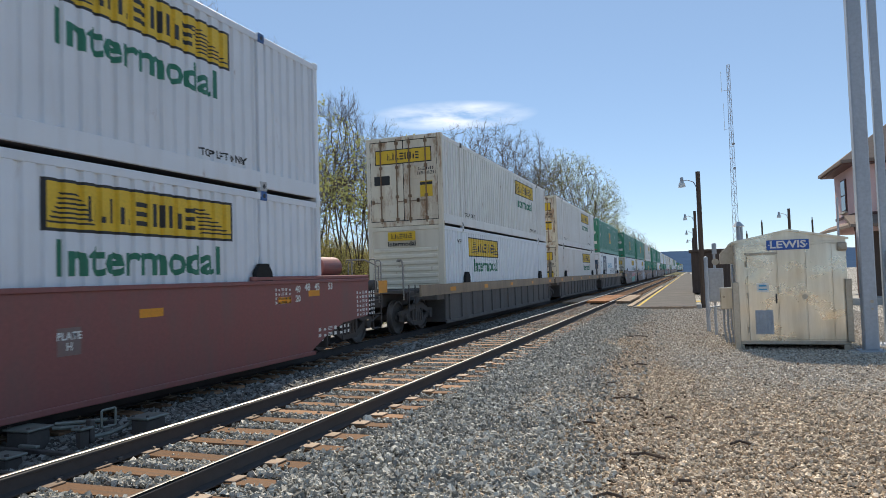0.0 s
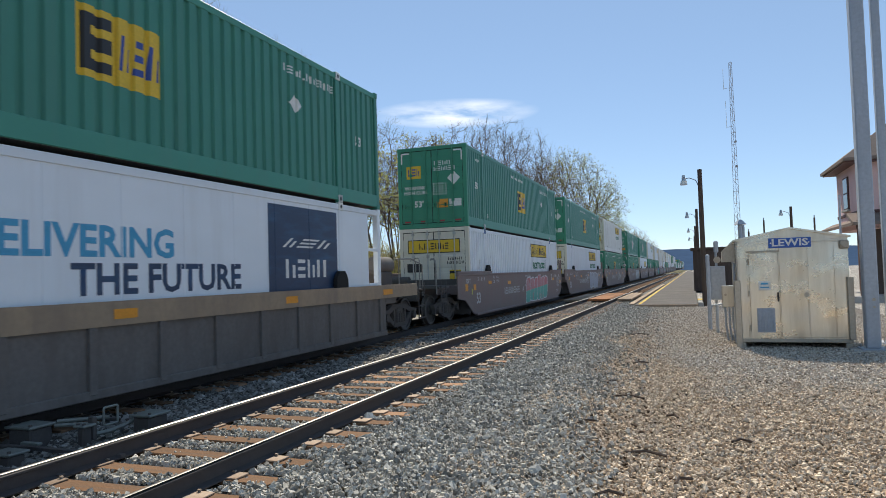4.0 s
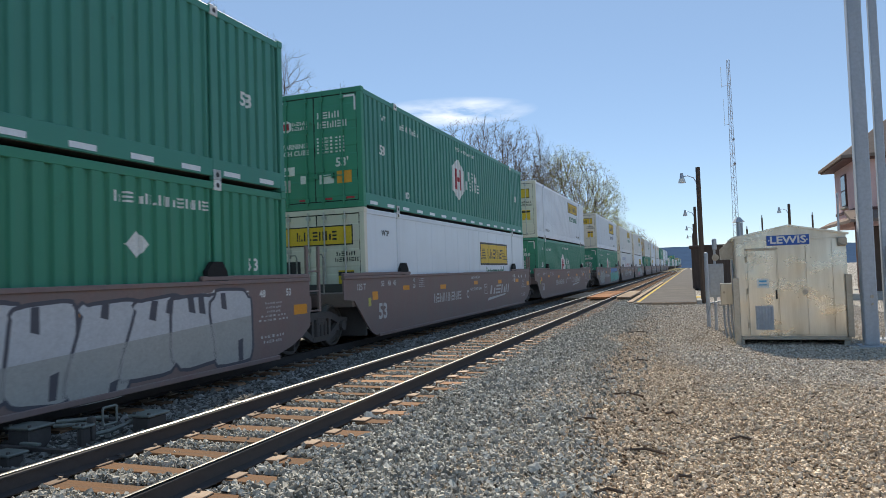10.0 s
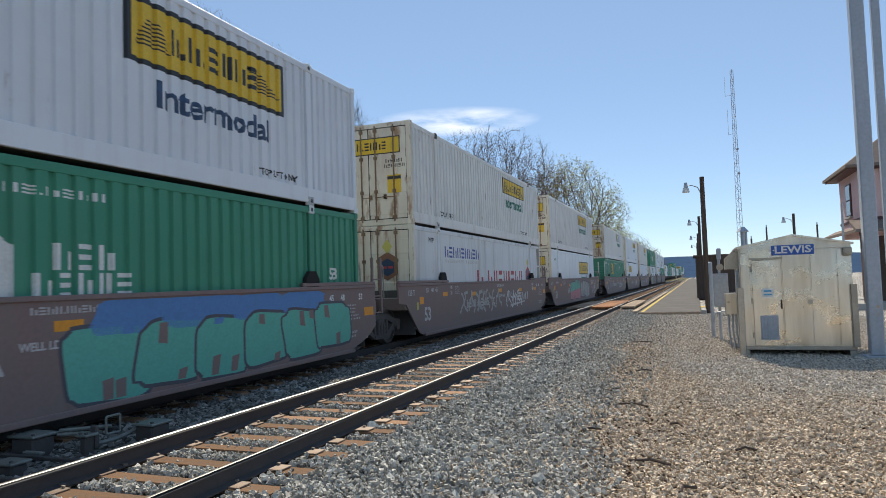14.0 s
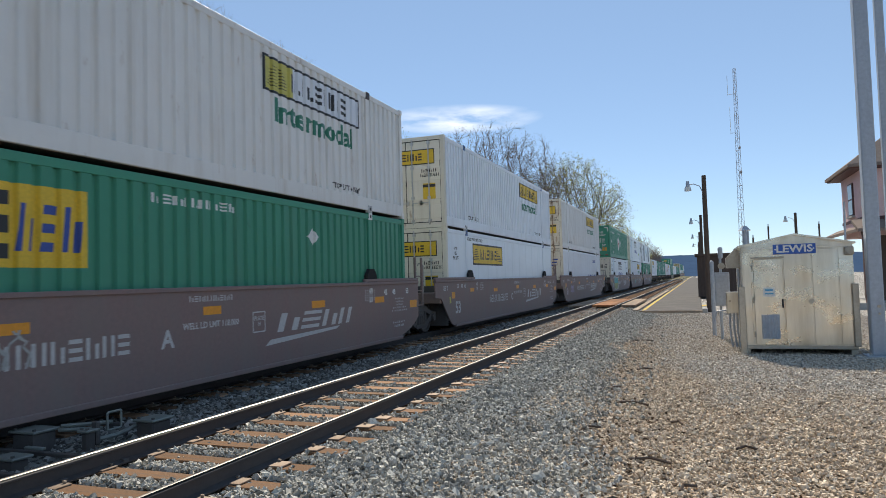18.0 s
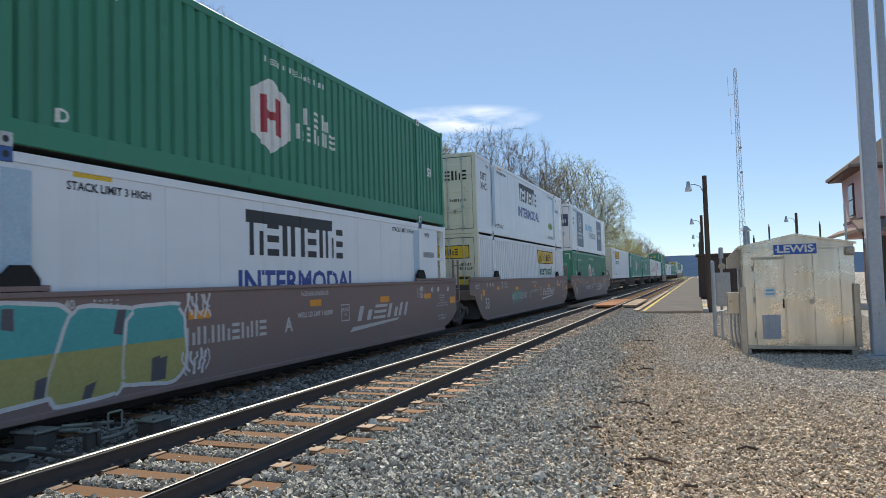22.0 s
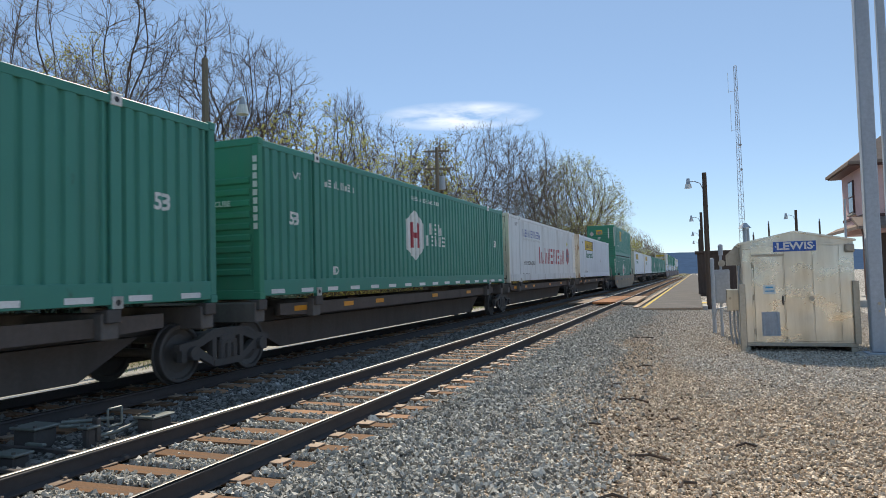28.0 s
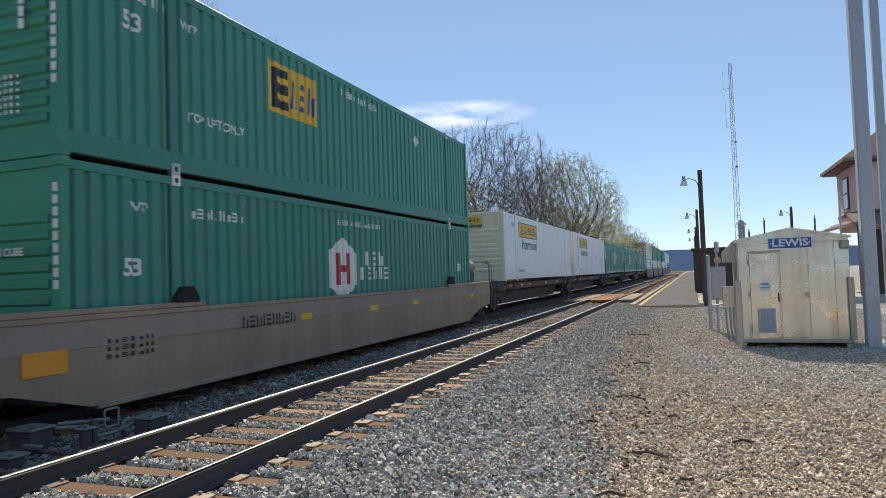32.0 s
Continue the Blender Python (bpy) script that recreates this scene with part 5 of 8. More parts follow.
def wheel_mesh():
    bm = bmesh.new()
    rod(bm, (-1.08, 0, 0), (1.08, 0, 0), 0.075, 10)
    for s in (-1, 1):
        x, k = s * 0.7525, 32
        # from the hub's outer face over the dished web, rim and tread to the flange and back
        line = [(0.0, 0.10), (0.075, 0.10), (0.13, 0.085), (0.15, 0.02), (0.30, 0.005), (0.385, 0.025), (0.40, 0.066), (0.445, 0.066), (0.457, 0.055), (0.462, -0.045), (0.488, -0.055), (0.488, -0.082), (0.40, -0.084), (0.38, -0.03), (0.15, -0.05), (0.10, -0.09), (0.0, -0.09)]
        rings = [[bm.verts.new((x + s * d, r * math.cos(6.28319 * i / k), r * math.sin(6.28319 * i / k))) for i in range(k)] for r, d in line[1:-1]]
        for one, two in zip(rings, rings[1:]):
            for i in range(k):
                bm.faces.new((one[i], one[(i + 1) % k], two[(i + 1) % k], two[i]))
        bm.faces.new(rings[0]), bm.faces.new(rings[-1])
        for i in range(3):
            a = i * 2.0944
            rod(bm, (x + s * 0.10, 0.045 * math.cos(a), 0.045 * math.sin(a)), (x + s * 0.118, 0.045 * math.cos(a), 0.045 * math.sin(a)), 0.016, 6)
    bmesh.ops.recalc_face_normals(bm, faces=bm.faces)
    return mesh_of(bm, "wheel_set")


AXLES = {-0.88: [], 0.88: []}


def add_truck(car, y):
    t = bogie_copy()
    t.parent = car
    t.matrix_basis = pose(0, y, 0)
    for a in AXLES:
        w = part("wheel_set", shape("wheel", wheel_mesh), M["wheel"], t, at=pose(0, a, 0.457))
        AXLES[a].append(w)


def bogie_copy():
    if "bogie" not in FIRST:
        FIRST["bogie"] = bogie()
        return FIRST["bogie"]
    old = FIRST["bogie"]
    made = {}
    for o in (old, *[c for c in old.children_recursive if not c.name.startswith("wheel_set")]):
        made[o] = o.copy()
        scene.collection.objects.link(made[o])
        if o is not old:
            made[o].parent = made[o.parent]
    return made[old]


def railing(car, y, z, s):
    """Two end handrails, upright bars with hooked tops."""
    for x in (1.15, 0.5):
        bm = pipe([(s * x, y, z), (s * x, y, z + 0.80), (s * (x - 0.03), y, z + 0.86), (s * (x - 0.14), y, z + 0.86), (s * (x - 0.16), y, z + 0.80)], 0.018, 6)
        part("handrail", bm, M["hand_steel"], car)


def coupler(car, y, out):
    bm = boxed(-0.09, 0.09, min(y, y + out * 0.75), max(y, y + out * 0.75), 0.52, 0.72, 0.02)
    box(bm, -0.15, 0.17, min(y + out * 0.6, y + out * 0.85), max(y + out * 0.6, y + out * 0.85), 0.46, 0.80, 0.04)
    rod(bm, (0.42, y, 0.55), (0.30, y + out * 0.6, 0.28), 0.025, 6)
    part("coupler", bm, M["grime"], car)


def end_platform(car, y0, y1, paint, out):
    """The deck over an end truck with steps, brake gear and handrails."""
    a, b = min(y0, y1), max(y0, y1)
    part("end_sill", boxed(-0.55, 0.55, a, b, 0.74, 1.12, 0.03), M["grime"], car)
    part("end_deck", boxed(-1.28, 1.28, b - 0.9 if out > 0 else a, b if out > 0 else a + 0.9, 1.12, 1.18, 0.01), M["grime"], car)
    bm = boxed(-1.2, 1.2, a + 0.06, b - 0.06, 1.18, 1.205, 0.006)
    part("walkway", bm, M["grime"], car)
    for s in (-1, 1):
        railing(car, y1 - out * 0.08, 1.18, s)
        bm = bmesh.new()
        yy = y1 - out * 0.35
        for dy in (-0.22, 0.22):
            rod(bm, (s * 1.3, yy + dy, 0.34), (s * 1.3, yy + dy, 1.35), 0.016, 6)
        for z in (0.36, 0.70, 1.04):
            box(bm, s * 1.3 - 0.03, s * 1.3 + 0.03, yy - 0.22, yy + 0.22, z - 0.012, z + 0.012)
        part("ladder", bm, M["grime"], car)
    if out > 0:  # the air reservoir lies along the car over its end
        bm = rod(bmesh.new(), (0.85, y1 - 2.45, 1.84), (0.85, y1 - 1.65, 1.84), 0.225, 32)
        for ya, yb in ((y1 - 2.45, y1 - 2.55), (y1 - 1.65, y1 - 1.55)):
            rod(bm, (0.85, ya, 1.84), (0.85, yb, 1.84), 0.225, 32, 0.12)
        part("air_reservoir", bm, paint, car, "painted steel air reservoir with domed ends")
        part("reservoir_saddle", boxed(0.65, 1.05, y1 - 2.35, y1 - 1.75, 1.18, 1.66, 0.02), M["grime"], car)
    part("brake_cylinder", rod(bmesh.new(), (-0.75, y1 - out * 0.95, 1.36), (-0.1, y1 - out * 0.95, 1.36), 0.15, 14), M["grime"], car)
    bm = pipe([(1.2, y1, 0.95), (1.2, y1, 1.85), (1.0, y1 - out * 0.35, 2.02), (0.75, y1 - out * 0.7, 2.02)], 0.02, 6)
    part("grab_iron", bm, M["hand_steel"], car)
    bm = bmesh.new()
    bmesh.ops.create_circle(bm, cap_ends=False, segments=16, radius=0.26, matrix=pose(-0.75, y1 - out * 0.05, 1.65, 90))
    ring = bmesh.ops.extrude_edge_only(bm, edges=bm.edges[:])
    bmesh.ops.translate(bm, vec=(0, 0.03, 0), verts=[v for v in ring["geom"] if isinstance(v, bmesh.types.BMVert)])
    rod(bm, (-0.75, y1 - out * 0.1, 1.2), (-0.75, y1 - out * 0.1, 1.68), 0.03, 6)
    part("brake_wheel", bm, M["grime"], car)
    coupler(car, y1, out)


END_MARKS = {
    # markings that only an outer or only an inner end of a unit carries
    "outer": [("reflector", "orange", lambda: bars_bm(0.52, 0.24, (1,)), 17.80, 1.31), ("notice", "black", lambda: bars_bm(0.50, 0.30, (1,)), 17.80, 0.98),
              ("notice", "letter_grey", lambda: join_bm(*[(bars_bm(a, b, (1,)), dx, dy) for a, b, dx, dy in ((0.44, 0.016, 0, 0.12), (0.44, 0.016, 0, -0.12), (0.016, 0.24, 0.21, 0), (0.016, 0.24, -0.21, 0), (0.42, 0.012, 0, 0.03), (0.012, 0.24, 0.04, 0))]), 17.80, 0.981),
              ("notice", "yellow_faded", lambda: bars_bm(0.15, 0.2, (1,)), 17.36, 0.92), ("lettering", "letter_grey", lambda: text_bm("L 201-9", 0.14), 16.6, 0.72)],
    "inner": [("reflector", "orange", lambda: bars_bm(0.46, 0.19, (1,)), 16.45, 0.95)],
    "first": [("reflector", "orange", lambda: bars_bm(0.3, 0.24, (1,)), -0.6, 1.08)],
}
CAR_DECALS = {
    # name, material, drawing, y, z (drawn on the flat of the side sill)
    "bnsf": [("reflector", "orange", lambda: bars_bm(0.3, 0.2, (1,)), 0.30, 1.07), ("lettering", "letter_grey", lambda: text_bm("125 T", 0.2), -0.42, 1.29), ("lettering", "letter_grey", lambda: text_bm("53", 0.52), 0.72, 0.66), ("reflector", "orange", lambda: bars_bm(0.42, 0.12, (1,)), 2.2, 1.2),
             ("lettering", "letter_grey", lambda: text_bm("53    48   45", 0.18), 1.1, 1.34), ("lettering", "letter_grey", lambda: text_bm("40\n20", 0.16), 2.75, 1.3), ("code", "letter_grey", lambda: bars_bm(2.5, 0.27, (1, 1, 1, 1, 0.1, 1, 1, 1, 1, 1, 1)), 5.5, 0.82), ("reflector", "orange", lambda: bars_bm(0.5, 0.13, (1,)), 5.05, 1.14),
             ("reflector", "orange", lambda: bars_bm(0.42, 0.13, (1,)), 8.41, 1.18), ("company_name", "letter_grey", lambda: bars_bm(2.7, 0.33, (1.1, 1.1, 0.9, 0.8), 0.16, 0.2), 11.5, 0.86), ("company_name", "letter_grey", lambda: poly_bm([(-1.5, -0.1), (1.0, 0.02), (1.15, 0.08), (-1.35, 0.0)]), 11.3, 0.58), ("reflector", "orange", lambda: bars_bm(0.5, 0.14, (1,)), 11.6, 1.14),
             ("small_print", "letter_grey", lambda: join_bm(*[(bars_bm(0.5, 0.03, (1, 0.6, 1.2)), 0, 0.12 - 0.055 * i) for i in range(5)]), 13.9, 1.24), ("lettering", "letter_white", lambda: text_bm("40\n20", 0.19), 13.95, 1.24), ("reflector", "orange", lambda: bars_bm(0.5, 0.14, (1,)), 14.4, 1.13), ("lettering", "letter_white", lambda: text_bm("45", 0.18), 14.75, 1.29),
             ("lettering", "letter_white", lambda: text_bm("48", 0.18), 15.22, 1.29), ("lettering", "letter_white", lambda: text_bm("53", 0.18), 16.05, 1.29), 
             
             ("small_print", "letter_grey", lambda: join_bm(*[(bars_bm((0.5, 0.45, 0.4, 0.75, 0.9)[i], 0.035, (1, 0.6, 1.2, 0.8)), 0, 0.14 - 0.075 * i) for i in range(5)]), 15.55, 0.98), ("small_print", "letter_grey", lambda: join_bm(*[(bars_bm(0.7 - 0.15 * i, 0.05, (1, 0.6, 1.2, 0.8)), 0, 0.05 - 0.09 * i) for i in range(2)]), 15.5, 0.48),
             ("code", "letter_grey", lambda: bars_bm(1.0, 0.09, (1, 1, 1, 1, 0.2, 1, 1, 1, 1, 1)), 8.4, 1.37), ("lettering", "letter_grey", lambda: text_bm("WELL LD LMT 118,000", 0.135), 8.41, 0.96),
             ("notice", "letter_grey", lambda: join_bm(*[(bars_bm(a, b, (1,)), dx, dy) for a, b, dx, dy in ((0.36, 0.022, 0, 0.17), (0.36, 0.022, 0, -0.17), (0.022, 0.32, 0.17, 0), (0.022, 0.32, -0.17, 0))]), 9.62, 0.92), ("lettering", "letter_grey", lambda: text_bm("PLATE\nH", 0.1), 9.62, 0.93), ("notice", "yellow_faded", lambda: bars_bm(0.14, 0.2, (1,)), 0.0, 0.93), ("small_print", "letter_grey", lambda: join_bm(*[(bars_bm(0.4, 0.03, (1, 0.6, 1.2)), 0, 0.12 - 0.055 * i) for i in range(5)]), 3.3, 1.3)],
    "ttx": [("reflector", "orange", lambda: bars_bm(0.55, 0.13, (1,)), 0.5, 1.16), ("reflector", "orange", lambda: bars_bm(0.45, 0.13, (1,)), 4.2, 1.16), ("reflector", "orange", lambda: bars_bm(0.4, 0.13, (1,)), 8.0, 1.16), ("reflector", "orange", lambda: bars_bm(0.4, 0.13, (1,)), 12.0, 1.16), ("reflector", "orange", lambda: bars_bm(0.55, 0.13, (1,)), 16.3, 1.16)],
    "maroon": [("notice", "letter_white", lambda: bars_bm(0.34, 0.34, (1,)), 9.97, 0.90), ("lettering", "letter_white", lambda: text_bm("PLATE\nH", 0.13), 9.97, 0.90), ("reflector", "orange", lambda: bars_bm(0.45, 0.12, (1,)), 11.32, 1.17), ("reflector", "orange", lambda: bars_bm(0.42, 0.12, (1,)), 14.65, 1.2), ("reflector", "orange", lambda: bars_bm(0.42, 0.12, (1,)), 15.7, 1.3), ("lettering", "letter_white", lambda: text_bm("48   45      53", 0.2), 15.9, 1.42), ("lettering", "letter_white", lambda: text_bm("40\n20", 0.18), 15.1, 1.3), ("small_print", "letter_white", lambda: join_bm(*[(bars_bm(0.5, 0.05, (1, 0.6, 1.2)), 0, -0.08 * i) for i in range(4)]), 14.6, 1.4),
               ("small_print", "letter_white", lambda: join_bm(*[(bars_bm(0.9, 0.06, (1, 0.6, 1.2, 0.8)), 0, -0.1 * i) for i in range(6)]), 18.0, 1.25), ("reflector", "orange", lambda: bars_bm(0.5, 0.3, (1,)), 18.95, 1.35), ("small_print", "letter_white", lambda: join_bm(*[(bars_bm(1.3, 0.07, (1, 0.6, 1.2, 0.8)), 0, -0.12 * i) for i in range(2)]), 16.5, 0.55)],
    "tan": [("reflector", "orange", lambda: bars_bm(0.6, 0.28, (1,)), -0.3, 0.68), ("code", "black", lambda: bars_bm(1.6, 0.2, (1, 1, 1, 0.3, 1, 1, 1, 1, 1)), 4.2, 0.88), ("reflector", "yellow", lambda: bars_bm(0.4, 0.12, (1,)), 5.4, 0.85), ("reflector", "yellow", lambda: bars_bm(0.4, 0.12, (1,)), 8.4, 0.85), ("reflector", "yellow", lambda: bars_bm(0.4, 0.12, (1,)), 11.0, 0.85), ("reflector", "yellow", lambda: bars_bm(0.4, 0.12, (1,)), 16.0, 0.85), ("small_print", "black", lambda: join_bm(*[(bars_bm(0.8, 0.06, (1, 0.6, 1.2, 0.8)), 0, -0.1 * i) for i in range(3)]), 1.0, 0.85)],
}
SHADES = {"pink": ("pale", "rose"), "pale": ("ink", "bare"), "aqua": ("ink", "bare"), "grey": ("ink", "bare"), "lime": ("aqua", "ink"), "lilac": ("pale", "ink"), "blue": ("blue", "blue"), "dusk": ("pale", "bare"), "sea": ("pale", "ink"), "silver": ("ink", "ink")}
for tag, (r, g, b) in {"pink": (0.55, 0.22, 0.24), "pale": (0.62, 0.62, 0.63), "aqua": (0.10, 0.42, 0.33), "grey": (0.38, 0.38, 0.36), "lime": (0.36, 0.34, 0.12), "lilac": (0.33, 0.30, 0.45), "ink": (0.08, 0.08, 0.10), "blue": (0.08, 0.22, 0.48), "rose": (0.55, 0.10, 0.12), "dusk": (0.40, 0.40, 0.47), "sea": (0.06, 0.36, 0.36), "silver": (0.52, 0.53, 0.55)}.items():
    M["spray_" + tag] = plain("spray_paint_" + tag, (r, g, b), 0.55)


def scrawl(w, h, strokes, seed, thick):
    """Unreadable sprayed strokes: bent bands, with no letters meant."""
    rng = random.Random(seed)
    bm = bmesh.new()
    for k in range(strokes):
        x0 = -w / 2 + w * (k + 0.5) / strokes
        pts, a = [], rng.uniform(0, 6.28)
        for i in range(9):
            f = i / 8
            pts.append((x0 + w / strokes * 0.5 * math.sin(a + f * rng.uniform(3, 6)), -h / 2 + h * (0.08 + 0.84 * (f if k % 2 else 1 - f)) + 0.08 * h * math.sin(7 * f + a)))
        t = thick * rng.uniform(0.7, 1.3)
        left, right = [], []
        for i, (x, y) in enumerate(pts):
            q = pts[min(i + 1, 8)]
            o = pts[max(i - 1, 0)]
            dx, dy = q[0] - o[0], q[1] - o[1]
            d = math.hypot(dx, dy) or 1
            left.append(bm.verts.new((x - dy / d * t, y + dx / d * t, 0)))
            right.append(bm.verts.new((x + dy / d * t, y - dx / d * t, 0)))
        for i in range(8):
            bm.faces.new((left[i], left[i + 1], right[i + 1], right[i]))
    return bm


def piece(w, h, lobes, seed, grow, holes):
    """A sprayed piece: leaning, crowding block shapes that mean no letter, or the slits cut into them."""
    rng = random.Random(seed + 100)
    bm = bmesh.new()
    for k in range(lobes):
        cx, lean, rx = -w / 2 + w * (k + 0.5) / lobes, rng.uniform(-0.12, 0.30), w / lobes * rng.uniform(0.50, 0.60)
        tall, cz = h * rng.uniform(0.44, 0.52), h * rng.uniform(-0.05, 0.05)
        jag = [rng.uniform(-0.12, 0.12) for _ in range(12)]
        slits = [(rng.uniform(-0.5, 0.0), rng.choice((-1, 1)), rng.uniform(0.35, 0.8)), (rng.uniform(0.1, 0.5), rng.choice((-1, 1)), rng.uniform(0.3, 0.7))]
        if holes:
            for f, up, ln in slits:
                x0, x1, z0, z1 = (f - 0.12) * rx, (f + 0.13) * rx, up * tall * 0.98, up * tall * (0.98 - ln)
                ring = [(x0, z0), (x1, z0), (x1 + 0.05 * rx, z1), (x0 + 0.02 * rx, z1 + up * 0.06 * tall)]
                bm.faces.new([bm.verts.new((cx + x + lean * z, max(-h * 0.56, min(h * 0.56, cz + z)), 0.0012 * k)) for x, z in ring])
            continue
        ring = []
        for i in range(36):
            a = 6.28319 * (i + 0.5) / 36
            x, z = abs(math.cos(a)) ** 0.36 * math.copysign(1, math.cos(a)), abs(math.sin(a)) ** 0.36 * math.copysign(1, math.sin(a))
            r = 1 + jag[i // 3]
            x, z = x * rx * r + grow * math.cos(a), z * tall * (1 + 0.6 * jag[(i // 3 + 5) % 12]) + grow * math.sin(a)
            ring.append(bm.verts.new((cx + x + lean * z, max(-h * 0.58, min(h * 0.58, cz + z)), 0.0012 * k)))
        bm.faces.new(ring)
    return bm


def lower_tone(bm, seed):
    """The part of a piece below a ragged fade line."""
    bmesh.ops.bisect_plane(bm, geom=[*bm.verts, *bm.edges, *bm.faces], plane_co=(0, 0.02, 0), plane_no=(0.06 * math.sin(seed), 1, 0), clear_outer=True)
    return bm


def on_side(bm, y, z, x):
    for v in bm.verts:
        v.co = (x + v.co.z, v.co.x + y, v.co.y + z)
    return bm


def car_unit(kind, first, last, sprays=()):
    """One unit of an articulated car, y from its container's near end, z from the rail."""
    paint = M[{"bnsf": "car_brown", "ttx": "car_grey", "maroon": "car_maroon", "tan": "car_tan", "spine": "car_grey"}[kind]]
    labels = {"bnsf": "dark brown double-stack well car with deep smooth sides", "ttx": "grimy grey-brown well car with ribbed sides and yellow marks", "maroon": "maroon double-stack well car with white stencils",
              "tan": "faded tan double-stack well car", "spine": "low dark spine car on four-wheel trucks"}
    car = tagged(empty("well_car" if kind != "spine" else "spine_car"), labels[kind], "railway car", "cars of the freight train")
    NEAR_END, FAR_END = -1.5 if first else -1.25, 18.15 if last else 16.8
    if kind == "ttx":
        NEAR_END, FAR_END = -2.2 if first else -1.5, 18.2 if last else 17.5
    if kind == "spine":
        part("centre_beam", boxed(-0.3, 0.3, -0.5, 16.7, 0.74, 1.05, 0.03), M["grime"], car)
        bm = bmesh.new()
        prism(bm, [(0.75, 0.76), (1.9, 0.22), (14.3, 0.22), (15.4, 0.76)], "x", -0.42, 0.42)
        part("deep_beam", bm, M["spine_dark"], car)
        bm = bmesh.new()
        prism(bm, [(0.9, 0.92), (0.9, 1.13), (15.2, 1.13), (15.2, 0.92), (14.2, 0.88), (1.9, 0.88)], "x", 1.02, 1.10)
        part("side_sill", bm, M["spine_dark"], car, "dark side sill with orange marks")
        bm = bmesh.new()
        prism(bm, [(0.9, 0.86), (0.9, 1.10), (15.2, 1.10), (15.2, 0.86), (14.2, 0.80), (1.9, 0.80)], "x", -1.10, -1.02)
        part("side_sill", bm, paint, car)
        for y in (0.08, 2.0, 14.1, 16.0):
            part("cross_bearer", boxed(-1.24, 1.24, y - 0.14, y + 0.14, 0.84, 1.20, 0.02), paint, car)
            for s in (-1, 1):
                part("corner_pedestal", boxed(s * 1.2 - 0.11, s * 1.2 + 0.11, y - 0.12, y + 0.12, 1.06, 1.245, 0.015), M["grime"], car)
        for y in (1.6, 3.6, 5.2, 9.0, 12.2):
            part("reflector", boxed(1.10, 1.106, y - 0.22, y + 0.22, 0.97, 1.07), M["orange"], car)
        part("hitch_plate", boxed(-0.5, 0.5, 6.5, 8.0, 1.05, 1.12, 0.02), paint, car)
        add_truck(car, 16.75)
        if first:
            add_truck(car, -0.9)
            end_platform(car, -0.5, -2.0, paint, -1)
        if last:
            end_platform(car, 16.8, 18.4, paint, 1)
        return car
    top, low = {"bnsf": (1.50, 0.13), "maroon": (1.52, 0.12), "ttx": (1.33, 0.16), "tan": (1.16, 0.06)}[kind]
    for s in (-1, 1):
        x0, x1 = (1.335, 1.375) if s > 0 else (-1.375, -1.335)
        if kind == "ttx":
            bm = bmesh.new()
            prism(bm, [(NEAR_END, top), (NEAR_END, top - 0.32), (FAR_END, top - 0.32), (FAR_END, top)], "x", x0, x1 + 0.02 * s)
            part("top_chord", bm, M["car_tan"], car, "tan top chord with yellow marks")
            part("web_plate", boxed(min(x0, x1) - 0.02, max(x0, x1) - 0.03, -0.1, 16.25, low, top - 0.32), paint, car)
            rib = shape("rib", lambda: mesh_of(boxed(-0.05, 0.05, -0.06, 0.06, low, top - 0.32, 0.008), "rib"))
            for i in range(14):
                part("rib", rib, paint, car, at=pose(s * 1.345, 0.25 + i * 1.205, 0))
            part("bottom_chord", boxed(min(x0, x1) - 0.02, max(x0, x1) + 0.01, -0.1, 16.25, low - 0.06, low + 0.06, 0.01), paint, car)
        else:
            part("side_sill", side_plate(NEAR_END, FAR_END, low, top, x0, x1), paint, car)
            bm = boxed(x0 - 0.03, x1 + 0.03, NEAR_END, FAR_END, top - 0.02, top + 0.05, 0.01)
            part("top_chord", bm, paint, car)
            bm = boxed(x0 - 0.03, x1 + 0.03, 0.45, 15.7, low - 0.05, low + 0.03, 0.01)
            part("bottom_chord", bm, paint, car)
            for y0, y1 in ((NEAR_END, 2.5), (CL - 2.5, FAR_END)):
                part("end_beam", boxed(x0 - 0.02, x1 + 0.02, y0, y1, top + 0.05, top + 0.13, 0.015), paint, car)
            if kind == "tan":
                part("side_band", boxed(min(x0, x1) if s < 0 else x1 - 0.001, min(x0, x1) + 0.001 if s < 0 else x1 + 0.012, NEAR_END, FAR_END, top - 0.36, top - 0.02, 0.003), M["car_dun"], car, "greyer upper band of the side")
        for y in (2.12, 14.02):
            guide = prism(bmesh.new(), [(y - 0.26, top), (y + 0.26, top), (y + 0.24, top + 0.20), (y + 0.12, top + 0.36), (y - 0.1, top + 0.36), (y - 0.24, top + 0.22)], "x", s * 1.345 - 0.045, s * 1.345 + 0.045)
            part("guide", guide, M["gasket"], car, "black steel container guide")
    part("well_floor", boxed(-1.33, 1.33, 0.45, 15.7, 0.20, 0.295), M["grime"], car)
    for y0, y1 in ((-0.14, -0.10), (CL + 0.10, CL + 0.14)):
        part("end_bulkhead", boxed(-1.33, 1.33, y0, y1, 0.16, top - 0.12), M["grime"], car, "dark plate closing the end of the well")
    for y, y2 in ((-1.0, 0.0 - 0.15), (CL + 0.15, 17.2)):
        part("bulkhead", boxed(-1.33, 1.33, y + 0.25 if y < 0 else y, y2 if y < 0 else y2 - 0.25, 0.85, 1.18, 0.02), paint, car)
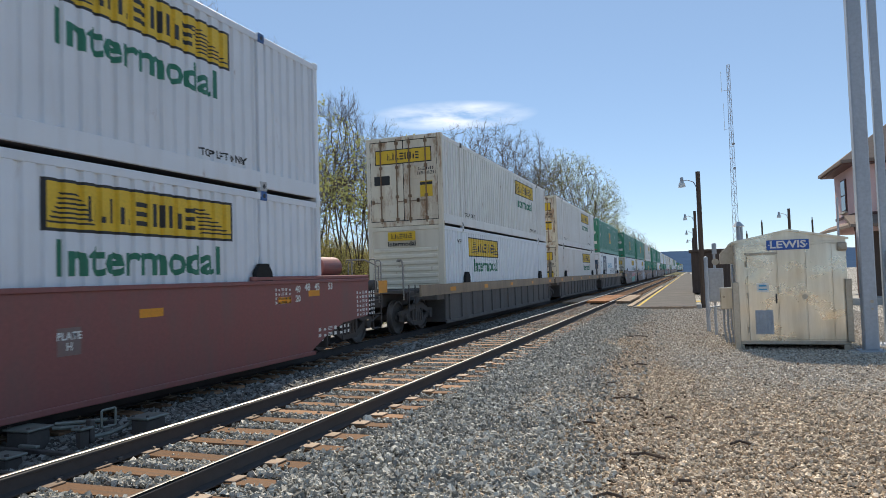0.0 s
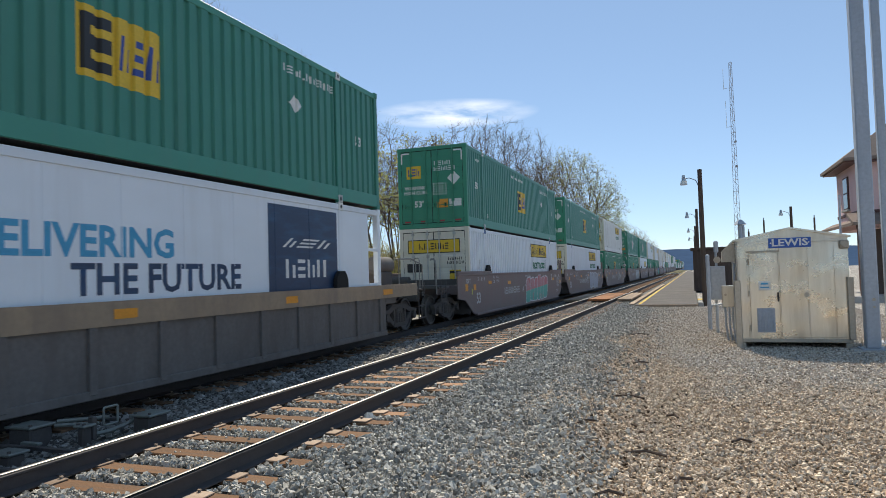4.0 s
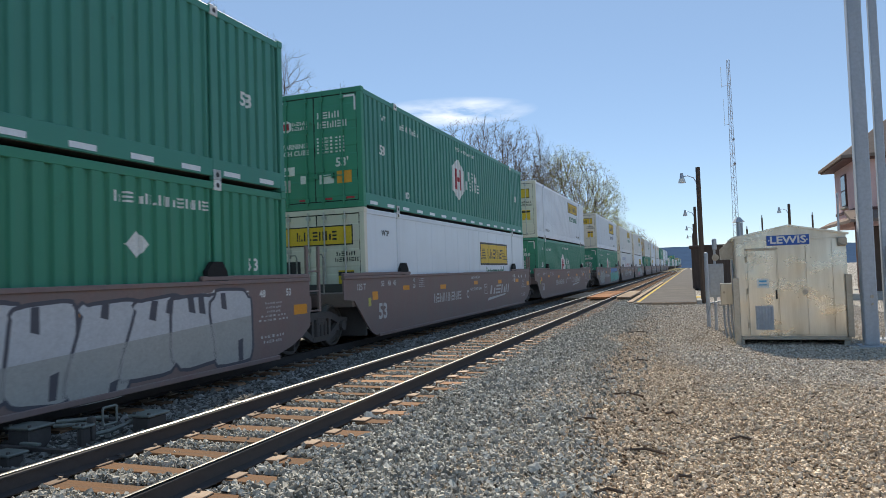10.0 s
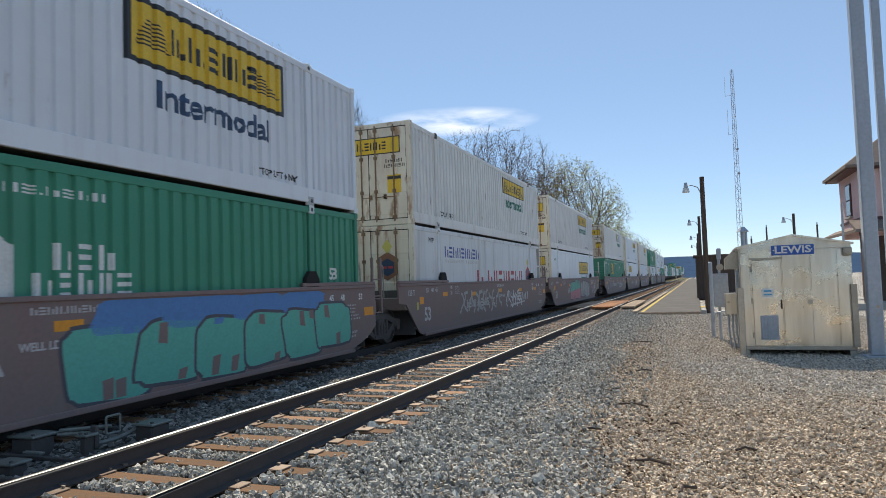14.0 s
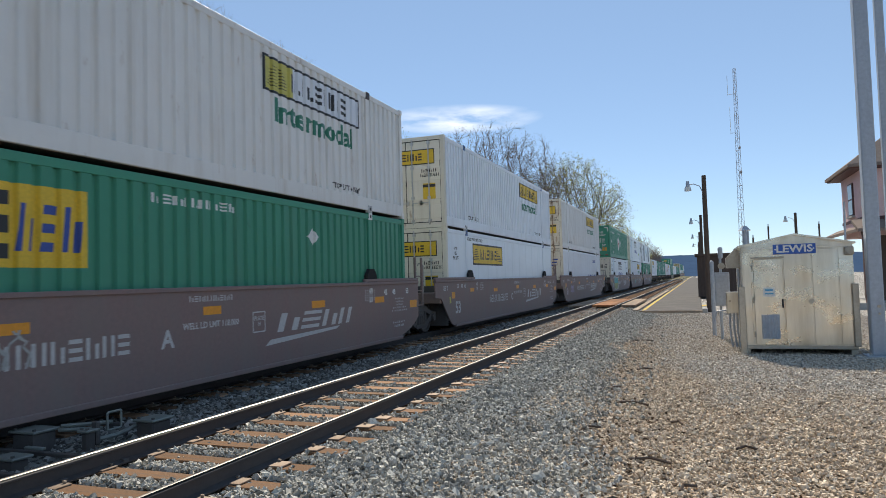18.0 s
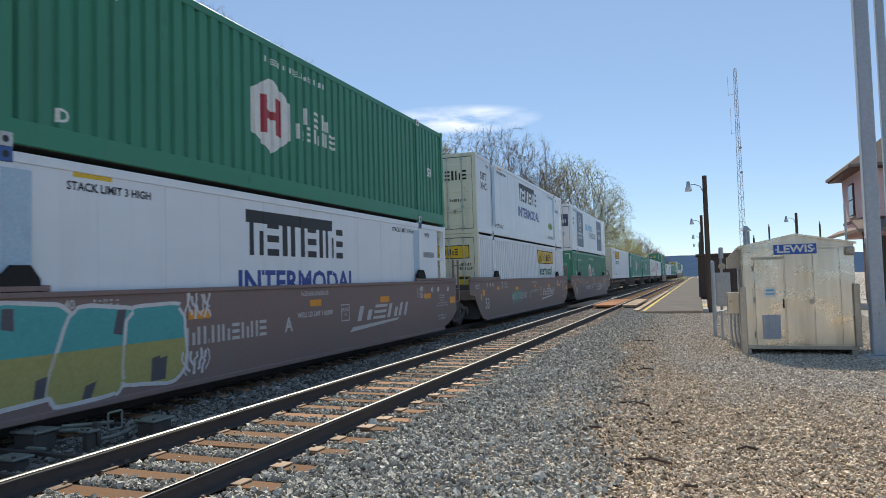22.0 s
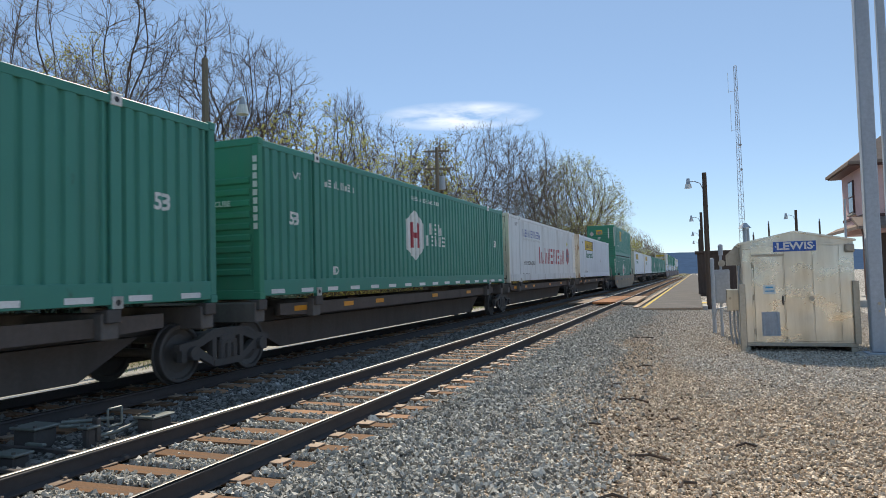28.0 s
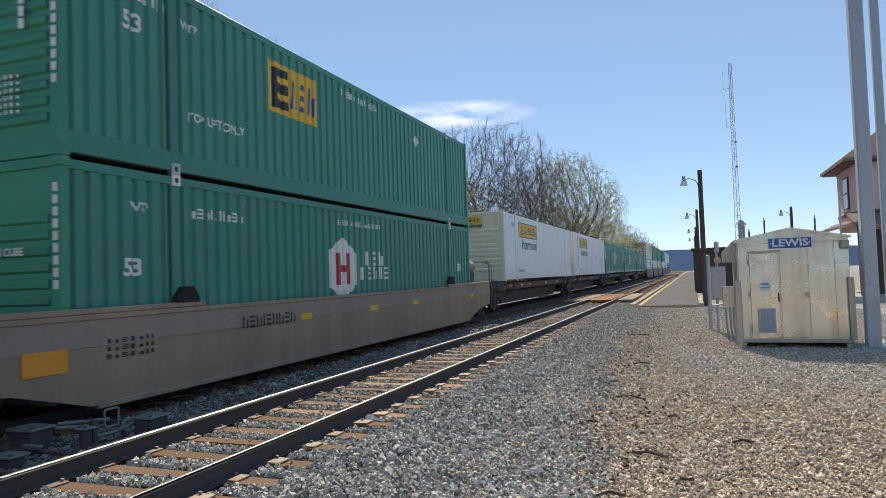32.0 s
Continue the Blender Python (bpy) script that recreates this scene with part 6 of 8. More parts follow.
    if not last:
        add_truck(car, 17.8)
        part("walkway", boxed(-0.5, 0.5, 17.0, 18.6, 1.15, 1.20, 0.01), M["grime"], car)
        if kind == "ttx":
            part("air_reservoir", rod(bmesh.new(), (0.7, 16.7, 1.52), (0.7, 17.6, 1.52), 0.2, 32), M["tank_rust"], car, "rust-orange air reservoir")
            part("reservoir_saddle", boxed(0.5, 0.9, 16.85, 17.45, 1.18, 1.36, 0.02), M["grime"], car)
        for s in (-1, 1):
            railing(car, 17.75, 1.18, s)
            for y in (16.86, 17.32):
                part("ladder_rail", boxed(s * 1.28 - 0.03, s * 1.28 + 0.03, y - 0.035, y + 0.035, 0.85, 2.2, 0.01), paint, car)
            for z in (0.88, 1.28, 1.68):
                part("rung", boxed(s * 1.28 - 0.015, s * 1.28 + 0.015, 16.86, 17.32, z - 0.015, z + 0.015), paint, car)
    else:
        add_truck(car, 17.8)
        end_platform(car, 17.3, 19.1, paint, 1)
    if first:
        add_truck(car, -1.65)
        end_platform(car, -1.2, -3.0, paint, -1)
    for i, (name, mat, draw, y, z) in enumerate(CAR_DECALS[kind]):
        x = 1.379 + (0.022 if kind == "ttx" else 0.013 if kind == "tan" else 0) + (0.004 if name in ("lettering",) and kind == "maroon" else 0)
        part(name, shape(("car decal", kind, i), lambda: mesh_of(on_side(draw(), y, z, x), name)), M[mat] if not (kind == "maroon" and name == "notice") else M["car_brown"], car)
    if last and kind == "bnsf":
        part("lettering", shape("clearance", lambda: mesh_of(on_side(text_bm("S-2094-16 REEFER CLEARANCE", 0.085), 15.2, 1.592, 1.3985), "lettering")), M["letter_grey"], car)
    for place in (("outer" if last else "inner"), *(("first",) if first else ())):
        for i, (name, mat, draw, y, z) in enumerate(END_MARKS[place] if kind == "bnsf" else ()):
            part(name, shape(("end mark", place, i), lambda: mesh_of(on_side(draw(), y, z, 1.379 + 0.0008 * i), name)), M[mat], car)
    if kind == "bnsf":
        letter = "A" if first else "B" if last else "C"
        part("lettering", shape(("unit letter", letter), lambda: mesh_of(on_side(text_bm(letter, 0.36), 7.45, 0.80, 1.379), "lettering")), M["letter_grey"], car)
    for paint_name, y, z, w, h, strokes, seed, thick in sprays:
        if thick < 0.08:
            part("graffiti", on_side(scrawl(w, h, strokes, seed, thick), y, z, 1.384), M["spray_" + paint_name], car, "sprayed graffiti strokes")
            continue
        paint_name, _, fade = paint_name.partition("/")
        rim, dot = SHADES[paint_name]
        part("graffiti", on_side(piece(w, h, strokes, seed, 0.055, False), y, z, 1.3795), M["spray_" + rim], car, "outline of a sprayed piece")
        part("graffiti", on_side(piece(w, h, strokes, seed, 0.0, False), y, z, 1.3801), M["spray_" + paint_name], car, "sprayed graffiti piece")
        if fade:
            part("graffiti", on_side(lower_tone(piece(w, h, strokes, seed, 0.0, False), seed), y, z, 1.3807), M["spray_" + fade], car, "faded lower half of a sprayed piece")
        part("graffiti", on_side(piece(w, h, strokes, seed, 0.0, True), y, z, 1.3815), paint if dot == "bare" else M["spray_" + dot], car, "gaps of a sprayed piece")
    return car


# distance of each unit's near container end along the train, upper load, lower load, car, first, last, graffiti
UNITS = [
    (-3.75, "jbh", "jbh", "maroon", False, True, ()),
    (19.89, "jbh_old", "jbh_nose", "ttx", True, False, ()),
    (39.36, "jbh_old", "jbh_old", "ttx", False, False, ()),
    (58.83, "emp", "frozen", "ttx", False, True, ()),
    (82.05, "emp", "jbh", "bnsf", True, False, (("pink/aqua", 10.4, 0.76, 4.6, 1.1, 6, 4, 0.16), ("grey", 8.6, 1.0, 1.3, 0.5, 8, 5, 0.02), ("grey", 16.0, 1.0, 1.2, 0.6, 6, 6, 0.03))),
    (101.44, "emp", "jbh", "bnsf", False, False, (("pale", 7.6, 0.9, 1.6, 0.7, 5, 7, 0.035), ("dusk", 11.3, 0.78, 4.2, 1.1, 4, 8, 0.09), ("pale", 14.2, 0.95, 1.2, 0.7, 5, 27, 0.02), ("grey", 3.4, 1.1, 1.4, 0.4, 7, 9, 0.02))),
    (120.83, "jbh_old", "emp_low", "bnsf", False, True, (("grey", 10.8, 0.9, 0.9, 0.9, 4, 10, 0.08),)),
    (143.95, "hub", "emp_low", "bnsf", True, False, (("silver/grey", 12.2, 0.76, 5.2, 1.2, 6, 11, 0.13),)),
    (163.42, "hub", "plate", "bnsf", False, False, ()),
    (182.70, "jbh", "hub_low", "bnsf", False, True, ()),
    (205.98, "jbh_tall", "hub_low", "bnsf", True, False, (("grey", 2.2, 0.75, 2.6, 1.0, 7, 12, 0.08), ("blue", 11.6, 1.22, 5.6, 0.42, 4, 14, 0.12), ("aqua", 11.9, 0.70, 6.9, 0.95, 6, 13, 0.12))),
    (225.40, "jbh_old", "crest", "bnsf", False, False, (("grey", 6.0, 0.85, 5.0, 0.8, 12, 15, 0.05), ("pale", 10.5, 0.8, 2.6, 0.7, 7, 16, 0.04))),
    (244.40, "jbh_old", "plate", "bnsf", False, True, (("aqua/pink", 7.0, 0.8, 3.6, 1.1, 4, 17, 0.10), ("grey", 11.0, 0.8, 3.6, 1.0, 5, 18, 0.10), ("pale", 15.2, 0.85, 2.2, 0.8, 9, 30, 0.02))),
    (267.73, "jbh_faded", "emp_nose_low", "bnsf", True, False, (("lilac", 2.9, 0.85, 1.8, 0.6, 9, 19, 0.03), ("grey", 4.8, 0.95, 1.0, 0.5, 7, 20, 0.02))),
    (287.10, "jbh", "plate_near", "bnsf", False, False, ()),
    (306.57, "jbh_old", "swift", "bnsf", False, True, (("lilac", 2.4, 0.8, 1.2, 0.5, 7, 21, 0.04),)),
    (330.02, "hub_low", "prime", "bnsf", True, False, (("sea/lime", 3.15, 0.80, 3.0, 1.15, 3, 22, 0.14), ("pale", 5.0, 1.28, 0.6, 0.4, 7, 28, 0.02), ("pale", 4.95, 0.45, 0.6, 0.4, 7, 29, 0.02))),
    (349.48, "prime", "jbh", "bnsf", False, False, (("aqua", 5.0, 0.8, 1.6, 0.6, 9, 24, 0.03),)),
    (368.93, "frozen", "hub_low", "bnsf", False, True, (("lilac", 3.6, 0.85, 1.3, 0.8, 9, 25, 0.03), ("pale", 14.2, 0.85, 1.4, 0.5, 8, 26, 0.02))),
    (389.60, "jbh_nose", "", "spine", True, False, ()),
    (408.72, "hub_nose", "", "spine", False, False, ()),
    (426.02, "hub_nose", "", "spine", False, False, ()),
    (443.05, "crest", "", "spine", False, False, ()),
    (460.95, "jbh_stained", "", "spine", False, True, ()),
    (482.20, "emp_nose", "hub_nose", "tan", True, True, ()),
    (503.02, "plate_nose", "", "spine", True, False, ()),
    (520.3, "plate_nose", "", "spine", False, False, ()),
    (537.6, "hub_nose", "", "spine", False, False, ()),
    (554.9, "hub_nose", "", "spine", False, False, ()),
    (572.2, "hub_nose", "", "spine", False, True, ()),
    (594.0, "jbh_old", "jbh", "bnsf", True, False, ()),
    (613.5, "emp", "prime", "bnsf", False, False, ()),
    (633.0, "hub", "jbh", "bnsf", False, True, ()),
    (656.1, "hub", "plate", "bnsf", True, False, ()),
    (675.6, "jbh", "jbh", "bnsf", False, False, ()),
    (695.1, "jbh", "emp", "bnsf", False, True, ()),
]
TRAIN = []  # thing, distance along the train, height over the rail
for along, upper, lower, kind, first, last, sprays in UNITS:
    TRAIN.append((car_unit(kind, first, last, sprays), along, 0.0))
    if not lower:
        TRAIN.append((load(upper), along, 1.247))
    else:
        TRAIN.append((load(lower), along, 0.30))
        TRAIN.append((load(upper), along, 3.20))

# ---- platform, crossing and signal hut ----
M.update({
    "asphalt": surface("worn_platform_asphalt", (0.115, 0.108, 0.10), (0.17, 0.155, 0.14), 0.9, 0, 40, 0.6, 0.5, None, 0.4, 80),
    "line": surface("worn_yellow_line", (0.62, 0.42, 0.06), (0.25, 0.2, 0.13), 0.7, 0, 20, 3, 0.45, None, 0.1),
    "kerb": surface("pale_timber_kerb", (0.38, 0.29, 0.21), (0.22, 0.17, 0.13), 0.85, 0, 10, 1.5, 0.5, (5, 0.5, 5), 0.3, 30, 0.2),
    "panel": surface("rusty_crossing_timber", (0.34, 0.16, 0.075), (0.20, 0.12, 0.08), 0.85, 0, 9, 1.2, 0.5, (5, 0.5, 5), 0.4, 30, 0.25),
    "concrete": surface("weathered_concrete", (0.42, 0.41, 0.38), (0.27, 0.25, 0.22), 0.85, 0, 25, 1.5, 0.5, None, 0.25, 50),
    "hut": None,
    "hut_dark": surface("dull_aluminium_trim", (0.46, 0.42, 0.35), (0.32, 0.27, 0.21), 0.45, 0.7, 15, 2, 0.5, None, 0.05),
    "galv": surface("galvanised_steel", (0.40, 0.44, 0.49), (0.30, 0.33, 0.37), 0.5, 0.2, 14, 1.2, 0.5, (3, 3, 0.4), 0.05),
    "pole_wood": surface("dark_creosoted_pole", (0.10, 0.075, 0.06), (0.16, 0.12, 0.095), 0.85, 0, 12, 1.5, 0.5, (6, 6, 0.3), 0.3, 30),
    "sign_blue": plain("blue_sign_enamel", (0.02, 0.10, 0.42), 0.35),
    "lamp_glass": plain("frosted_lamp_glass", (0.72, 0.72, 0.68), 0.25),
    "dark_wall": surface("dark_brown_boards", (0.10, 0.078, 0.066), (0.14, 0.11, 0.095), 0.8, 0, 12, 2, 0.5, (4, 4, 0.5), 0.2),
    "pink": surface("faded_pink_stucco", (0.74, 0.52, 0.50), (0.62, 0.43, 0.41), 0.85, 0, 30, 1.0, 0.5, None, 0.2, 60),
    "roof": surface("grey_brown_shingles", (0.24, 0.19, 0.16), (0.16, 0.13, 0.11), 0.85, 0, 20, 2, 0.5, (1, 1, 4), 0.3, 30),
    "trim": surface("dark_maroon_trim", (0.10, 0.04, 0.035), (0.16, 0.09, 0.07), 0.6, 0, 20, 2, 0.3, None, 0.05),
    "window_glass": None,
    "tower_steel": surface("weathered_tower_steel", (0.38, 0.36, 0.36), (0.45, 0.22, 0.18), 0.6, 0.3, 10, 0.25, 0.35, (1, 1, 0.6), 0.0),
    "bark": surface("grey_brown_bark", (0.115, 0.09, 0.072), (0.075, 0.06, 0.05), 0.9, 0, 9, 2, 0.5, (4, 4, 0.6), 0.4, 25, 0.25),
    "twig": surface("brown_twigs", (0.15, 0.115, 0.09), (0.11, 0.085, 0.068), 0.9, 0, 9, 1, 0.5, None, 0.0, 25, 0.3),
})


def bare_sheet(name, base, stain):
    """Bare aluminium sheet: dull sheen, gently buckled panels, water stains and drawn-out wipe marks."""
    m, n, l, p = node_mat(name)
    wash = noise_tex(n, l, 1.0, 6, 0.65, (3.2, 3.2, 0.35))
    k = ramp(n, [(0.40, (0.0,)), (0.68, (0.75,))])
    l.new(wash.outputs["Fac"], k.inputs[0])
    l.new(blend(n, l, k.outputs[0], base, stain), p.inputs["Base Color"])
    rr = n.new("ShaderNodeMapRange")
    rr.inputs["From Min"].default_value, rr.inputs["From Max"].default_value, rr.inputs["To Min"].default_value, rr.inputs["To Max"].default_value = 0.3, 0.7, 0.20, 0.42
    l.new(noise_tex(n, l, 1.3, 5, 0.6, (1, 1, 1.6)).outputs["Fac"], rr.inputs["Value"])
    l.new(rr.outputs[0], p.inputs["Roughness"])
    p.inputs["Metallic"].default_value = 0.95
    t = noise_tex(n, l, 1.2, 2, 0.5, (1, 1, 0.6))
    b = n.new("ShaderNodeBump")
    b.inputs["Strength"].default_value, b.inputs["Distance"].default_value = 0.8, 0.05
    l.new(t.outputs["Fac"], b.inputs["Height"]), l.new(b.outputs[0], p.inputs["Normal"])
    return m


M["hut"] = bare_sheet("dull_aluminium_panel", (0.66, 0.615, 0.53), (0.45, 0.40, 0.315))
m, n, l, p = node_mat("dark_window_glass")
p.inputs["Base Color"].default_value, p.inputs["Roughness"].default_value = (0.02, 0.022, 0.025, 1), 0.06
M["window_glass"] = m


def build_platform():
    pf = tagged(empty("platform"), "low worn asphalt station platform with a yellow edge line", "platform", kind="structure")
    part("surface", boxed(-2.62, 0.16, 33.2, 260, -0.1, 0.13, 0.01), M["asphalt"], pf)
    part("edge_line", boxed(-2.52, -2.38, 33.6, 255, 0.12, 0.134), M["line"], pf)
    k = mesh_of(boxed(-0.13, 0.13, -1.22, 1.22, -0.1, 0.10, 0.012), "edge_timber")
    for i in range(16):
        part("edge_timber", k, M["kerb"], pf, at=pose(-2.86 + 0.012 * math.sin(i * 3), 35.3 + i * 2.46, 0.04))
    for i, (y, z) in enumerate(((33.9, 0.0), (35.8, 0.01), (37.9, 0.0))):
        part("kerb_block", boxed(0.17, 0.40, y - 0.85, y + 0.85, -0.1, 0.21 + z, 0.025), M["concrete"], pf)
    part("kerb_paint", boxed(0.166, 0.404, 35.2, 36.6, 0.2, 0.226), M["line"], pf)
    part("end_board", boxed(-2.6, 0.2, 33.08, 33.2, -0.1, 0.12, 0.01), M["kerb"], pf)


def build_crossing():
    c = tagged(empty("crossing_panels"), "rusty brown timber pedestrian crossing laid between the rails", "crossing", kind="structure")
    plank = mesh_of(boxed(-0.118, 0.118, 0, 4.4, 0, 0.1, 0.012), "plank")
    for row in range(2):
        for i in range(5):
            part("plank", plank, M["panel"], c, at=pose(NEAR_X - 0.5 + i * 0.25, 36.9 + row * 4.45, RAIL - 0.105))
        for i in range(3):
            part("plank", plank, M["kerb"], c, at=pose(NEAR_X + 1.02 + i * 0.25, 36.9 + row * 4.45, RAIL - 0.115))
        for i in range(4):
            part("plank", plank, M["kerb"], c, at=pose(NEAR_X - 1.80 + i * 0.25, 36.9 + row * 4.45, RAIL - 0.12))


build_platform()
build_crossing()


def build_hut():
    hut = tagged(empty("signal_hut", pose(2.02, 17.65, 0, 0, 0, -0.6)), "beige aluminium railway signal hut on skids with a blue name sign", "hut")
    w, d = 1.09, 1.22
    body = bmesh.new()
    prism(body, [(-w, 0.2), (w, 0.2), (w, 2.38), (0, 2.60), (-w, 2.38)], "y", -d, d)
    part("body", body, M["hut"], hut)
    for s in (-1, 1):
        bm = bmesh.new()
        prism(bm, [(s * (w + 0.05), 2.36), (s * (w + 0.05), 2.40), (0, 2.63), (0, 2.59)], "y", -d - 0.06, d + 0.06)
        part("roof_sheet", bm, M["hut"], hut)
        part("skid", boxed(s * 1.02 - 0.06, s * 1.02 + 0.06, -d - 0.02, d, 0.0, 0.13, 0.01), M["hut_dark"], hut)
    part("base_rail", boxed(-w - 0.015, w + 0.015, -d - 0.02, d + 0.02, 0.13, 0.21, 0.008), M["hut_dark"], hut)
    part("fascia", boxed(-w, w, -d - 0.012, -d, 2.30, 2.345, 0.004), M["hut"], hut)
    door = part("door", boxed(-0.845, -0.255, -d - 0.022, -d, 0.22, 2.09, 0.008), M["hut"], hut, "plain aluminium door with a louvre")
    part("door_header", boxed(-0.88, -0.22, -d - 0.03, -d, 2.10, 2.14, 0.006), M["hut_dark"], hut)
    louvre = part("louvre", boxed(-0.72, -0.36, -d - 0.028, -d - 0.02, 0.35, 0.88, 0.004), M["galv"], door, "pressed louvre vent")
    for i in range(6):
        part("louvre_fin", boxed(-0.70 + i * 0.058, -0.672 + i * 0.058, -d - 0.042, -d - 0.026, 0.38, 0.85, 0.004), M["galv"], louvre)
    for z in (0.45, 1.2, 1.9):
        part("hinge", rod(bmesh.new(), (-0.86, -d - 0.03, z - 0.06), (-0.86, -d - 0.03, z + 0.06), 0.016, 8), M["hut_dark"], door)
    bm = boxed(-0.30, -0.27, -d - 0.055, -d - 0.02, 1.02, 1.22, 0.008)
    part("door_handle", bm, M["black"], door)
    part("notice", boxed(-0.665, -0.425, -d - 0.027, -d - 0.021, 1.27, 1.47), M["letter_white"], door, "white notice with blue print")
    part("notice_print", boxed(-0.62, -0.47, -d - 0.030, -d - 0.026, 1.395, 1.43), M["sky_blue"], door)
    part("notice_print", boxed(-0.63, -0.46, -d - 0.030, -d - 0.026, 1.32, 1.345), M["sky_blue"], door)
    part("panel", boxed(-0.235, 0.30, -d - 0.012, -d, 0.24, 2.26, 0.005), M["hut"], hut)
    part("panel", boxed(0.315, 0.80, -d - 0.012, -d, 0.24, 2.28, 0.005), M["hut"], hut)
    part("panel", boxed(-1.07, -0.885, -d - 0.012, -d, 0.24, 2.26, 0.005), M["hut"], hut)
    part("panel", boxed(0.815, 1.07, -d - 0.010, -d, 0.24, 2.28, 0.005), M["hut"], hut)
    bm = rod(bmesh.new(), (0.27, -d - 0.05, 1.16), (0.27, -d - 0.005, 1.16), 0.055, 14)
    part("lock", bm, M["hut_dark"], hut, "round keyed lock")
    sign = part("name_sign", boxed(-0.43, 0.40, -d - 0.038, -d - 0.014, 2.185, 2.40, 0.006), M["sign_blue"], hut, "blue enamel sign with white letters")
    bm = text_bm("LEWIS", 0.215, 1.22)
    part("lettering", flat_on_end(bm, -0.015, 2.292, -d - 0.041), M["letter_white"], sign)
    for x in (-0.385, 0.355):
        part("sign_dot", rod(bmesh.new(), (x, -d - 0.042, 2.292), (x, -d - 0.037, 2.292), 0.016, 10), M["letter_white"], sign)
    part("side_duct", boxed(w - 0.06, w + 0.06, -d - 0.10, -d - 0.015, 0.2, 1.52, 0.01), M["hut_dark"], hut)
    part("side_duct", boxed(-w - 0.07, -w + 0.06, -d - 0.10, -d - 0.02, 0.0, 1.50, 0.01), M["hut_dark"], hut)
    part("corner_strip", boxed(-w - 0.006, -w + 0.03, -d - 0.018, -d + 0.02, 0.21, 2.36, 0.004), M["hut_dark"], hut)
    hood = bmesh.new()
    prism(hood, [(-w - 0.28, 1.92), (-w, 1.92), (-w, 2.32), (-w - 0.12, 2.32), (-w - 0.28, 2.16)], "y", -0.75, -0.2)
    part("vent_hood", hood, M["hut_dark"], hut)
    part("conduit", pipe([(-w - 0.04, -0.9, 0.1), (-w - 0.04, -0.9, 1.9)], 0.022), M["galv"], hut)
    part("conduit", pipe([(-w - 0.04, -1.0, 0.1), (-w - 0.04, -1.0, 1.2)], 0.022), M["galv"], hut)
    part("vent_pipe", rod(bmesh.new(), (-0.9, 0.3, 2.3), (-0.9, 0.3, 2.86), 0.045, 10), M["galv"], hut)
    cap = bmesh.new()
    rod(cap, (-0.9, 0.3, 2.82), (-0.9, 0.3, 2.94), 0.15, 14, 0.05)
    part("vent_cap", cap, M["galv"], hut)
    part("vent_pipe", rod(bmesh.new(), (-0.82, 0.5, 2.3), (-0.82, 0.5, 2.82), 0.03, 8), M["galv"], hut)
    part("whip_mast", rod(bmesh.new(), (1.05, -0.7, 2.1), (1.07, -0.7, 3.3), 0.022, 8), M["galv"], hut)
    part("junction_box", boxed(0.92, 1.10, -d - 0.09, -d - 0.012, 2.12, 2.30, 0.02), M["hut_dark"], hut)
    bm = pipe([(1.0, -d - 0.05, 2.3), (0.93, -d - 0.10, 2.22), (1.0, -d - 0.10, 2.14), (1.1, -d - 0.06, 2.16)], 0.018, 6)
    part("cable_loop", bm, M["hut_dark"], hut)


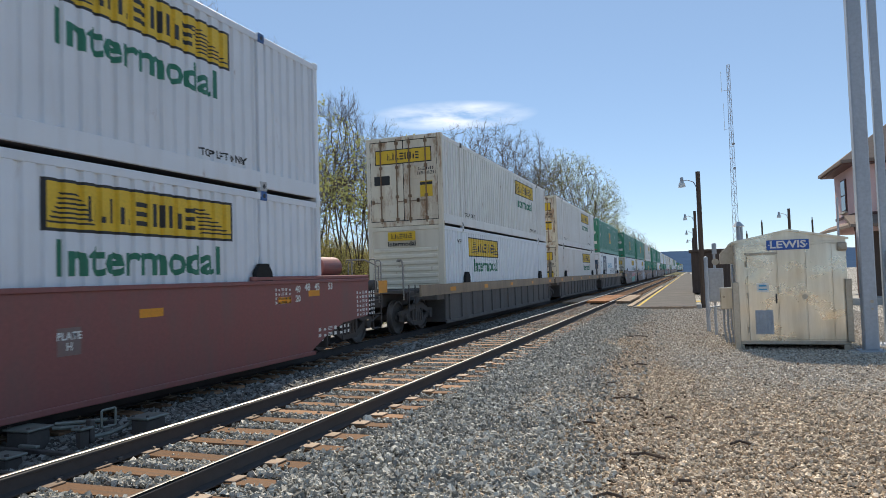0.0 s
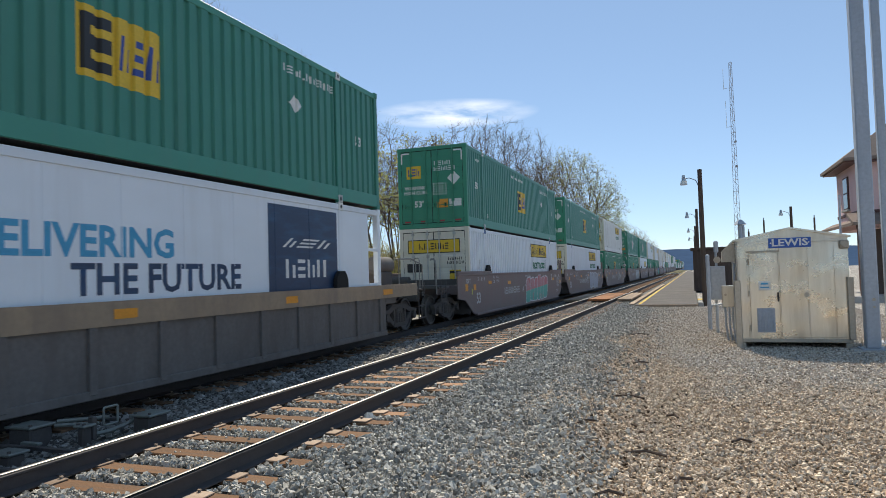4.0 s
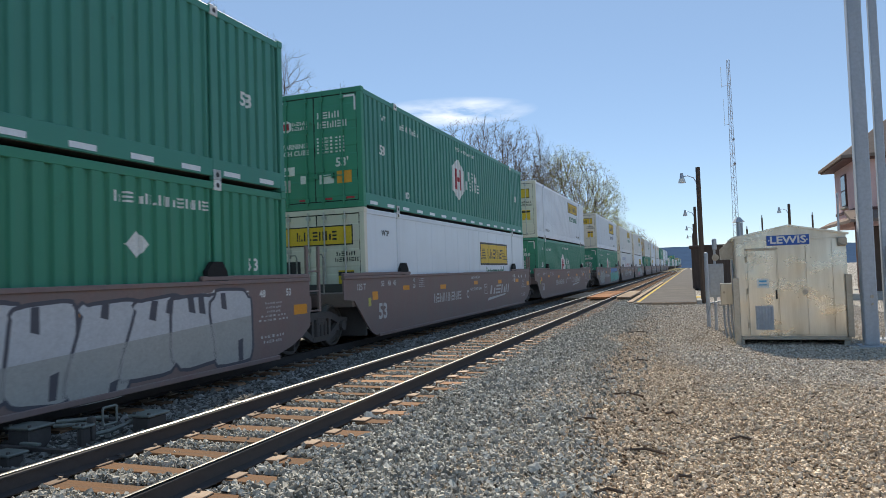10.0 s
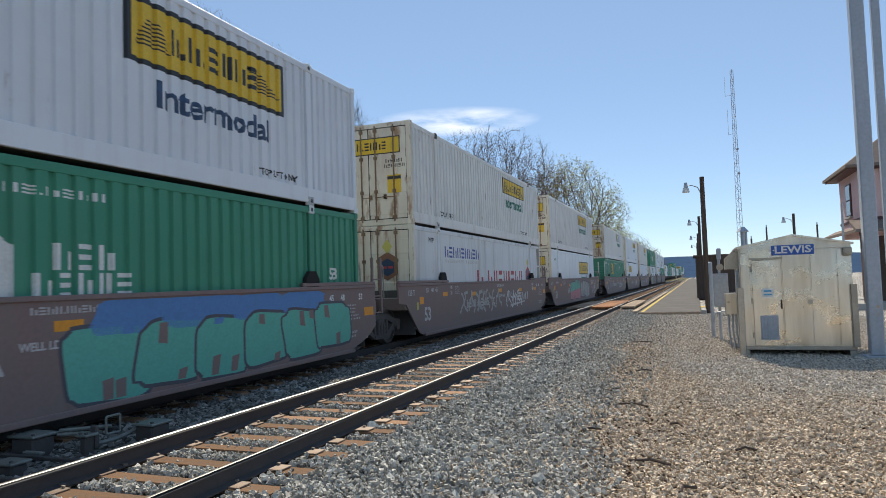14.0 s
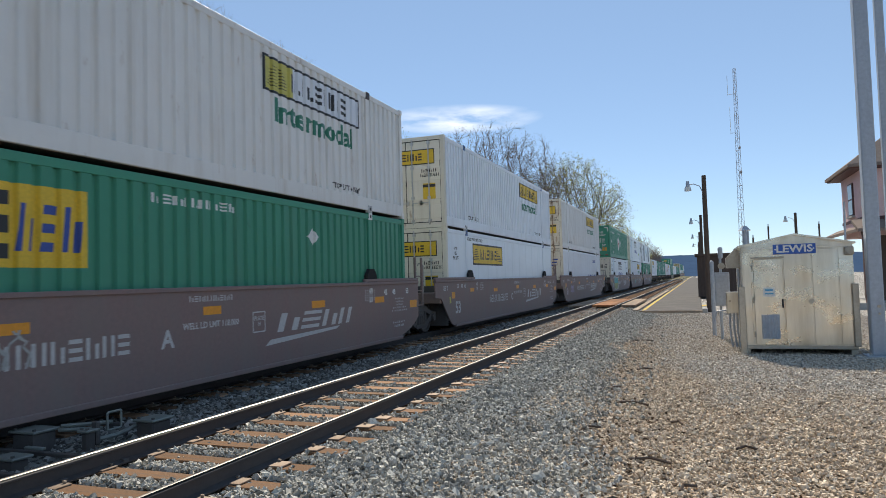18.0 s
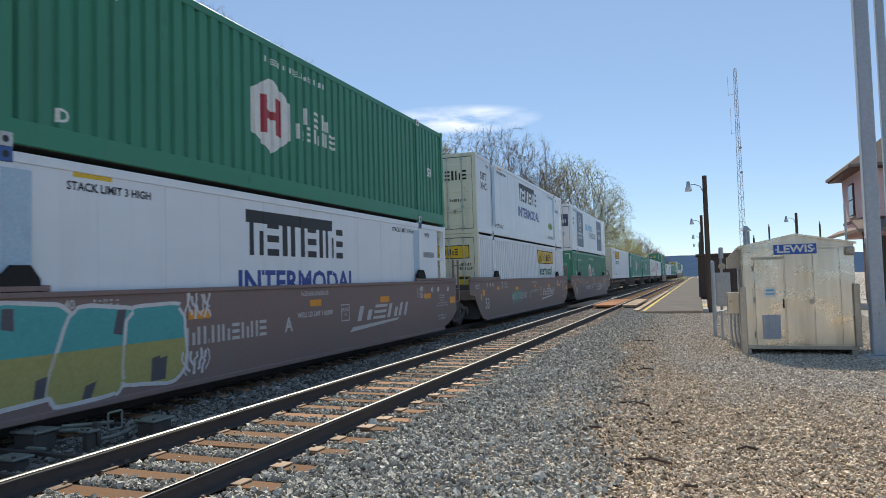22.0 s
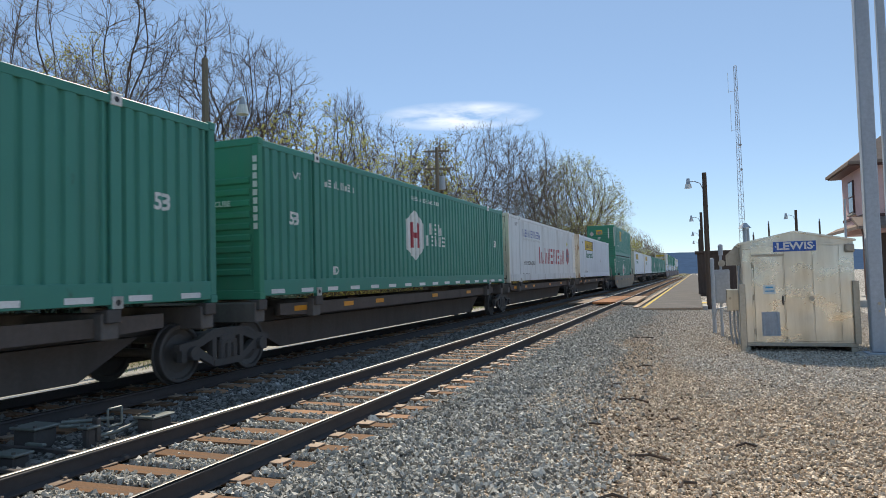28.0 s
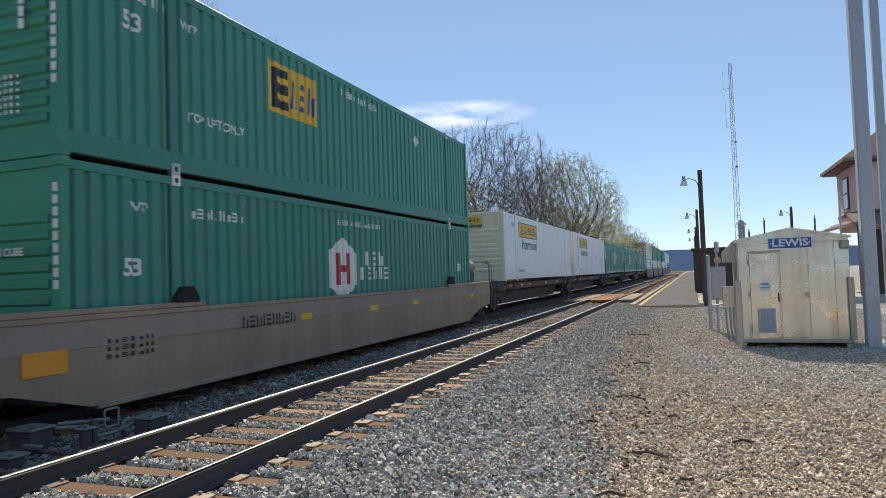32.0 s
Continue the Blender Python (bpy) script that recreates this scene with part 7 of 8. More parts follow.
def build_hut_neighbours():
    post = tagged(empty("steel_post", pose(0.41, 21.0, 0)), "grey galvanised pipe post with a rounded cap", "post")
    part("pipe", rod(bmesh.new(), (0, 0, -0.1), (0, 0, 2.12), 0.055, 14), M["galv"], post)
    bm = bmesh.new()
    bmesh.ops.create_uvsphere(bm, u_segments=14, v_segments=8, radius=0.058, matrix=Matrix.Translation((0, 0, 2.12)))
    part("cap", bm, M["galv"], post)
    cab = tagged(empty("meter_cabinet", pose(0.63, 20.0, 0)), "grey electric meter cabinet on a post with conduit above", "cabinet")
    part("box", boxed(-0.19, 0.19, -0.14, 0.14, 0.92, 1.83, 0.015), M["galv"], cab)
    part("box_door", boxed(-0.16, 0.16, -0.155, -0.14, 0.97, 1.78, 0.006), M["galv"], cab)
    part("post", rod(bmesh.new(), (-0.05, 0, -0.1), (-0.05, 0, 0.93), 0.04, 10), M["galv"], cab)
    part("conduit", rod(bmesh.new(), (-0.02, 0.05, 1.8), (-0.02, 0.05, 2.25), 0.035, 10), M["galv"], cab)
    part("weather_head", boxed(-0.07, 0.05, -0.02, 0.12, 2.2, 2.52, 0.03), M["galv"], cab)
    part("meter", rod(bmesh.new(), (0.0, -0.18, 2.0), (0.0, -0.02, 2.0), 0.09, 14), M["hut_dark"], cab)
    box2 = tagged(empty("junction_cabinet", pose(0.78, 18.2, 0)), "beige junction cabinet with bent conduits into the ground", "cabinet")
    part("box", boxed(-0.13, 0.15, -0.12, 0.12, 0.82, 1.34, 0.012), M["hut"], box2)
    part("lock", rod(bmesh.new(), (-0.05, -0.14, 1.12), (-0.05, -0.11, 1.12), 0.03, 10), M["hut_dark"], box2)
    for x in (-0.06, 0.03, 0.11):
        part("conduit", pipe([(x, 0, 0.83), (x, 0, 0.35), (x + 0.05, -0.05, -0.05)], 0.024), M["galv"], box2)
    part("conduit", pipe([(-0.06, 0.05, 0.9), (-0.35, 0.2, 0.85), (-0.42, 0.2, 0.6)], 0.02), M["galv"], box2)
    for k, (x, y, wd, h) in enumerate(((3.415, 16.2, 0.132, 10.5), (4.06, 17.5, 0.085, 10.5))):
        mast = tagged(empty("steel_mast", pose(x, y, 0)), "tall square galvanised steel mast beside the signal hut", "mast", "steel masts")
        part("column", boxed(-wd, wd, -wd, wd, 0.05, h, 0.022), M["galv"], mast, "square galvanised steel column")
        part("base_plate", boxed(-0.24, 0.24, -0.24, 0.24, 0.02, 0.055, 0.006), M["galv"], mast)
        part("footing", boxed(-0.42, 0.42, -0.42, 0.42, -0.3, 0.03, 0.03), M["concrete"], mast)
        for sx in (-0.18, 0.18):
            for sy in (-0.18, 0.18):
                part("bolt", rod(bmesh.new(), (sx, sy, 0.05), (sx, sy, 0.11), 0.018, 6), M["rod"], mast)
        if k == 0:
            for z, r in ((1.05, 0.035), (0.9, 0.025)):
                part("fitting", rod(bmesh.new(), (0.03, -wd - 0.03, z), (0.03, -wd + 0.01, z), r, 8), M["hut_dark"], mast)
        else:
            part("control_box", boxed(0.02, 0.32, -wd - 0.17, -wd - 0.01, 0.75, 1.2, 0.015), M["galv"], mast)
            part("control_box", boxed(-0.02, 0.2, -wd - 0.15, -wd - 0.01, 1.45, 2.1, 0.015), M["galv"], mast)


build_hut()
build_hut_neighbours()


def lamp_post(x, y, h, arm, label, paint="pole_wood"):
    lp = tagged(empty("lamp_post", pose(x, y, 0)), label, "lamp post", "platform lamp posts")
    part("pole", rod(bmesh.new(), (0, 0, -0.2), (0, 0, h), 0.125, 12, 0.1), M[paint], lp)
    s = -1
    part("arm", pipe([(s * 0.08, 0, h - 0.75), (s * 0.2, 0, h - 0.48), (s * (arm - 0.25), 0, h - 0.36), (s * arm, 0, h - 0.40)], 0.022), M["galv"], lp)
    head = bmesh.new()
    rod(head, (s * arm, 0, h - 0.48), (s * arm, 0, h - 0.22), 0.10, 14, 0.07)
    part("lamp_housing", head, M["galv"], lp)
    glass = bmesh.new()
    rod(glass, (s * arm, 0, h - 0.68), (s * arm, 0, h - 0.48), 0.17, 16, 0.13)
    part("lamp_bowl", glass, M["lamp_glass"], lp, "frosted bowl of the lamp")
    return lp


first_lamp = lamp_post(0.49, 33.9, 6.38, 0.72, "dark wooden lamp post with a bowl lamp on the platform")
for x, y in ((0.46, 57.0), (0.44, 81.0), (0.42, 106.0)):
    copy_thing(first_lamp, pose(x, y, 0))
copy_thing(first_lamp, pose(7.5, 60.0, 0))
for x, y, h in ((7.35, 80.0, 6.6), (11.4, 75.0, 6.3), (5.1, 70.0, 5.0), (12.6, 90, 5.6)):
    pl = tagged(empty("utility_post", pose(x, y, 0)), "thin dark post behind the station", "post")
    part("pole", rod(bmesh.new(), (0, 0, -0.2), (0, 0, h), 0.1, 8, 0.08), M["pole_wood"], pl)
    part("cap", rod(bmesh.new(), (0, 0, h), (0, 0, h + 0.25), 0.05, 8), M["galv"], pl)


def build_shelter():
    sh = tagged(empty("platform_shelter", pose(1.5, 53.0, 0)), "dark brown boarded platform shelter with a flat roof", "shelter")
    for k in range(16):
        part("board", boxed(-1.45 + k * 0.18, -1.28 + k * 0.18, -1.55, -1.5, 0.1, 3.02, 0.006), M["dark_wall"], sh)
    part("wall", boxed(-1.45, 1.45, -1.5, 1.5, 0.1, 3.0), M["dark_wall"], sh)
    part("roof", boxed(-1.6, 1.6, -1.7, 1.7, 3.02, 3.18, 0.02), M["dark_wall"], sh)


build_shelter()


def build_station():
    st = tagged(empty("station_house", pose(10.3, 38.3, 0.05)), "two-storey pink stucco station house with a brown hipped roof", "house")
    part("wall", boxed(-3.0, 9, -2.3, 2.3, 3.3, 6.45), M["pink"], st, "faded pink stucco upper wall")
    # dark board colour stands in for the canopy's shade on this wall
    part("wall", boxed(-2.2, 9, -1.4, 2.3, 0, 3.3), M["dark_wall"], st, "ground floor wall, coloured dark for the canopy's shade")
    bm = bmesh.new()
    a = [bm.verts.new(v) for v in ((-3.65, -2.95, 6.42), (9.6, -2.95, 6.42), (9.6, 2.95, 6.42), (-3.65, 2.95, 6.42))]
    b = [bm.verts.new(v) for v in ((-3.65, -2.95, 6.56), (9.6, -2.95, 6.56), (9.6, 2.95, 6.56), (-3.65, 2.95, 6.56))]
    r0, r1 = bm.verts.new((-0.6, 0.0, 8.9)), bm.verts.new((6.5, 0.0, 8.9))
    bm.faces.new(a[::-1])
    for i in range(4):
        bm.faces.new((a[i], a[(i + 1) % 4], b[(i + 1) % 4], b[i]))
    bm.faces.new((b[0], b[1], r1, r0)), bm.faces.new((b[1], b[2], r1)), bm.faces.new((b[2], b[3], r0, r1)), bm.faces.new((b[3], b[0], r0))
    part("roof", bm, M["roof"], st, "hipped roof with wide eaves")
    part("soffit", boxed(-3.55, 9.5, -2.85, 2.85, 6.36, 6.42), M["trim"], st)
    part("finial", rod(bmesh.new(), (-0.6, 0, 8.85), (-0.6, 0, 9.5), 0.09, 8, 0.03), M["trim"], st)
    part("string_course", boxed(-3.04, 9.02, -2.34, 2.32, 4.02, 4.16, 0.01), M["trim"], st)
    for x in (-1.6, 1.0, 3.4, 6.0):
        win = part("window", boxed(x - 0.5, x + 0.5, -2.36, -2.28, 4.35, 6.05), M["trim"], st, "tall sash window")
        for z0, z1 in ((4.42, 5.16), (5.22, 5.98)):
            for x0, x1 in ((x - 0.43, x - 0.03), (x + 0.03, x + 0.43)):
                part("pane", boxed(x0, x1, -2.375, -2.36, z0, z1), M["window_glass"], win)
        part("sill", boxed(x - 0.58, x + 0.58, -2.45, -2.28, 4.26, 4.35, 0.01), M["concrete"], win)
    win = part("window", boxed(-3.06, -2.98, -0.55, 0.55, 4.35, 5.95), M["trim"], st, "tall sash window")
    for z0, z1 in ((4.42, 5.12), (5.18, 5.88)):
        part("pane", boxed(-3.075, -3.06, -0.46, 0.46, z0, z1), M["window_glass"], win)
    part("sill", boxed(-3.15, -2.98, -0.65, 0.65, 4.26, 4.35, 0.01), M["concrete"], win)
    canopy = bmesh.new()
    prism(canopy, [(-3.5, 3.42), (-3.5, 3.56), (-2.9, 3.85), (-2.9, 3.7)], "y", -3.4, 4.5)
    part("canopy", canopy, M["roof"], st, "brown canopy over the platform side")
    canopy = bmesh.new()
    prism(canopy, [(-3.6, 3.42), (-3.6, 3.56), (-2.2, 4.05), (-2.2, 3.9)], "x", -3.5, 9.5)
    part("canopy", canopy, M["roof"], st, "brown canopy over the forecourt")
    for x in (-3.2, 0.0, 4.0, 8.0):
        part("canopy_post", boxed(x - 0.09, x + 0.09, -3.45, -3.27, 0, 3.5, 0.01), M["trim"], st)
        part("bracket", pipe([(x, -3.36, 2.7), (x, -2.8, 3.5)], 0.05, 6), M["trim"], st)
    part("plinth", boxed(-3.7, 9.5, -3.8, 5, -0.1, 0.25, 0.02), M["concrete"], st)


build_station()


def build_tower():
    tw = tagged(empty("radio_mast", pose(8.95, 150, 0)), "tall thin steel lattice radio mast with whip aerials", "mast")
    h, top, base = 43.5, 0.32, 0.72
    corners = [(math.cos(a), math.sin(a)) for a in (0.5, 2.594, 4.689)]

    def at(i, z):
        r = base + (top - base) * z / h
        return (corners[i][0] * r, corners[i][1] * r, z)
    for i in range(3):
        part("leg", rod(bmesh.new(), at(i, -0.5), at(i, h), 0.045, 6), M["tower_steel"], tw)
    steps = 36
    for k in range(steps):
        z0, z1 = h * k / steps, h * (k + 1) / steps
        for i in range(3):
            j = (i + 1) % 3
            part("brace", rod(bmesh.new(), at(i, z0), at(j, z1), 0.022, 4), M["tower_steel"], tw)
            if k % 2:
                part("girt", rod(bmesh.new(), at(i, z1), at(j, z1), 0.022, 4), M["tower_steel"], tw)
    for x, z0, z1 in ((-1.45, 38.2, 42.2), (-1.2, 30.2, 35.6)):
        a = part("aerial_arm", pipe([(0, 0, z0 + 0.1), (x, 0, z0)], 0.035, 6), M["tower_steel"], tw)
        part("aerial", rod(bmesh.new(), (x, 0, z0 - 0.2), (x, 0, z1), 0.045, 6), M["letter_white"], a)
    for z in (27, 22):
        part("dish_mount", rod(bmesh.new(), (0.3, -0.5, z), (0.3, -0.8, z), 0.25, 12), M["tower_steel"], tw)


build_tower()


M["cover_green"] = surface("worn_grey_green_steel", (0.20, 0.22, 0.20), (0.14, 0.13, 0.115), 0.5, 0.2, 20, 4, 0.5, None, 0.1)


def build_track_gear():
    """The switch machine and its rods between the two tracks."""
    g = tagged(empty("switch_machine", pose(-6.4, 6.0, 0)), "grey-green steel switch machine with flat covers beside the rails", "switch machine")
    for x, y, w, d, z in ((-0.62, -0.42, 0.34, 0.28, 0.27), (0.0, -0.26, 0.10, 0.12, 0.26), (0.20, 0.50, 0.26, 0.30, 0.25), (-0.05, -1.12, 0.26, 0.18, 0.18)):
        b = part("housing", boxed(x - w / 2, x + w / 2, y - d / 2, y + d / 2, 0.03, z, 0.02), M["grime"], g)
        part("cover", boxed(x - w / 2 - 0.03, x + w / 2 + 0.03, y - d / 2 - 0.03, y + d / 2 + 0.03, z, z + 0.03, 0.01), M["cover_green"], b)
        for sx in (-1, 1):
            part("cover_bolt", rod(bmesh.new(), (x + sx * w * 0.42, y - d * 0.42, z + 0.03), (x + sx * w * 0.42, y - d * 0.42, z + 0.05), 0.02, 6), M["wheel"], b)
    part("pipe", pipe([(0.0, -0.14, 0.15), (0.03, 0.08, 0.15), (0.06, 0.25, 0.18), (0.08, 0.42, 0.235)], 0.026), M["cover_green"], g)
    part("pipe_collar", rod(bmesh.new(), (0.078, 0.40, 0.225), (0.082, 0.45, 0.245), 0.04, 10), M["cover_green"], g)
    ring = [(0.0, 0.10 + 0.10 * max(-1, min(1, 1.5 * math.cos(a * math.pi / 10))), 0.32 + 0.10 * max(-1, min(1, 1.5 * math.sin(a * math.pi / 10)))) for a in range(21)]
    part("lifting_ring", pipe(ring, 0.014, 6), M["cover_green"], g)
    for y0, y1, z in ((-0.25, 0.10, 0.30), (-0.28, -0.05, 0.26)):
        part("throw_rod", pipe([(-0.42, y0, z), (-0.2, (y0 + y1) / 2, z), (-0.02, y1, z)], 0.022, 8), M["cover_green"], g)
    part("throw_lever", boxed(-0.03, 0.06, -0.20, -0.14, 0.10, 0.36, 0.012), M["wheel"], g)
    for y in (-1.4, -0.7, 0.7):
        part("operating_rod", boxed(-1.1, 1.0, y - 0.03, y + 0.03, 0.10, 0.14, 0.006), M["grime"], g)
    for x, y, ln in ((-0.95, -0.15, 0.22), (-0.85, 0.35, 0.3), (-0.2, -0.75, 0.26)):
        part("rod_end", boxed(x - ln / 2, x + ln / 2, y - 0.03, y + 0.03, 0.17, 0.20, 0.008), M["cover_green"], g)

    for k, (x, y, a, ln) in enumerate(((-1.45, 19.3, 10, 0.55), (-0.9, 9.9, -20, 0.45), (-0.5, 6.9, -8, 0.4), (-1.0, 13.5, 25, 0.3), (-1.25, 8.2, 40, 0.25), (-0.7, 5.6, 15, 0.22), (-0.3, 8.7, -35, 0.18), (-1.3, 11.2, 70, 0.24), (-0.15, 6.1, 55, 0.2), (0.4, 7.6, 12, 0.2))):
        s = tagged(empty("stick", pose(x, y, 0.02, 0, 0, a)), "dark broken stick lying on the gravel", "stick")
        part("wood", pipe([(-ln / 2, 0, 0.01), (0, 0.04, 0.03), (ln / 2, -0.02, 0.015)], 0.014, 6), M["pole_wood"], s)


build_track_gear()

# ---- trees, poles and hills ----
def segments_mesh(segs, name, sides):
    """Tapered limbs from rows of start, end, radius at start, radius at end."""
    a, b = np.array([s[0] for s in segs]), np.array([s[1] for s in segs])
    ra, rb = np.array([s[2] for s in segs]), np.array([s[3] for s in segs])
    n = len(segs)
    d = b - a
    d /= np.linalg.norm(d, axis=1, keepdims=True) + 1e-9
    ref = np.where(np.abs(d[:, 2:3]) > 0.9, [[1.0, 0, 0]], [[0, 0, 1.0]])
    u = np.cross(d, ref)
    u /= np.linalg.norm(u, axis=1, keepdims=True)
    v = np.cross(d, u)
    ang = np.arange(sides) * 2 * np.pi / sides
    ring = u[:, None] * np.cos(ang)[None, :, None] + v[:, None] * np.sin(ang)[None, :, None]
    co = np.concatenate([a[:, None] + ring * ra[:, None, None], b[:, None] + ring * rb[:, None, None]], 1).reshape(-1, 3)
    i = np.arange(sides)
    f = np.stack([i, (i + 1) % sides, sides + (i + 1) % sides, sides + i], 1)
    faces = (f[None] + (2 * sides * np.arange(n))[:, None, None]).reshape(-1, 4)
    return quads_mesh(co, faces, name)


def quads_mesh(co, faces, name):
    me = bpy.data.meshes.new(name)
    k = len(faces)
    me.vertices.add(len(co)), me.loops.add(4 * k), me.polygons.add(k)
    me.vertices.foreach_set("co", np.asarray(co, float).ravel())
    me.loops.foreach_set("vertex_index", np.asarray(faces).ravel().astype(np.int32))
    me.polygons.foreach_set("loop_start", np.arange(0, 4 * k, 4, dtype=np.int32))
    me.update(calc_edges=True)
    return me


def leaf_quads(points, size, rng, name):
    n = len(points)
    a = rng.normal(size=(n, 3))
    a /= np.linalg.norm(a, axis=1, keepdims=True)
    b = np.cross(a, rng.normal(size=(n, 3)))
    b /= np.linalg.norm(b, axis=1, keepdims=True)
    s = size * rng.uniform(0.6, 1.4, (n, 1))
    p = np.asarray(points)
    co = np.stack([p - a * s, p - b * s * 0.5, p + a * s, p + b * s * 0.5], 1).reshape(-1, 3)
    return quads_mesh(co, np.arange(4 * n).reshape(-1, 4), name)


def leaf_material(name, tones):
    m, n, l, p = node_mat(name)
    geo = n.new("ShaderNodeNewGeometry")
    r = ramp(n, [(i / (len(tones) - 1), c) for i, c in enumerate(tones)])
    l.new(geo.outputs["Random Per Island"], r.inputs[0])
    l.new(r.outputs[0], p.inputs["Base Color"])
    p.inputs["Roughness"].default_value = 0.6
    tr = n.new("ShaderNodeBsdfTranslucent")
    l.new(r.outputs[0], tr.inputs["Color"])
    mix = n.new("ShaderNodeMixShader")
    mix.inputs[0].default_value = 0.45
    l.new(p.outputs[0], mix.inputs[1]), l.new(tr.outputs[0], mix.inputs[2])
    l.new(mix.outputs[0], n["Material Output"].inputs["Surface"])
    return m


M["buds"] = leaf_material("spring_buds", [(0.30, 0.32, 0.09), (0.38, 0.39, 0.12), (0.42, 0.38, 0.15)])
M["brush"] = leaf_material("budding_brush", [(0.24, 0.15, 0.06), (0.42, 0.42, 0.08), (0.34, 0.24, 0.10), (0.52, 0.52, 0.10), (0.42, 0.34, 0.12)])
M["needles"] = leaf_material("spruce_needles", [(0.14, 0.21, 0.165), (0.23, 0.32, 0.265), (0.33, 0.42, 0.385)])
# the blue of distance haze is mixed into the ridge colour
M["forest"] = surface("distant_wooded_ridge", (0.055, 0.095, 0.165), (0.045, 0.08, 0.14), 1.0, 0, 0.04, 0.006, 0.5, None, 0)

M["forest"].node_tree.nodes["Principled BSDF"].inputs["Specular IOR Level"].default_value = 0


def colonise(rng, height, lobes, fork, stems, points, step, reach, kill, lift):
    """Branches that grow towards free space inside a few overlapping round lobes."""
    cloud = []
    for cx, cy, cz, r, f in lobes:
        d = rng.normal(size=(int(points * f), 3))
        d /= np.linalg.norm(d, axis=1, keepdims=True)
        cloud.append(np.array([cx, cy, cz]) + d * r * rng.uniform(0.05, 1.0, (len(d), 1)) ** 0.45 * np.array([1, 1, 0.92]))
    aim = np.concatenate(cloud)
    aim = aim[aim[:, 2] > fork * 0.8]
    nodes, parent = [np.array([0.0, 0.0, -0.3])], [-1]
    for k in range(stems):
        a, lean = rng.uniform(0, 6.28), 0.03 if stems == 1 else rng.uniform(0.12, 0.25)
        way, last = np.array([math.cos(a) * lean, math.sin(a) * lean, 1.0]), 0
        for j in range(max(2, int(fork / 0.7))):
            way = way + rng.normal(0, 0.05, 3)
            nodes.append(nodes[last] + way / np.linalg.norm(way) * 0.7)
            parent.append(last)
            last = len(nodes) - 1
    heading, kids = [np.array([0, 0, 1.0])] * len(nodes), {}
    tip = np.array(nodes)
    dist = np.linalg.norm(aim[:, None] - tip[None], axis=2)
    near, best = dist.argmin(1), dist.min(1)
    for _ in range(70):
        ok = best < reach
        if not ok.any():
            reach *= 1.5
            continue
        pull = {}
        for i in np.nonzero(ok)[0]:
            v = aim[i] - nodes[near[i]]
            pull.setdefault(near[i], []).append(v / (np.linalg.norm(v) + 1e-6))
        fresh = []
        for i, v in pull.items():
            if kids.get(i, 0) > 2:
                continue
            kids[i] = kids.get(i, 0) + 1
            d = np.mean(v, 0) + rng.normal(0, 0.06, 3) + 0.5 * heading[i] + np.array([0, 0, lift])
            d = d / (np.linalg.norm(d) + 1e-6)
            nodes.append(nodes[i] + d * step)
            heading.append(d)
            parent.append(int(i))
            fresh.append(len(nodes) - 1)
        if not fresh:
            break
        spot = np.array([nodes[i] for i in fresh])
        dist = np.linalg.norm(aim[:, None] - spot[None], axis=2)
        j = dist.argmin(1)
        closer = dist[np.arange(len(aim)), j] < best
        near, best = np.where(closer, np.array(fresh)[j], near), np.where(closer, dist[np.arange(len(aim)), j], best)
        keep = best > kill
        aim, near, best = aim[keep], near[keep], best[keep]
        if len(aim) < 5:
            break
    return np.array(nodes), parent


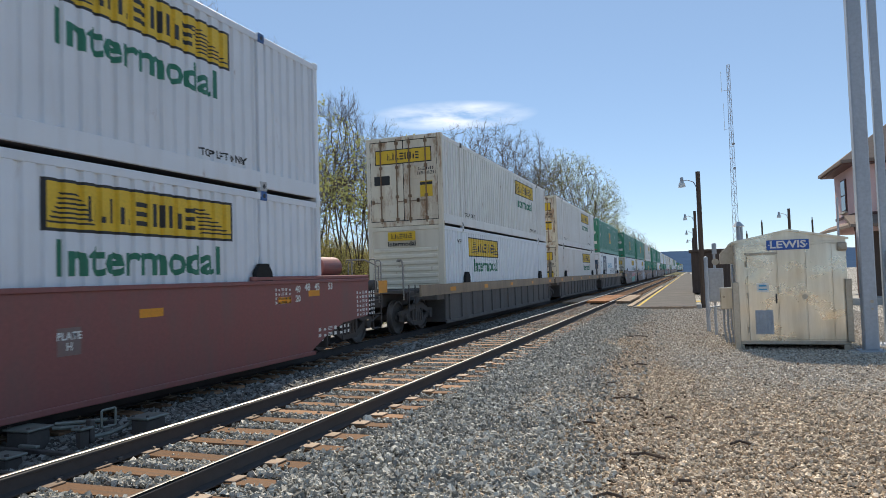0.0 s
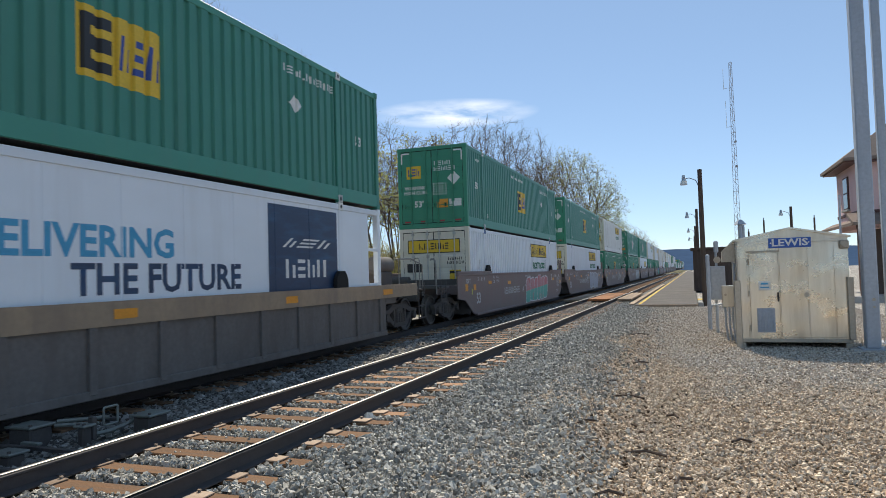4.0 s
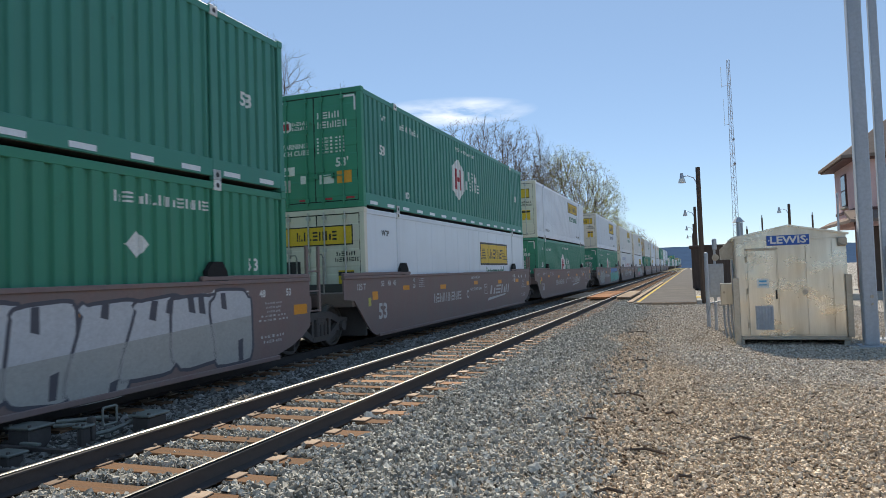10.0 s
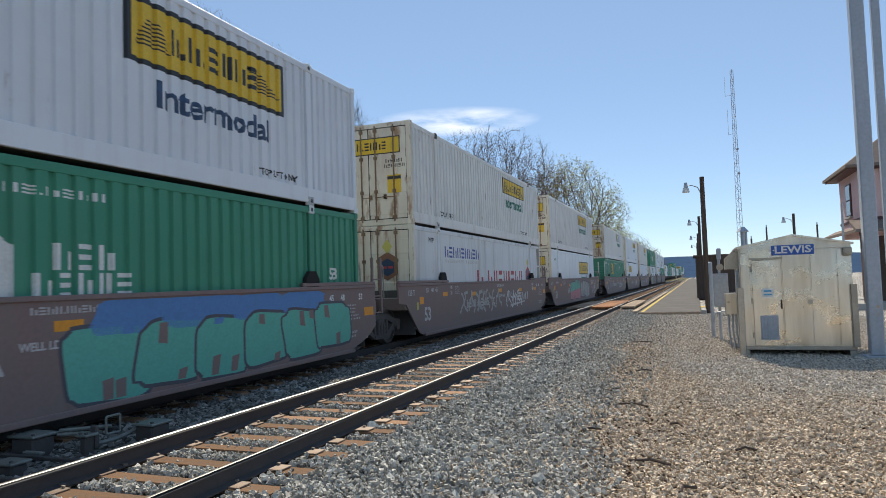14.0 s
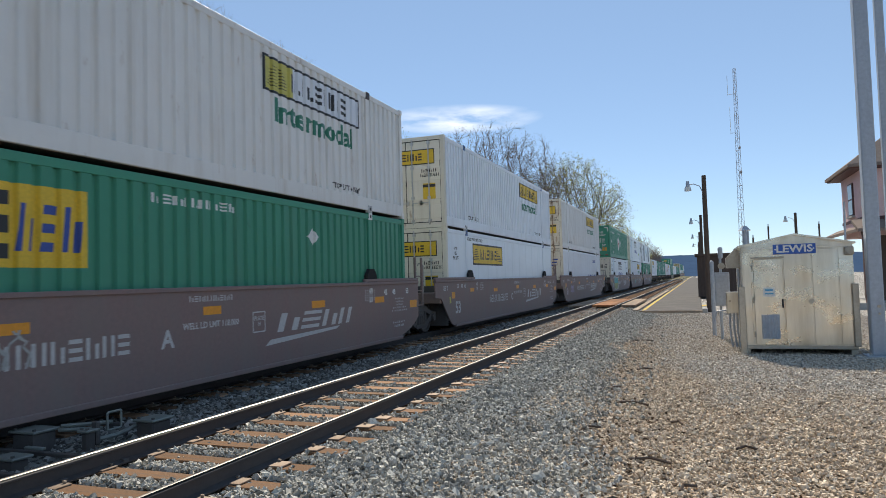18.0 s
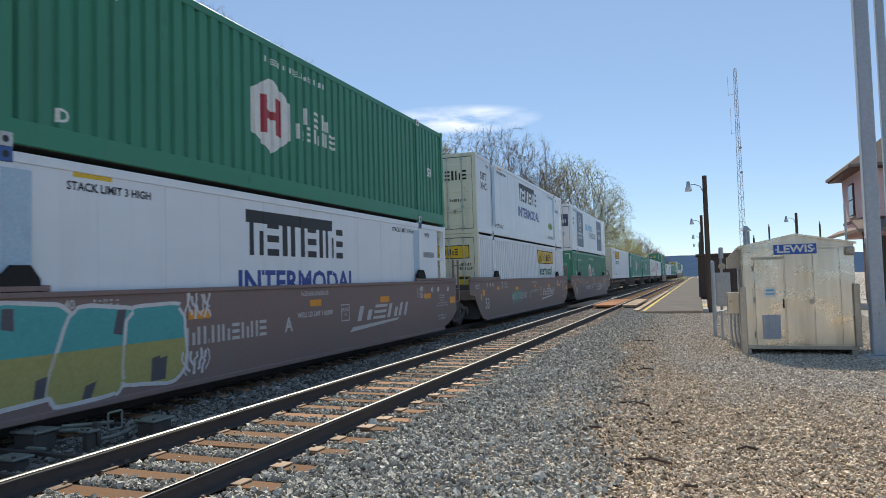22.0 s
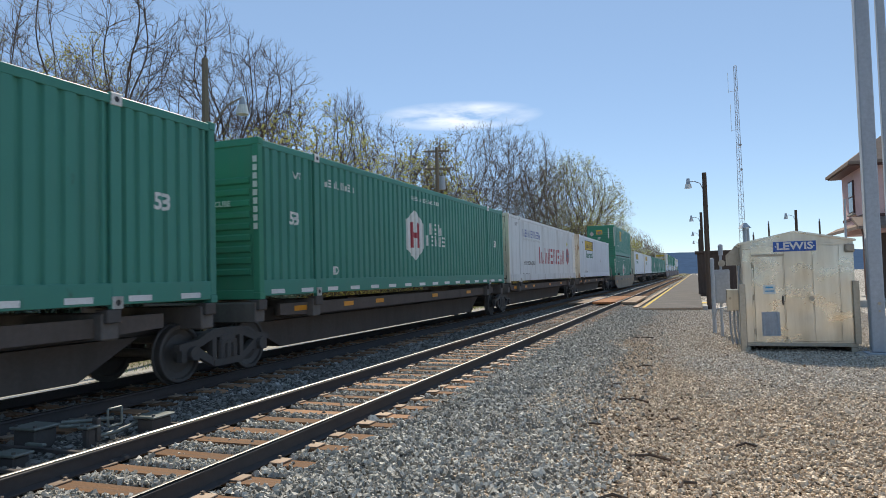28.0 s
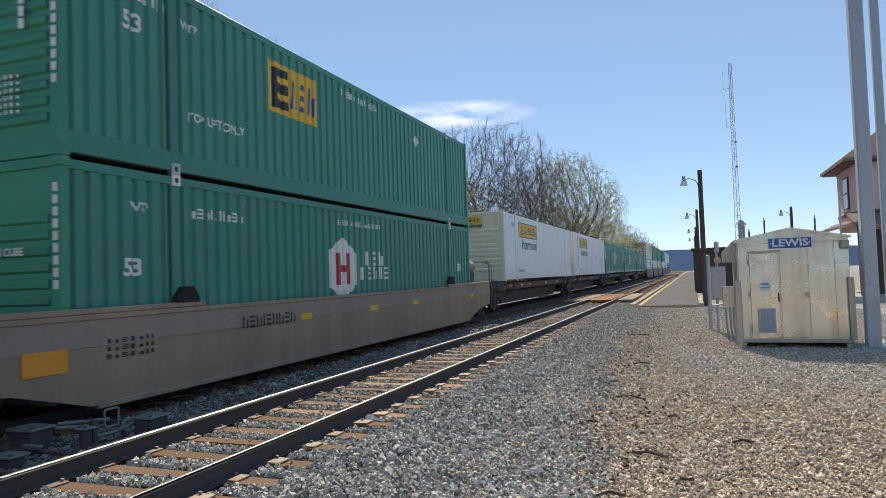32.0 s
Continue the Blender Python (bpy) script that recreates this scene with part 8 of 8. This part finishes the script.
def bare_tree(seed, height, spread, fork, stems, label, points=520, thin=0.010, sprays=2, leafy=0, low=0.3, lift=0.2):
    rng = np.random.default_rng(seed)
    lobes = []
    for k in range(6):
        a = k * 1.05 + rng.uniform(-0.3, 0.3)
        r = spread * rng.uniform(0.42, 0.6)
        lobes.append((math.cos(a) * (spread - r), math.sin(a) * (spread - r), height * rng.uniform(low + 0.12, 0.7), r, 0.16))
    lobes.append((rng.normal(0, 0.4), rng.normal(0, 0.4), height - spread * 0.55, spread * 0.55, 0.25))
    nodes, parent = colonise(rng, height, lobes, fork, stems, points, 0.55, 5.0, 0.8, lift)
    n = len(nodes)
    count = np.zeros(n)
    child = [[] for _ in range(n)]
    for i in range(n - 1, 0, -1):
        count[i] = max(1, count[i])
        count[parent[i]] += count[i]
        child[parent[i]].append(i)
    radius = thin * 1.1 * np.maximum(count, 1) ** 0.43
    limbs = [(nodes[parent[i]], nodes[i], radius[parent[i]] if count[parent[i]] < 3 * count[i] else radius[i] * 1.15, radius[i]) for i in range(1, n)]
    twigs, tips = [], []
    for i in range(1, n):
        if count[i] > 7:
            continue
        d = nodes[i] - nodes[parent[i]]
        for _ in range(sprays + (2 if not child[i] else 0)):
            p, w = nodes[i], d / (np.linalg.norm(d) + 1e-6) + rng.normal(0, 0.55, 3) + np.array([0, 0, 1.6 * lift])
            for k in range(2):
                w = w / np.linalg.norm(w)
                q = p + w * rng.uniform(0.3, 0.6)
                twigs.append((p, q, thin * (0.9 - 0.3 * k), thin * (0.6 - 0.3 * k)))
                p, w = q, w + rng.normal(0, 0.4, 3)
            tips.append(p)
    f = height / max(q[1][2] for q in twigs)
    scaled = [[(a * f, b * f, c, e) for a, b, c, e in rows] for rows in (limbs, twigs)]
    t = tagged(empty("tree"), label, "tree", "trees on the bank")
    part("trunk", segments_mesh(scaled[0], "trunk", 5), M["bark"], t)
    part("crown", segments_mesh(scaled[1], "crown", 3), M["twig"], t, "fine bare twigs")
    if leafy:
        tip = np.array(tips) * f
        pts = np.repeat(tip, leafy, 0) + rng.normal(0, 0.22, (len(tip) * leafy, 3))
        part("foliage", leaf_quads(pts, 0.09, rng, "foliage"), M["buds"], t, "sparse yellow-green spring leaves")
    return t


TREES = [bare_tree(11, 17, 3.3, 4.0, 1, "tall bare leafless tree on the bank", 750, 0.011, 2, lift=0.36), bare_tree(12, 16, 3.2, 3.0, 2, "bare twin-stemmed tree on the bank", 750, 0.011, 2, lift=0.36), bare_tree(13, 17, 4.2, 3.5, 1, "spreading bare tree on the bank", 850, 0.011, 2, lift=0.32),
         bare_tree(14, 15, 5.2, 1.8, 3, "bare many-stemmed tree with fine twigs", 800, 0.012, 4), bare_tree(15, 16, 5.6, 2.0, 3, "large bare many-stemmed tree with a dense round crown", 1300, 0.0095, 4, lift=0.06), bare_tree(16, 17.5, 6.2, 3.2, 2, "large tree with pale green spring leaves", 950, 0.0165, 2, 3, lift=0.05),
         bare_tree(17, 10, 3.6, 1.2, 3, "small tree in yellow-green leaf", 330, 0.012, 2, 4, 0.2, lift=0.12), bare_tree(18, 15.5, 5.4, 2.4, 2, "bare spreading tree with dark limbs", 1100, 0.0100, 4, lift=0.07)]


def plant(k, x, y, s=1.0, first=[]):
    rng = random.Random(int(x * 31 + y * 17))
    src = TREES[k]
    m = pose(x, y, ground_height(x, y) - 0.1, 0, 0, rng.uniform(0, 360))
    t = copy_thing(src, m) if k in first else src
    first.append(k)
    t.matrix_basis = m
    t.scale = (s, s, s)


rng_t = random.Random(77)
for i in range(36):  # the wooded bank behind the train
    y = 4 + i * 1.8
    plant(rng_t.choice((0, 1, 2, 0, 1)), -25.5 - rng_t.uniform(-1.5, 3.5), y + rng_t.uniform(-1, 1), rng_t.uniform(0.62, 0.82) if y < 24 else rng_t.uniform(0.84, 1.0))
for i in range(22):
    y = 10 + i * 3.6
    plant(rng_t.choice((0, 1, 2)), -33 - rng_t.uniform(0, 8), y + rng_t.uniform(-1.5, 1.5), rng_t.uniform(0.42, 0.56) if y < 45 else rng_t.uniform(0.85, 1.0))
for k, x, y, s in ((4, -19.2, 68, 1.16), (7, -20.0, 61, 1.10), (7, -16.6, 71, 1.14), (4, -20.5, 77, 1.22), (4, -17.2, 82, 1.16), (5, -16.0, 97, 1.12), (5, -16.6, 107, 1.16), (5, -17.6, 91, 1.0), (6, -14, 118, 1.15), (6, -13.5, 128, 1.2), (5, -15.5, 114, 1.0),
                   (6, -14.5, 140, 1.3), (3, -15, 155, 0.9), (6, -14, 165, 1.15), (3, -14.5, 180, 0.95), (3, -15, 195, 0.85), (3, -14, 210, 0.95), (3, -15, 228, 0.9), (3, -14, 245, 0.75), (3, -15, 265, 0.85), (3, -15, 290, 0.85), (3, -16, 320, 0.85), (3, -17, 390, 0.85),
                   (6, -25, 8, 0.75), (6, -27.5, 12, 0.8), (6, -29, 17, 0.85), (6, -27, 21, 0.7), (6, -30, 25.5, 0.85), (6, -27.5, 29, 0.75), (6, -30.5, 9, 0.85), (6, -33, 14, 0.9), (6, -34, 21, 0.9), (6, -33.5, 30, 0.9), (6, -29, 36, 0.8),
                   (6, -22, 50, 1.3), (6, -24, 40, 1.3), (6, -23.5, 45, 1.25), (6, -21.5, 56, 1.4), (6, -24, 62, 1.45), (6, -22.5, 34, 1.15), (3, -21.5, 55, 1.0)):
    plant(k, x, y, s)
for x, y, s, k in ((9, 125, 0.42, 3), (12, 120, 0.42, 3), (14, 128, 0.46, 2), (17, 122, 0.42, 3)):
    plant(k, x, y, s)


def spruce(seed, height, width, label):
    rng = np.random.default_rng(seed)
    t = tagged(empty("spruce_tree"), label, "spruce", "spruces")
    part("trunk", rod(bmesh.new(), (0, 0, -0.2), (0, 0, height * 0.97), 0.13, 8, 0.015), M["bark"], t)
    boughs, blades = [], []
    z = 0.25
    while z < height * 0.97:
        f = 1 - z / height
        reach = width * (f ** 0.8) * rng.uniform(0.8, 1.12)
        for k in range(int(5 + 5 * f)):
            a = rng.uniform(0, 6.283)
            r = reach * rng.uniform(0.75, 1.1)
            way = np.array([math.cos(a), math.sin(a), 0.0])
            tip = np.array([0, 0, z]) + way * r + np.array([0, 0, -0.08 * r + 0.25 * (1 - f) * r])
            root = np.array([0, 0, z + 0.12 * r])
            boughs.append((root, tip, 0.02 + 0.012 * f, 0.006))
            n = int(9 + 18 * r)
            for j in range(n):
                g = (j / n) ** 0.7
                c = root + (tip - root) * g + rng.normal(0, 0.05 + 0.10 * r * (1 - 0.6 * g), 3) * np.array([1, 1, 0.45])
                out = way * rng.uniform(0.4, 1.0) + rng.normal(0, 0.5, 3) + np.array([0, 0, 0.25])
                out /= np.linalg.norm(out)
                blades.append((c, c + out * rng.uniform(0.16, 0.34), rng.uniform(0.035, 0.07), 0.006))
        z += 0.17 + 0.1 * f
    part("boughs", segments_mesh(boughs, "boughs", 4), M["bark"], t)
    part("needles", segments_mesh(blades, "needles", 4), M["needles"], t, "dense blue-green needle sprays")
    return t


s1, s2 = spruce(31, 6.4, 2.8, "dark blue-green spruce beyond the tracks"), spruce(32, 7.0, 2.9, "tall dark spruce beyond the tracks")
s1.matrix_basis, s2.matrix_basis = pose(-18.2, 15.0, ground_height(-18.2, 15)), pose(-18.0, 18.1, ground_height(-18, 18))
for x, y, r, src in ((-18.3, 21.8, 80, s1), (-18.5, 12.4, 200, s1), (-18.2, 25.0, 140, s2), (-19.4, 28.6, 30, s1), (-19.6, 9.4, 290, s2)):
    c = copy_thing(src, pose(x, y, ground_height(x, y), 0, 0, r))
    c.scale = (0.88,) * 3


def build_brush():
    rng = np.random.default_rng(5)
    n = 2400
    x, y = -20 - 22 * rng.uniform(0, 1, n) ** 1.3, 2 + 120 * rng.uniform(0, 1, n) ** 1.3
    segs, leaves = [], []
    for a, b in zip(x, y):
        z = ground_height(a, b)
        h = rng.uniform(1.2, 3.8)
        for k in range(5):
            q = np.array([a, b, z - 0.1])
            d = np.array([rng.normal(0, 0.3), rng.normal(0, 0.3), 1.0])
            for j in range(3):
                e = q + d * h / 3 * rng.uniform(0.7, 1.1)
                segs.append((q, e, 0.022 - 0.005 * j, 0.017 - 0.005 * j))
                q = e
                d = d + rng.normal(0, 0.3, 3)
                leaves.append(q + rng.normal(0, 0.25, 3))
                leaves.append(q + rng.normal(0, 0.35, 3))
                leaves.append(q + rng.normal(0, 0.5, 3))
    ob = new("brushwood", segments_mesh(segs, "brushwood", 3))
    ob.data.materials.append(M["twig"])
    tagged(ob, "tangled bare brushwood covering the bank", "brush", kind="stuff")
    ob = new("spring_leaves", leaf_quads(np.array(leaves), 0.07, rng, "spring_leaves"))
    ob.data.materials.append(M["brush"])
    tagged(ob, "yellow-green and russet spring leaves in the brush", "leaves", kind="stuff")
    pts = []
    for cx, cy, cz, r, k in ((-22.0, 12.0, 2.6, 1.5, 1800), (-22.5, 15.5, 2.3, 1.3, 1300), (-23, 9.5, 2.5, 1.4, 1200), (-21.5, 24.5, 1.6, 1.0, 700), (-21, 30, 1.6, 1.2, 900), (-28, 20.5, 7.0, 1.7, 2200), (-27, 23, 5.8, 1.5, 1700), (-30, 23.5, 8.2, 1.5, 1700), (-25, 17, 4.2, 1.3, 1200), (-24, 33.5, 5.6, 1.4, 1500), (-23.5, 36, 4.6, 1.3, 1200), (-24.5, 39, 5.4, 1.3, 1200), (-26, 14, 4.4, 1.4, 1300)):
        p = rng.normal(0, 1, (k, 3))
        p /= np.linalg.norm(p, axis=1, keepdims=True)
        pts.append(np.array([cx, cy, cz]) + p * r * rng.uniform(0.4, 1.1, (k, 1)))
    ob = new("forsythia_bushes", leaf_quads(np.concatenate(pts), 0.06, rng, "forsythia_bushes"))
    ob.data.materials.append(M["bright_leaf"])
    tagged(ob, "bright yellow-green flowering bushes on the bank", "bushes", kind="stuff")
    pts = []
    for _ in range(760):
        cx, cy = -20.5 - 17 * rng.uniform(), 3 + 62 * rng.uniform() ** 1.2
        r = rng.uniform(0.6, 1.5)
        k = int(150 * r * r) + 60
        p = rng.normal(0, 1, (k, 3))
        p /= np.linalg.norm(p, axis=1, keepdims=True)
        pts.append(np.array([cx, cy, ground_height(cx, cy) + rng.uniform(0.3, 2.6)]) + p * r * np.array([1, 1, 0.8]) * rng.uniform(0.25, 1.15, (k, 1)))
    ob = new("bank_shrubs", leaf_quads(np.concatenate(pts), 0.06, rng, "bank_shrubs"))
    ob.data.materials.append(M["shrub"])
    tagged(ob, "olive and tan budding shrubs filling the bank", "shrubs", kind="stuff")
    g = []
    n = 22000
    gx, gy = rng.uniform(-20, -12.3, n), 3 + 60 * rng.uniform(0, 1, n) ** 1.2
    for a, b in zip(gx, gy):
        z = ground_height(a, b)
        h = rng.uniform(0.05, 0.18)
        g.append(((a, b, z), (a + rng.normal(0, 0.05), b + rng.normal(0, 0.05), z + h), 0.006, 0.001))
    g = [(np.array(p), np.array(q), r, s) for p, q, r, s in g]
    ob = new("grass", segments_mesh(g, "grass", 3))
    ob.data.materials.append(M["grass"])
    tagged(ob, "fresh green grass blades beyond the tracks", "grass", kind="stuff")


M["shrub"] = leaf_material("budding_shrub_leaves", [(0.40, 0.28, 0.15), (0.47, 0.43, 0.14), (0.55, 0.46, 0.25), (0.50, 0.50, 0.13), (0.36, 0.29, 0.17)])
M["bright_leaf"] = leaf_material("bright_yellow_green_leaves", [(0.44, 0.47, 0.05), (0.55, 0.56, 0.07), (0.40, 0.45, 0.07)])
M["grass"] = leaf_material("fresh_grass", [(0.10, 0.20, 0.02), (0.18, 0.28, 0.03), (0.25, 0.28, 0.08)])
build_brush()

M["pole_weathered"] = surface("weathered_brown_pole", (0.24, 0.195, 0.145), (0.15, 0.125, 0.095), 0.85, 0, 12, 1.5, 0.5, (6, 6, 0.3), 0.3, 30)


def build_wood_pole():
    lp = tagged(empty("wooden_pole", pose(-13.95, 16.8, -0.1)), "old brown wooden pole with a bowl lamp on an arm", "pole")
    h = 8.85
    part("pole", rod(bmesh.new(), (0, 0, -0.2), (0.04, 0, h), 0.125, 12, 0.095), M["pole_weathered"], lp)
    part("arm", pipe([(0.1, 0.1, 6.7), (0.35, 0.7, 7.55), (0.5, 1.15, 7.85)], 0.03), M["pole_weathered"], lp)
    head = rod(bmesh.new(), (0.5, 1.2, 7.62), (0.5, 1.2, 7.9), 0.12, 14, 0.07)
    part("lamp_housing", head, M["galv"], lp)
    part("lamp_bowl", rod(bmesh.new(), (0.5, 1.2, 7.32), (0.5, 1.2, 7.62), 0.20, 16, 0.15), M["lamp_glass"], lp, "pale lamp bowl")


def build_utility_pole(x, y, h, arms):
    up = tagged(empty("utility_pole", pose(x, y, ground_height(x, y))), "grey wooden utility pole with cross-arms and transformers", "utility pole", "utility poles")
    part("pole", rod(bmesh.new(), (0, 0, -0.3), (0, 0, h), 0.17, 10, 0.12), M["pole_weathered"], up)
    for z in arms:
        arm = part("cross_arm", boxed(-0.85, 0.85, -0.06, 0.06, z - 0.06, z + 0.06, 0.01), M["pole_weathered"], up, at=pose(0, 0, 0, 0, 0, 20))
        for k in (-0.75, -0.35, 0.35, 0.75):
            part("insulator", rod(bmesh.new(), (k, 0, z + 0.06), (k, 0, z + 0.2), 0.04, 8), M["lamp_glass"], arm)
    part("transformer", rod(bmesh.new(), (0.42, -0.2, h - 3.0), (0.42, -0.2, h - 2.1), 0.22, 14), M["galv"], up)
    return up


build_wood_pole()
build_utility_pole(-16.5, 43.5, 11.0, (10.7, 9.5))
far_pole = build_utility_pole(-21.8, 12.6, 9.6, (9.4, 8.6))
for k, z in enumerate((9.6, 10.75, 10.9)):
    wire = tagged(empty("power_line"), "thin sagging power line above the bank", "wire", "power lines")
    pts = [Vector((-24 + 7.5 * (i / 14), -30 + 73.5 * (i / 14), z + 2.4 * (1 - i / 14) - 3.6 * (i / 14) * (1 - i / 14))) for i in range(15)]
    part("cable", pipe(pts, 0.006, 4), M["gasket"], wire)


def build_hills():
    for k, (y, h, x0, x1, seed) in enumerate(((2600, 92, -2600, 2600, 2), (1700, 38, -1500, -60, 5))):
        rng = random.Random(seed)
        bm = bmesh.new()
        n = 90
        low, high, back = [], [], []
        for i in range(n + 1):
            x = x0 + (x1 - x0) * i / n
            z = h * (0.72 + 0.3 * noise.noise((x * 0.0011 + seed, 0, seed)) + 0.05 * noise.noise((x * 0.012, 3, seed)) + 0.015 * rng.random()) * (1 + 0.0001 * x)
            low.append(bm.verts.new((x, y - 500, -20))), high.append(bm.verts.new((x, y, max(4, z)))), back.append(bm.verts.new((x, y + 400, -20)))
        for i in range(n):
            bm.faces.new((low[i], low[i + 1], high[i + 1], high[i])), bm.faces.new((high[i], high[i + 1], back[i + 1], back[i]))
        ob = part("hill", bm, M["forest"])
        tagged(ob, "wooded ridge on the horizon, coloured blue for haze", "hill", kind="structure")


build_hills()

# ---- what moves ----
R1, R2, R3, R4 = 14.9759, -0.1320, -0.0006, 0.0209


def run(t):
    """Metres that the train has rolled towards the camera after t seconds."""
    u = t / 16
    return 16 * (R1 * u + R2 * u ** 2 + R3 * u ** 3 + R4 * u ** 4)


def motions():
    times = [float(s) for s in range(33)]
    for thing, along, up in TRAIN:
        walk(thing, [(t, pose(FAR_X, along - run(t), RAIL + up)) for t in times])
    ticks = [k / FPS for k in range(32 * FPS + 1)]
    for a, wheels in AXLES.items():
        walk(wheels[0], [(t, pose(0, a, 0.457, math.degrees(run(t) / 0.457))) for t in ticks])
        for w in wheels[1:]:
            w.rotation_mode = "QUATERNION"
            w.animation_data_create()
            w.animation_data.action = wheels[0].animation_data.action
            w.animation_data.action_slot = wheels[0].animation_data.action_slot


motions()
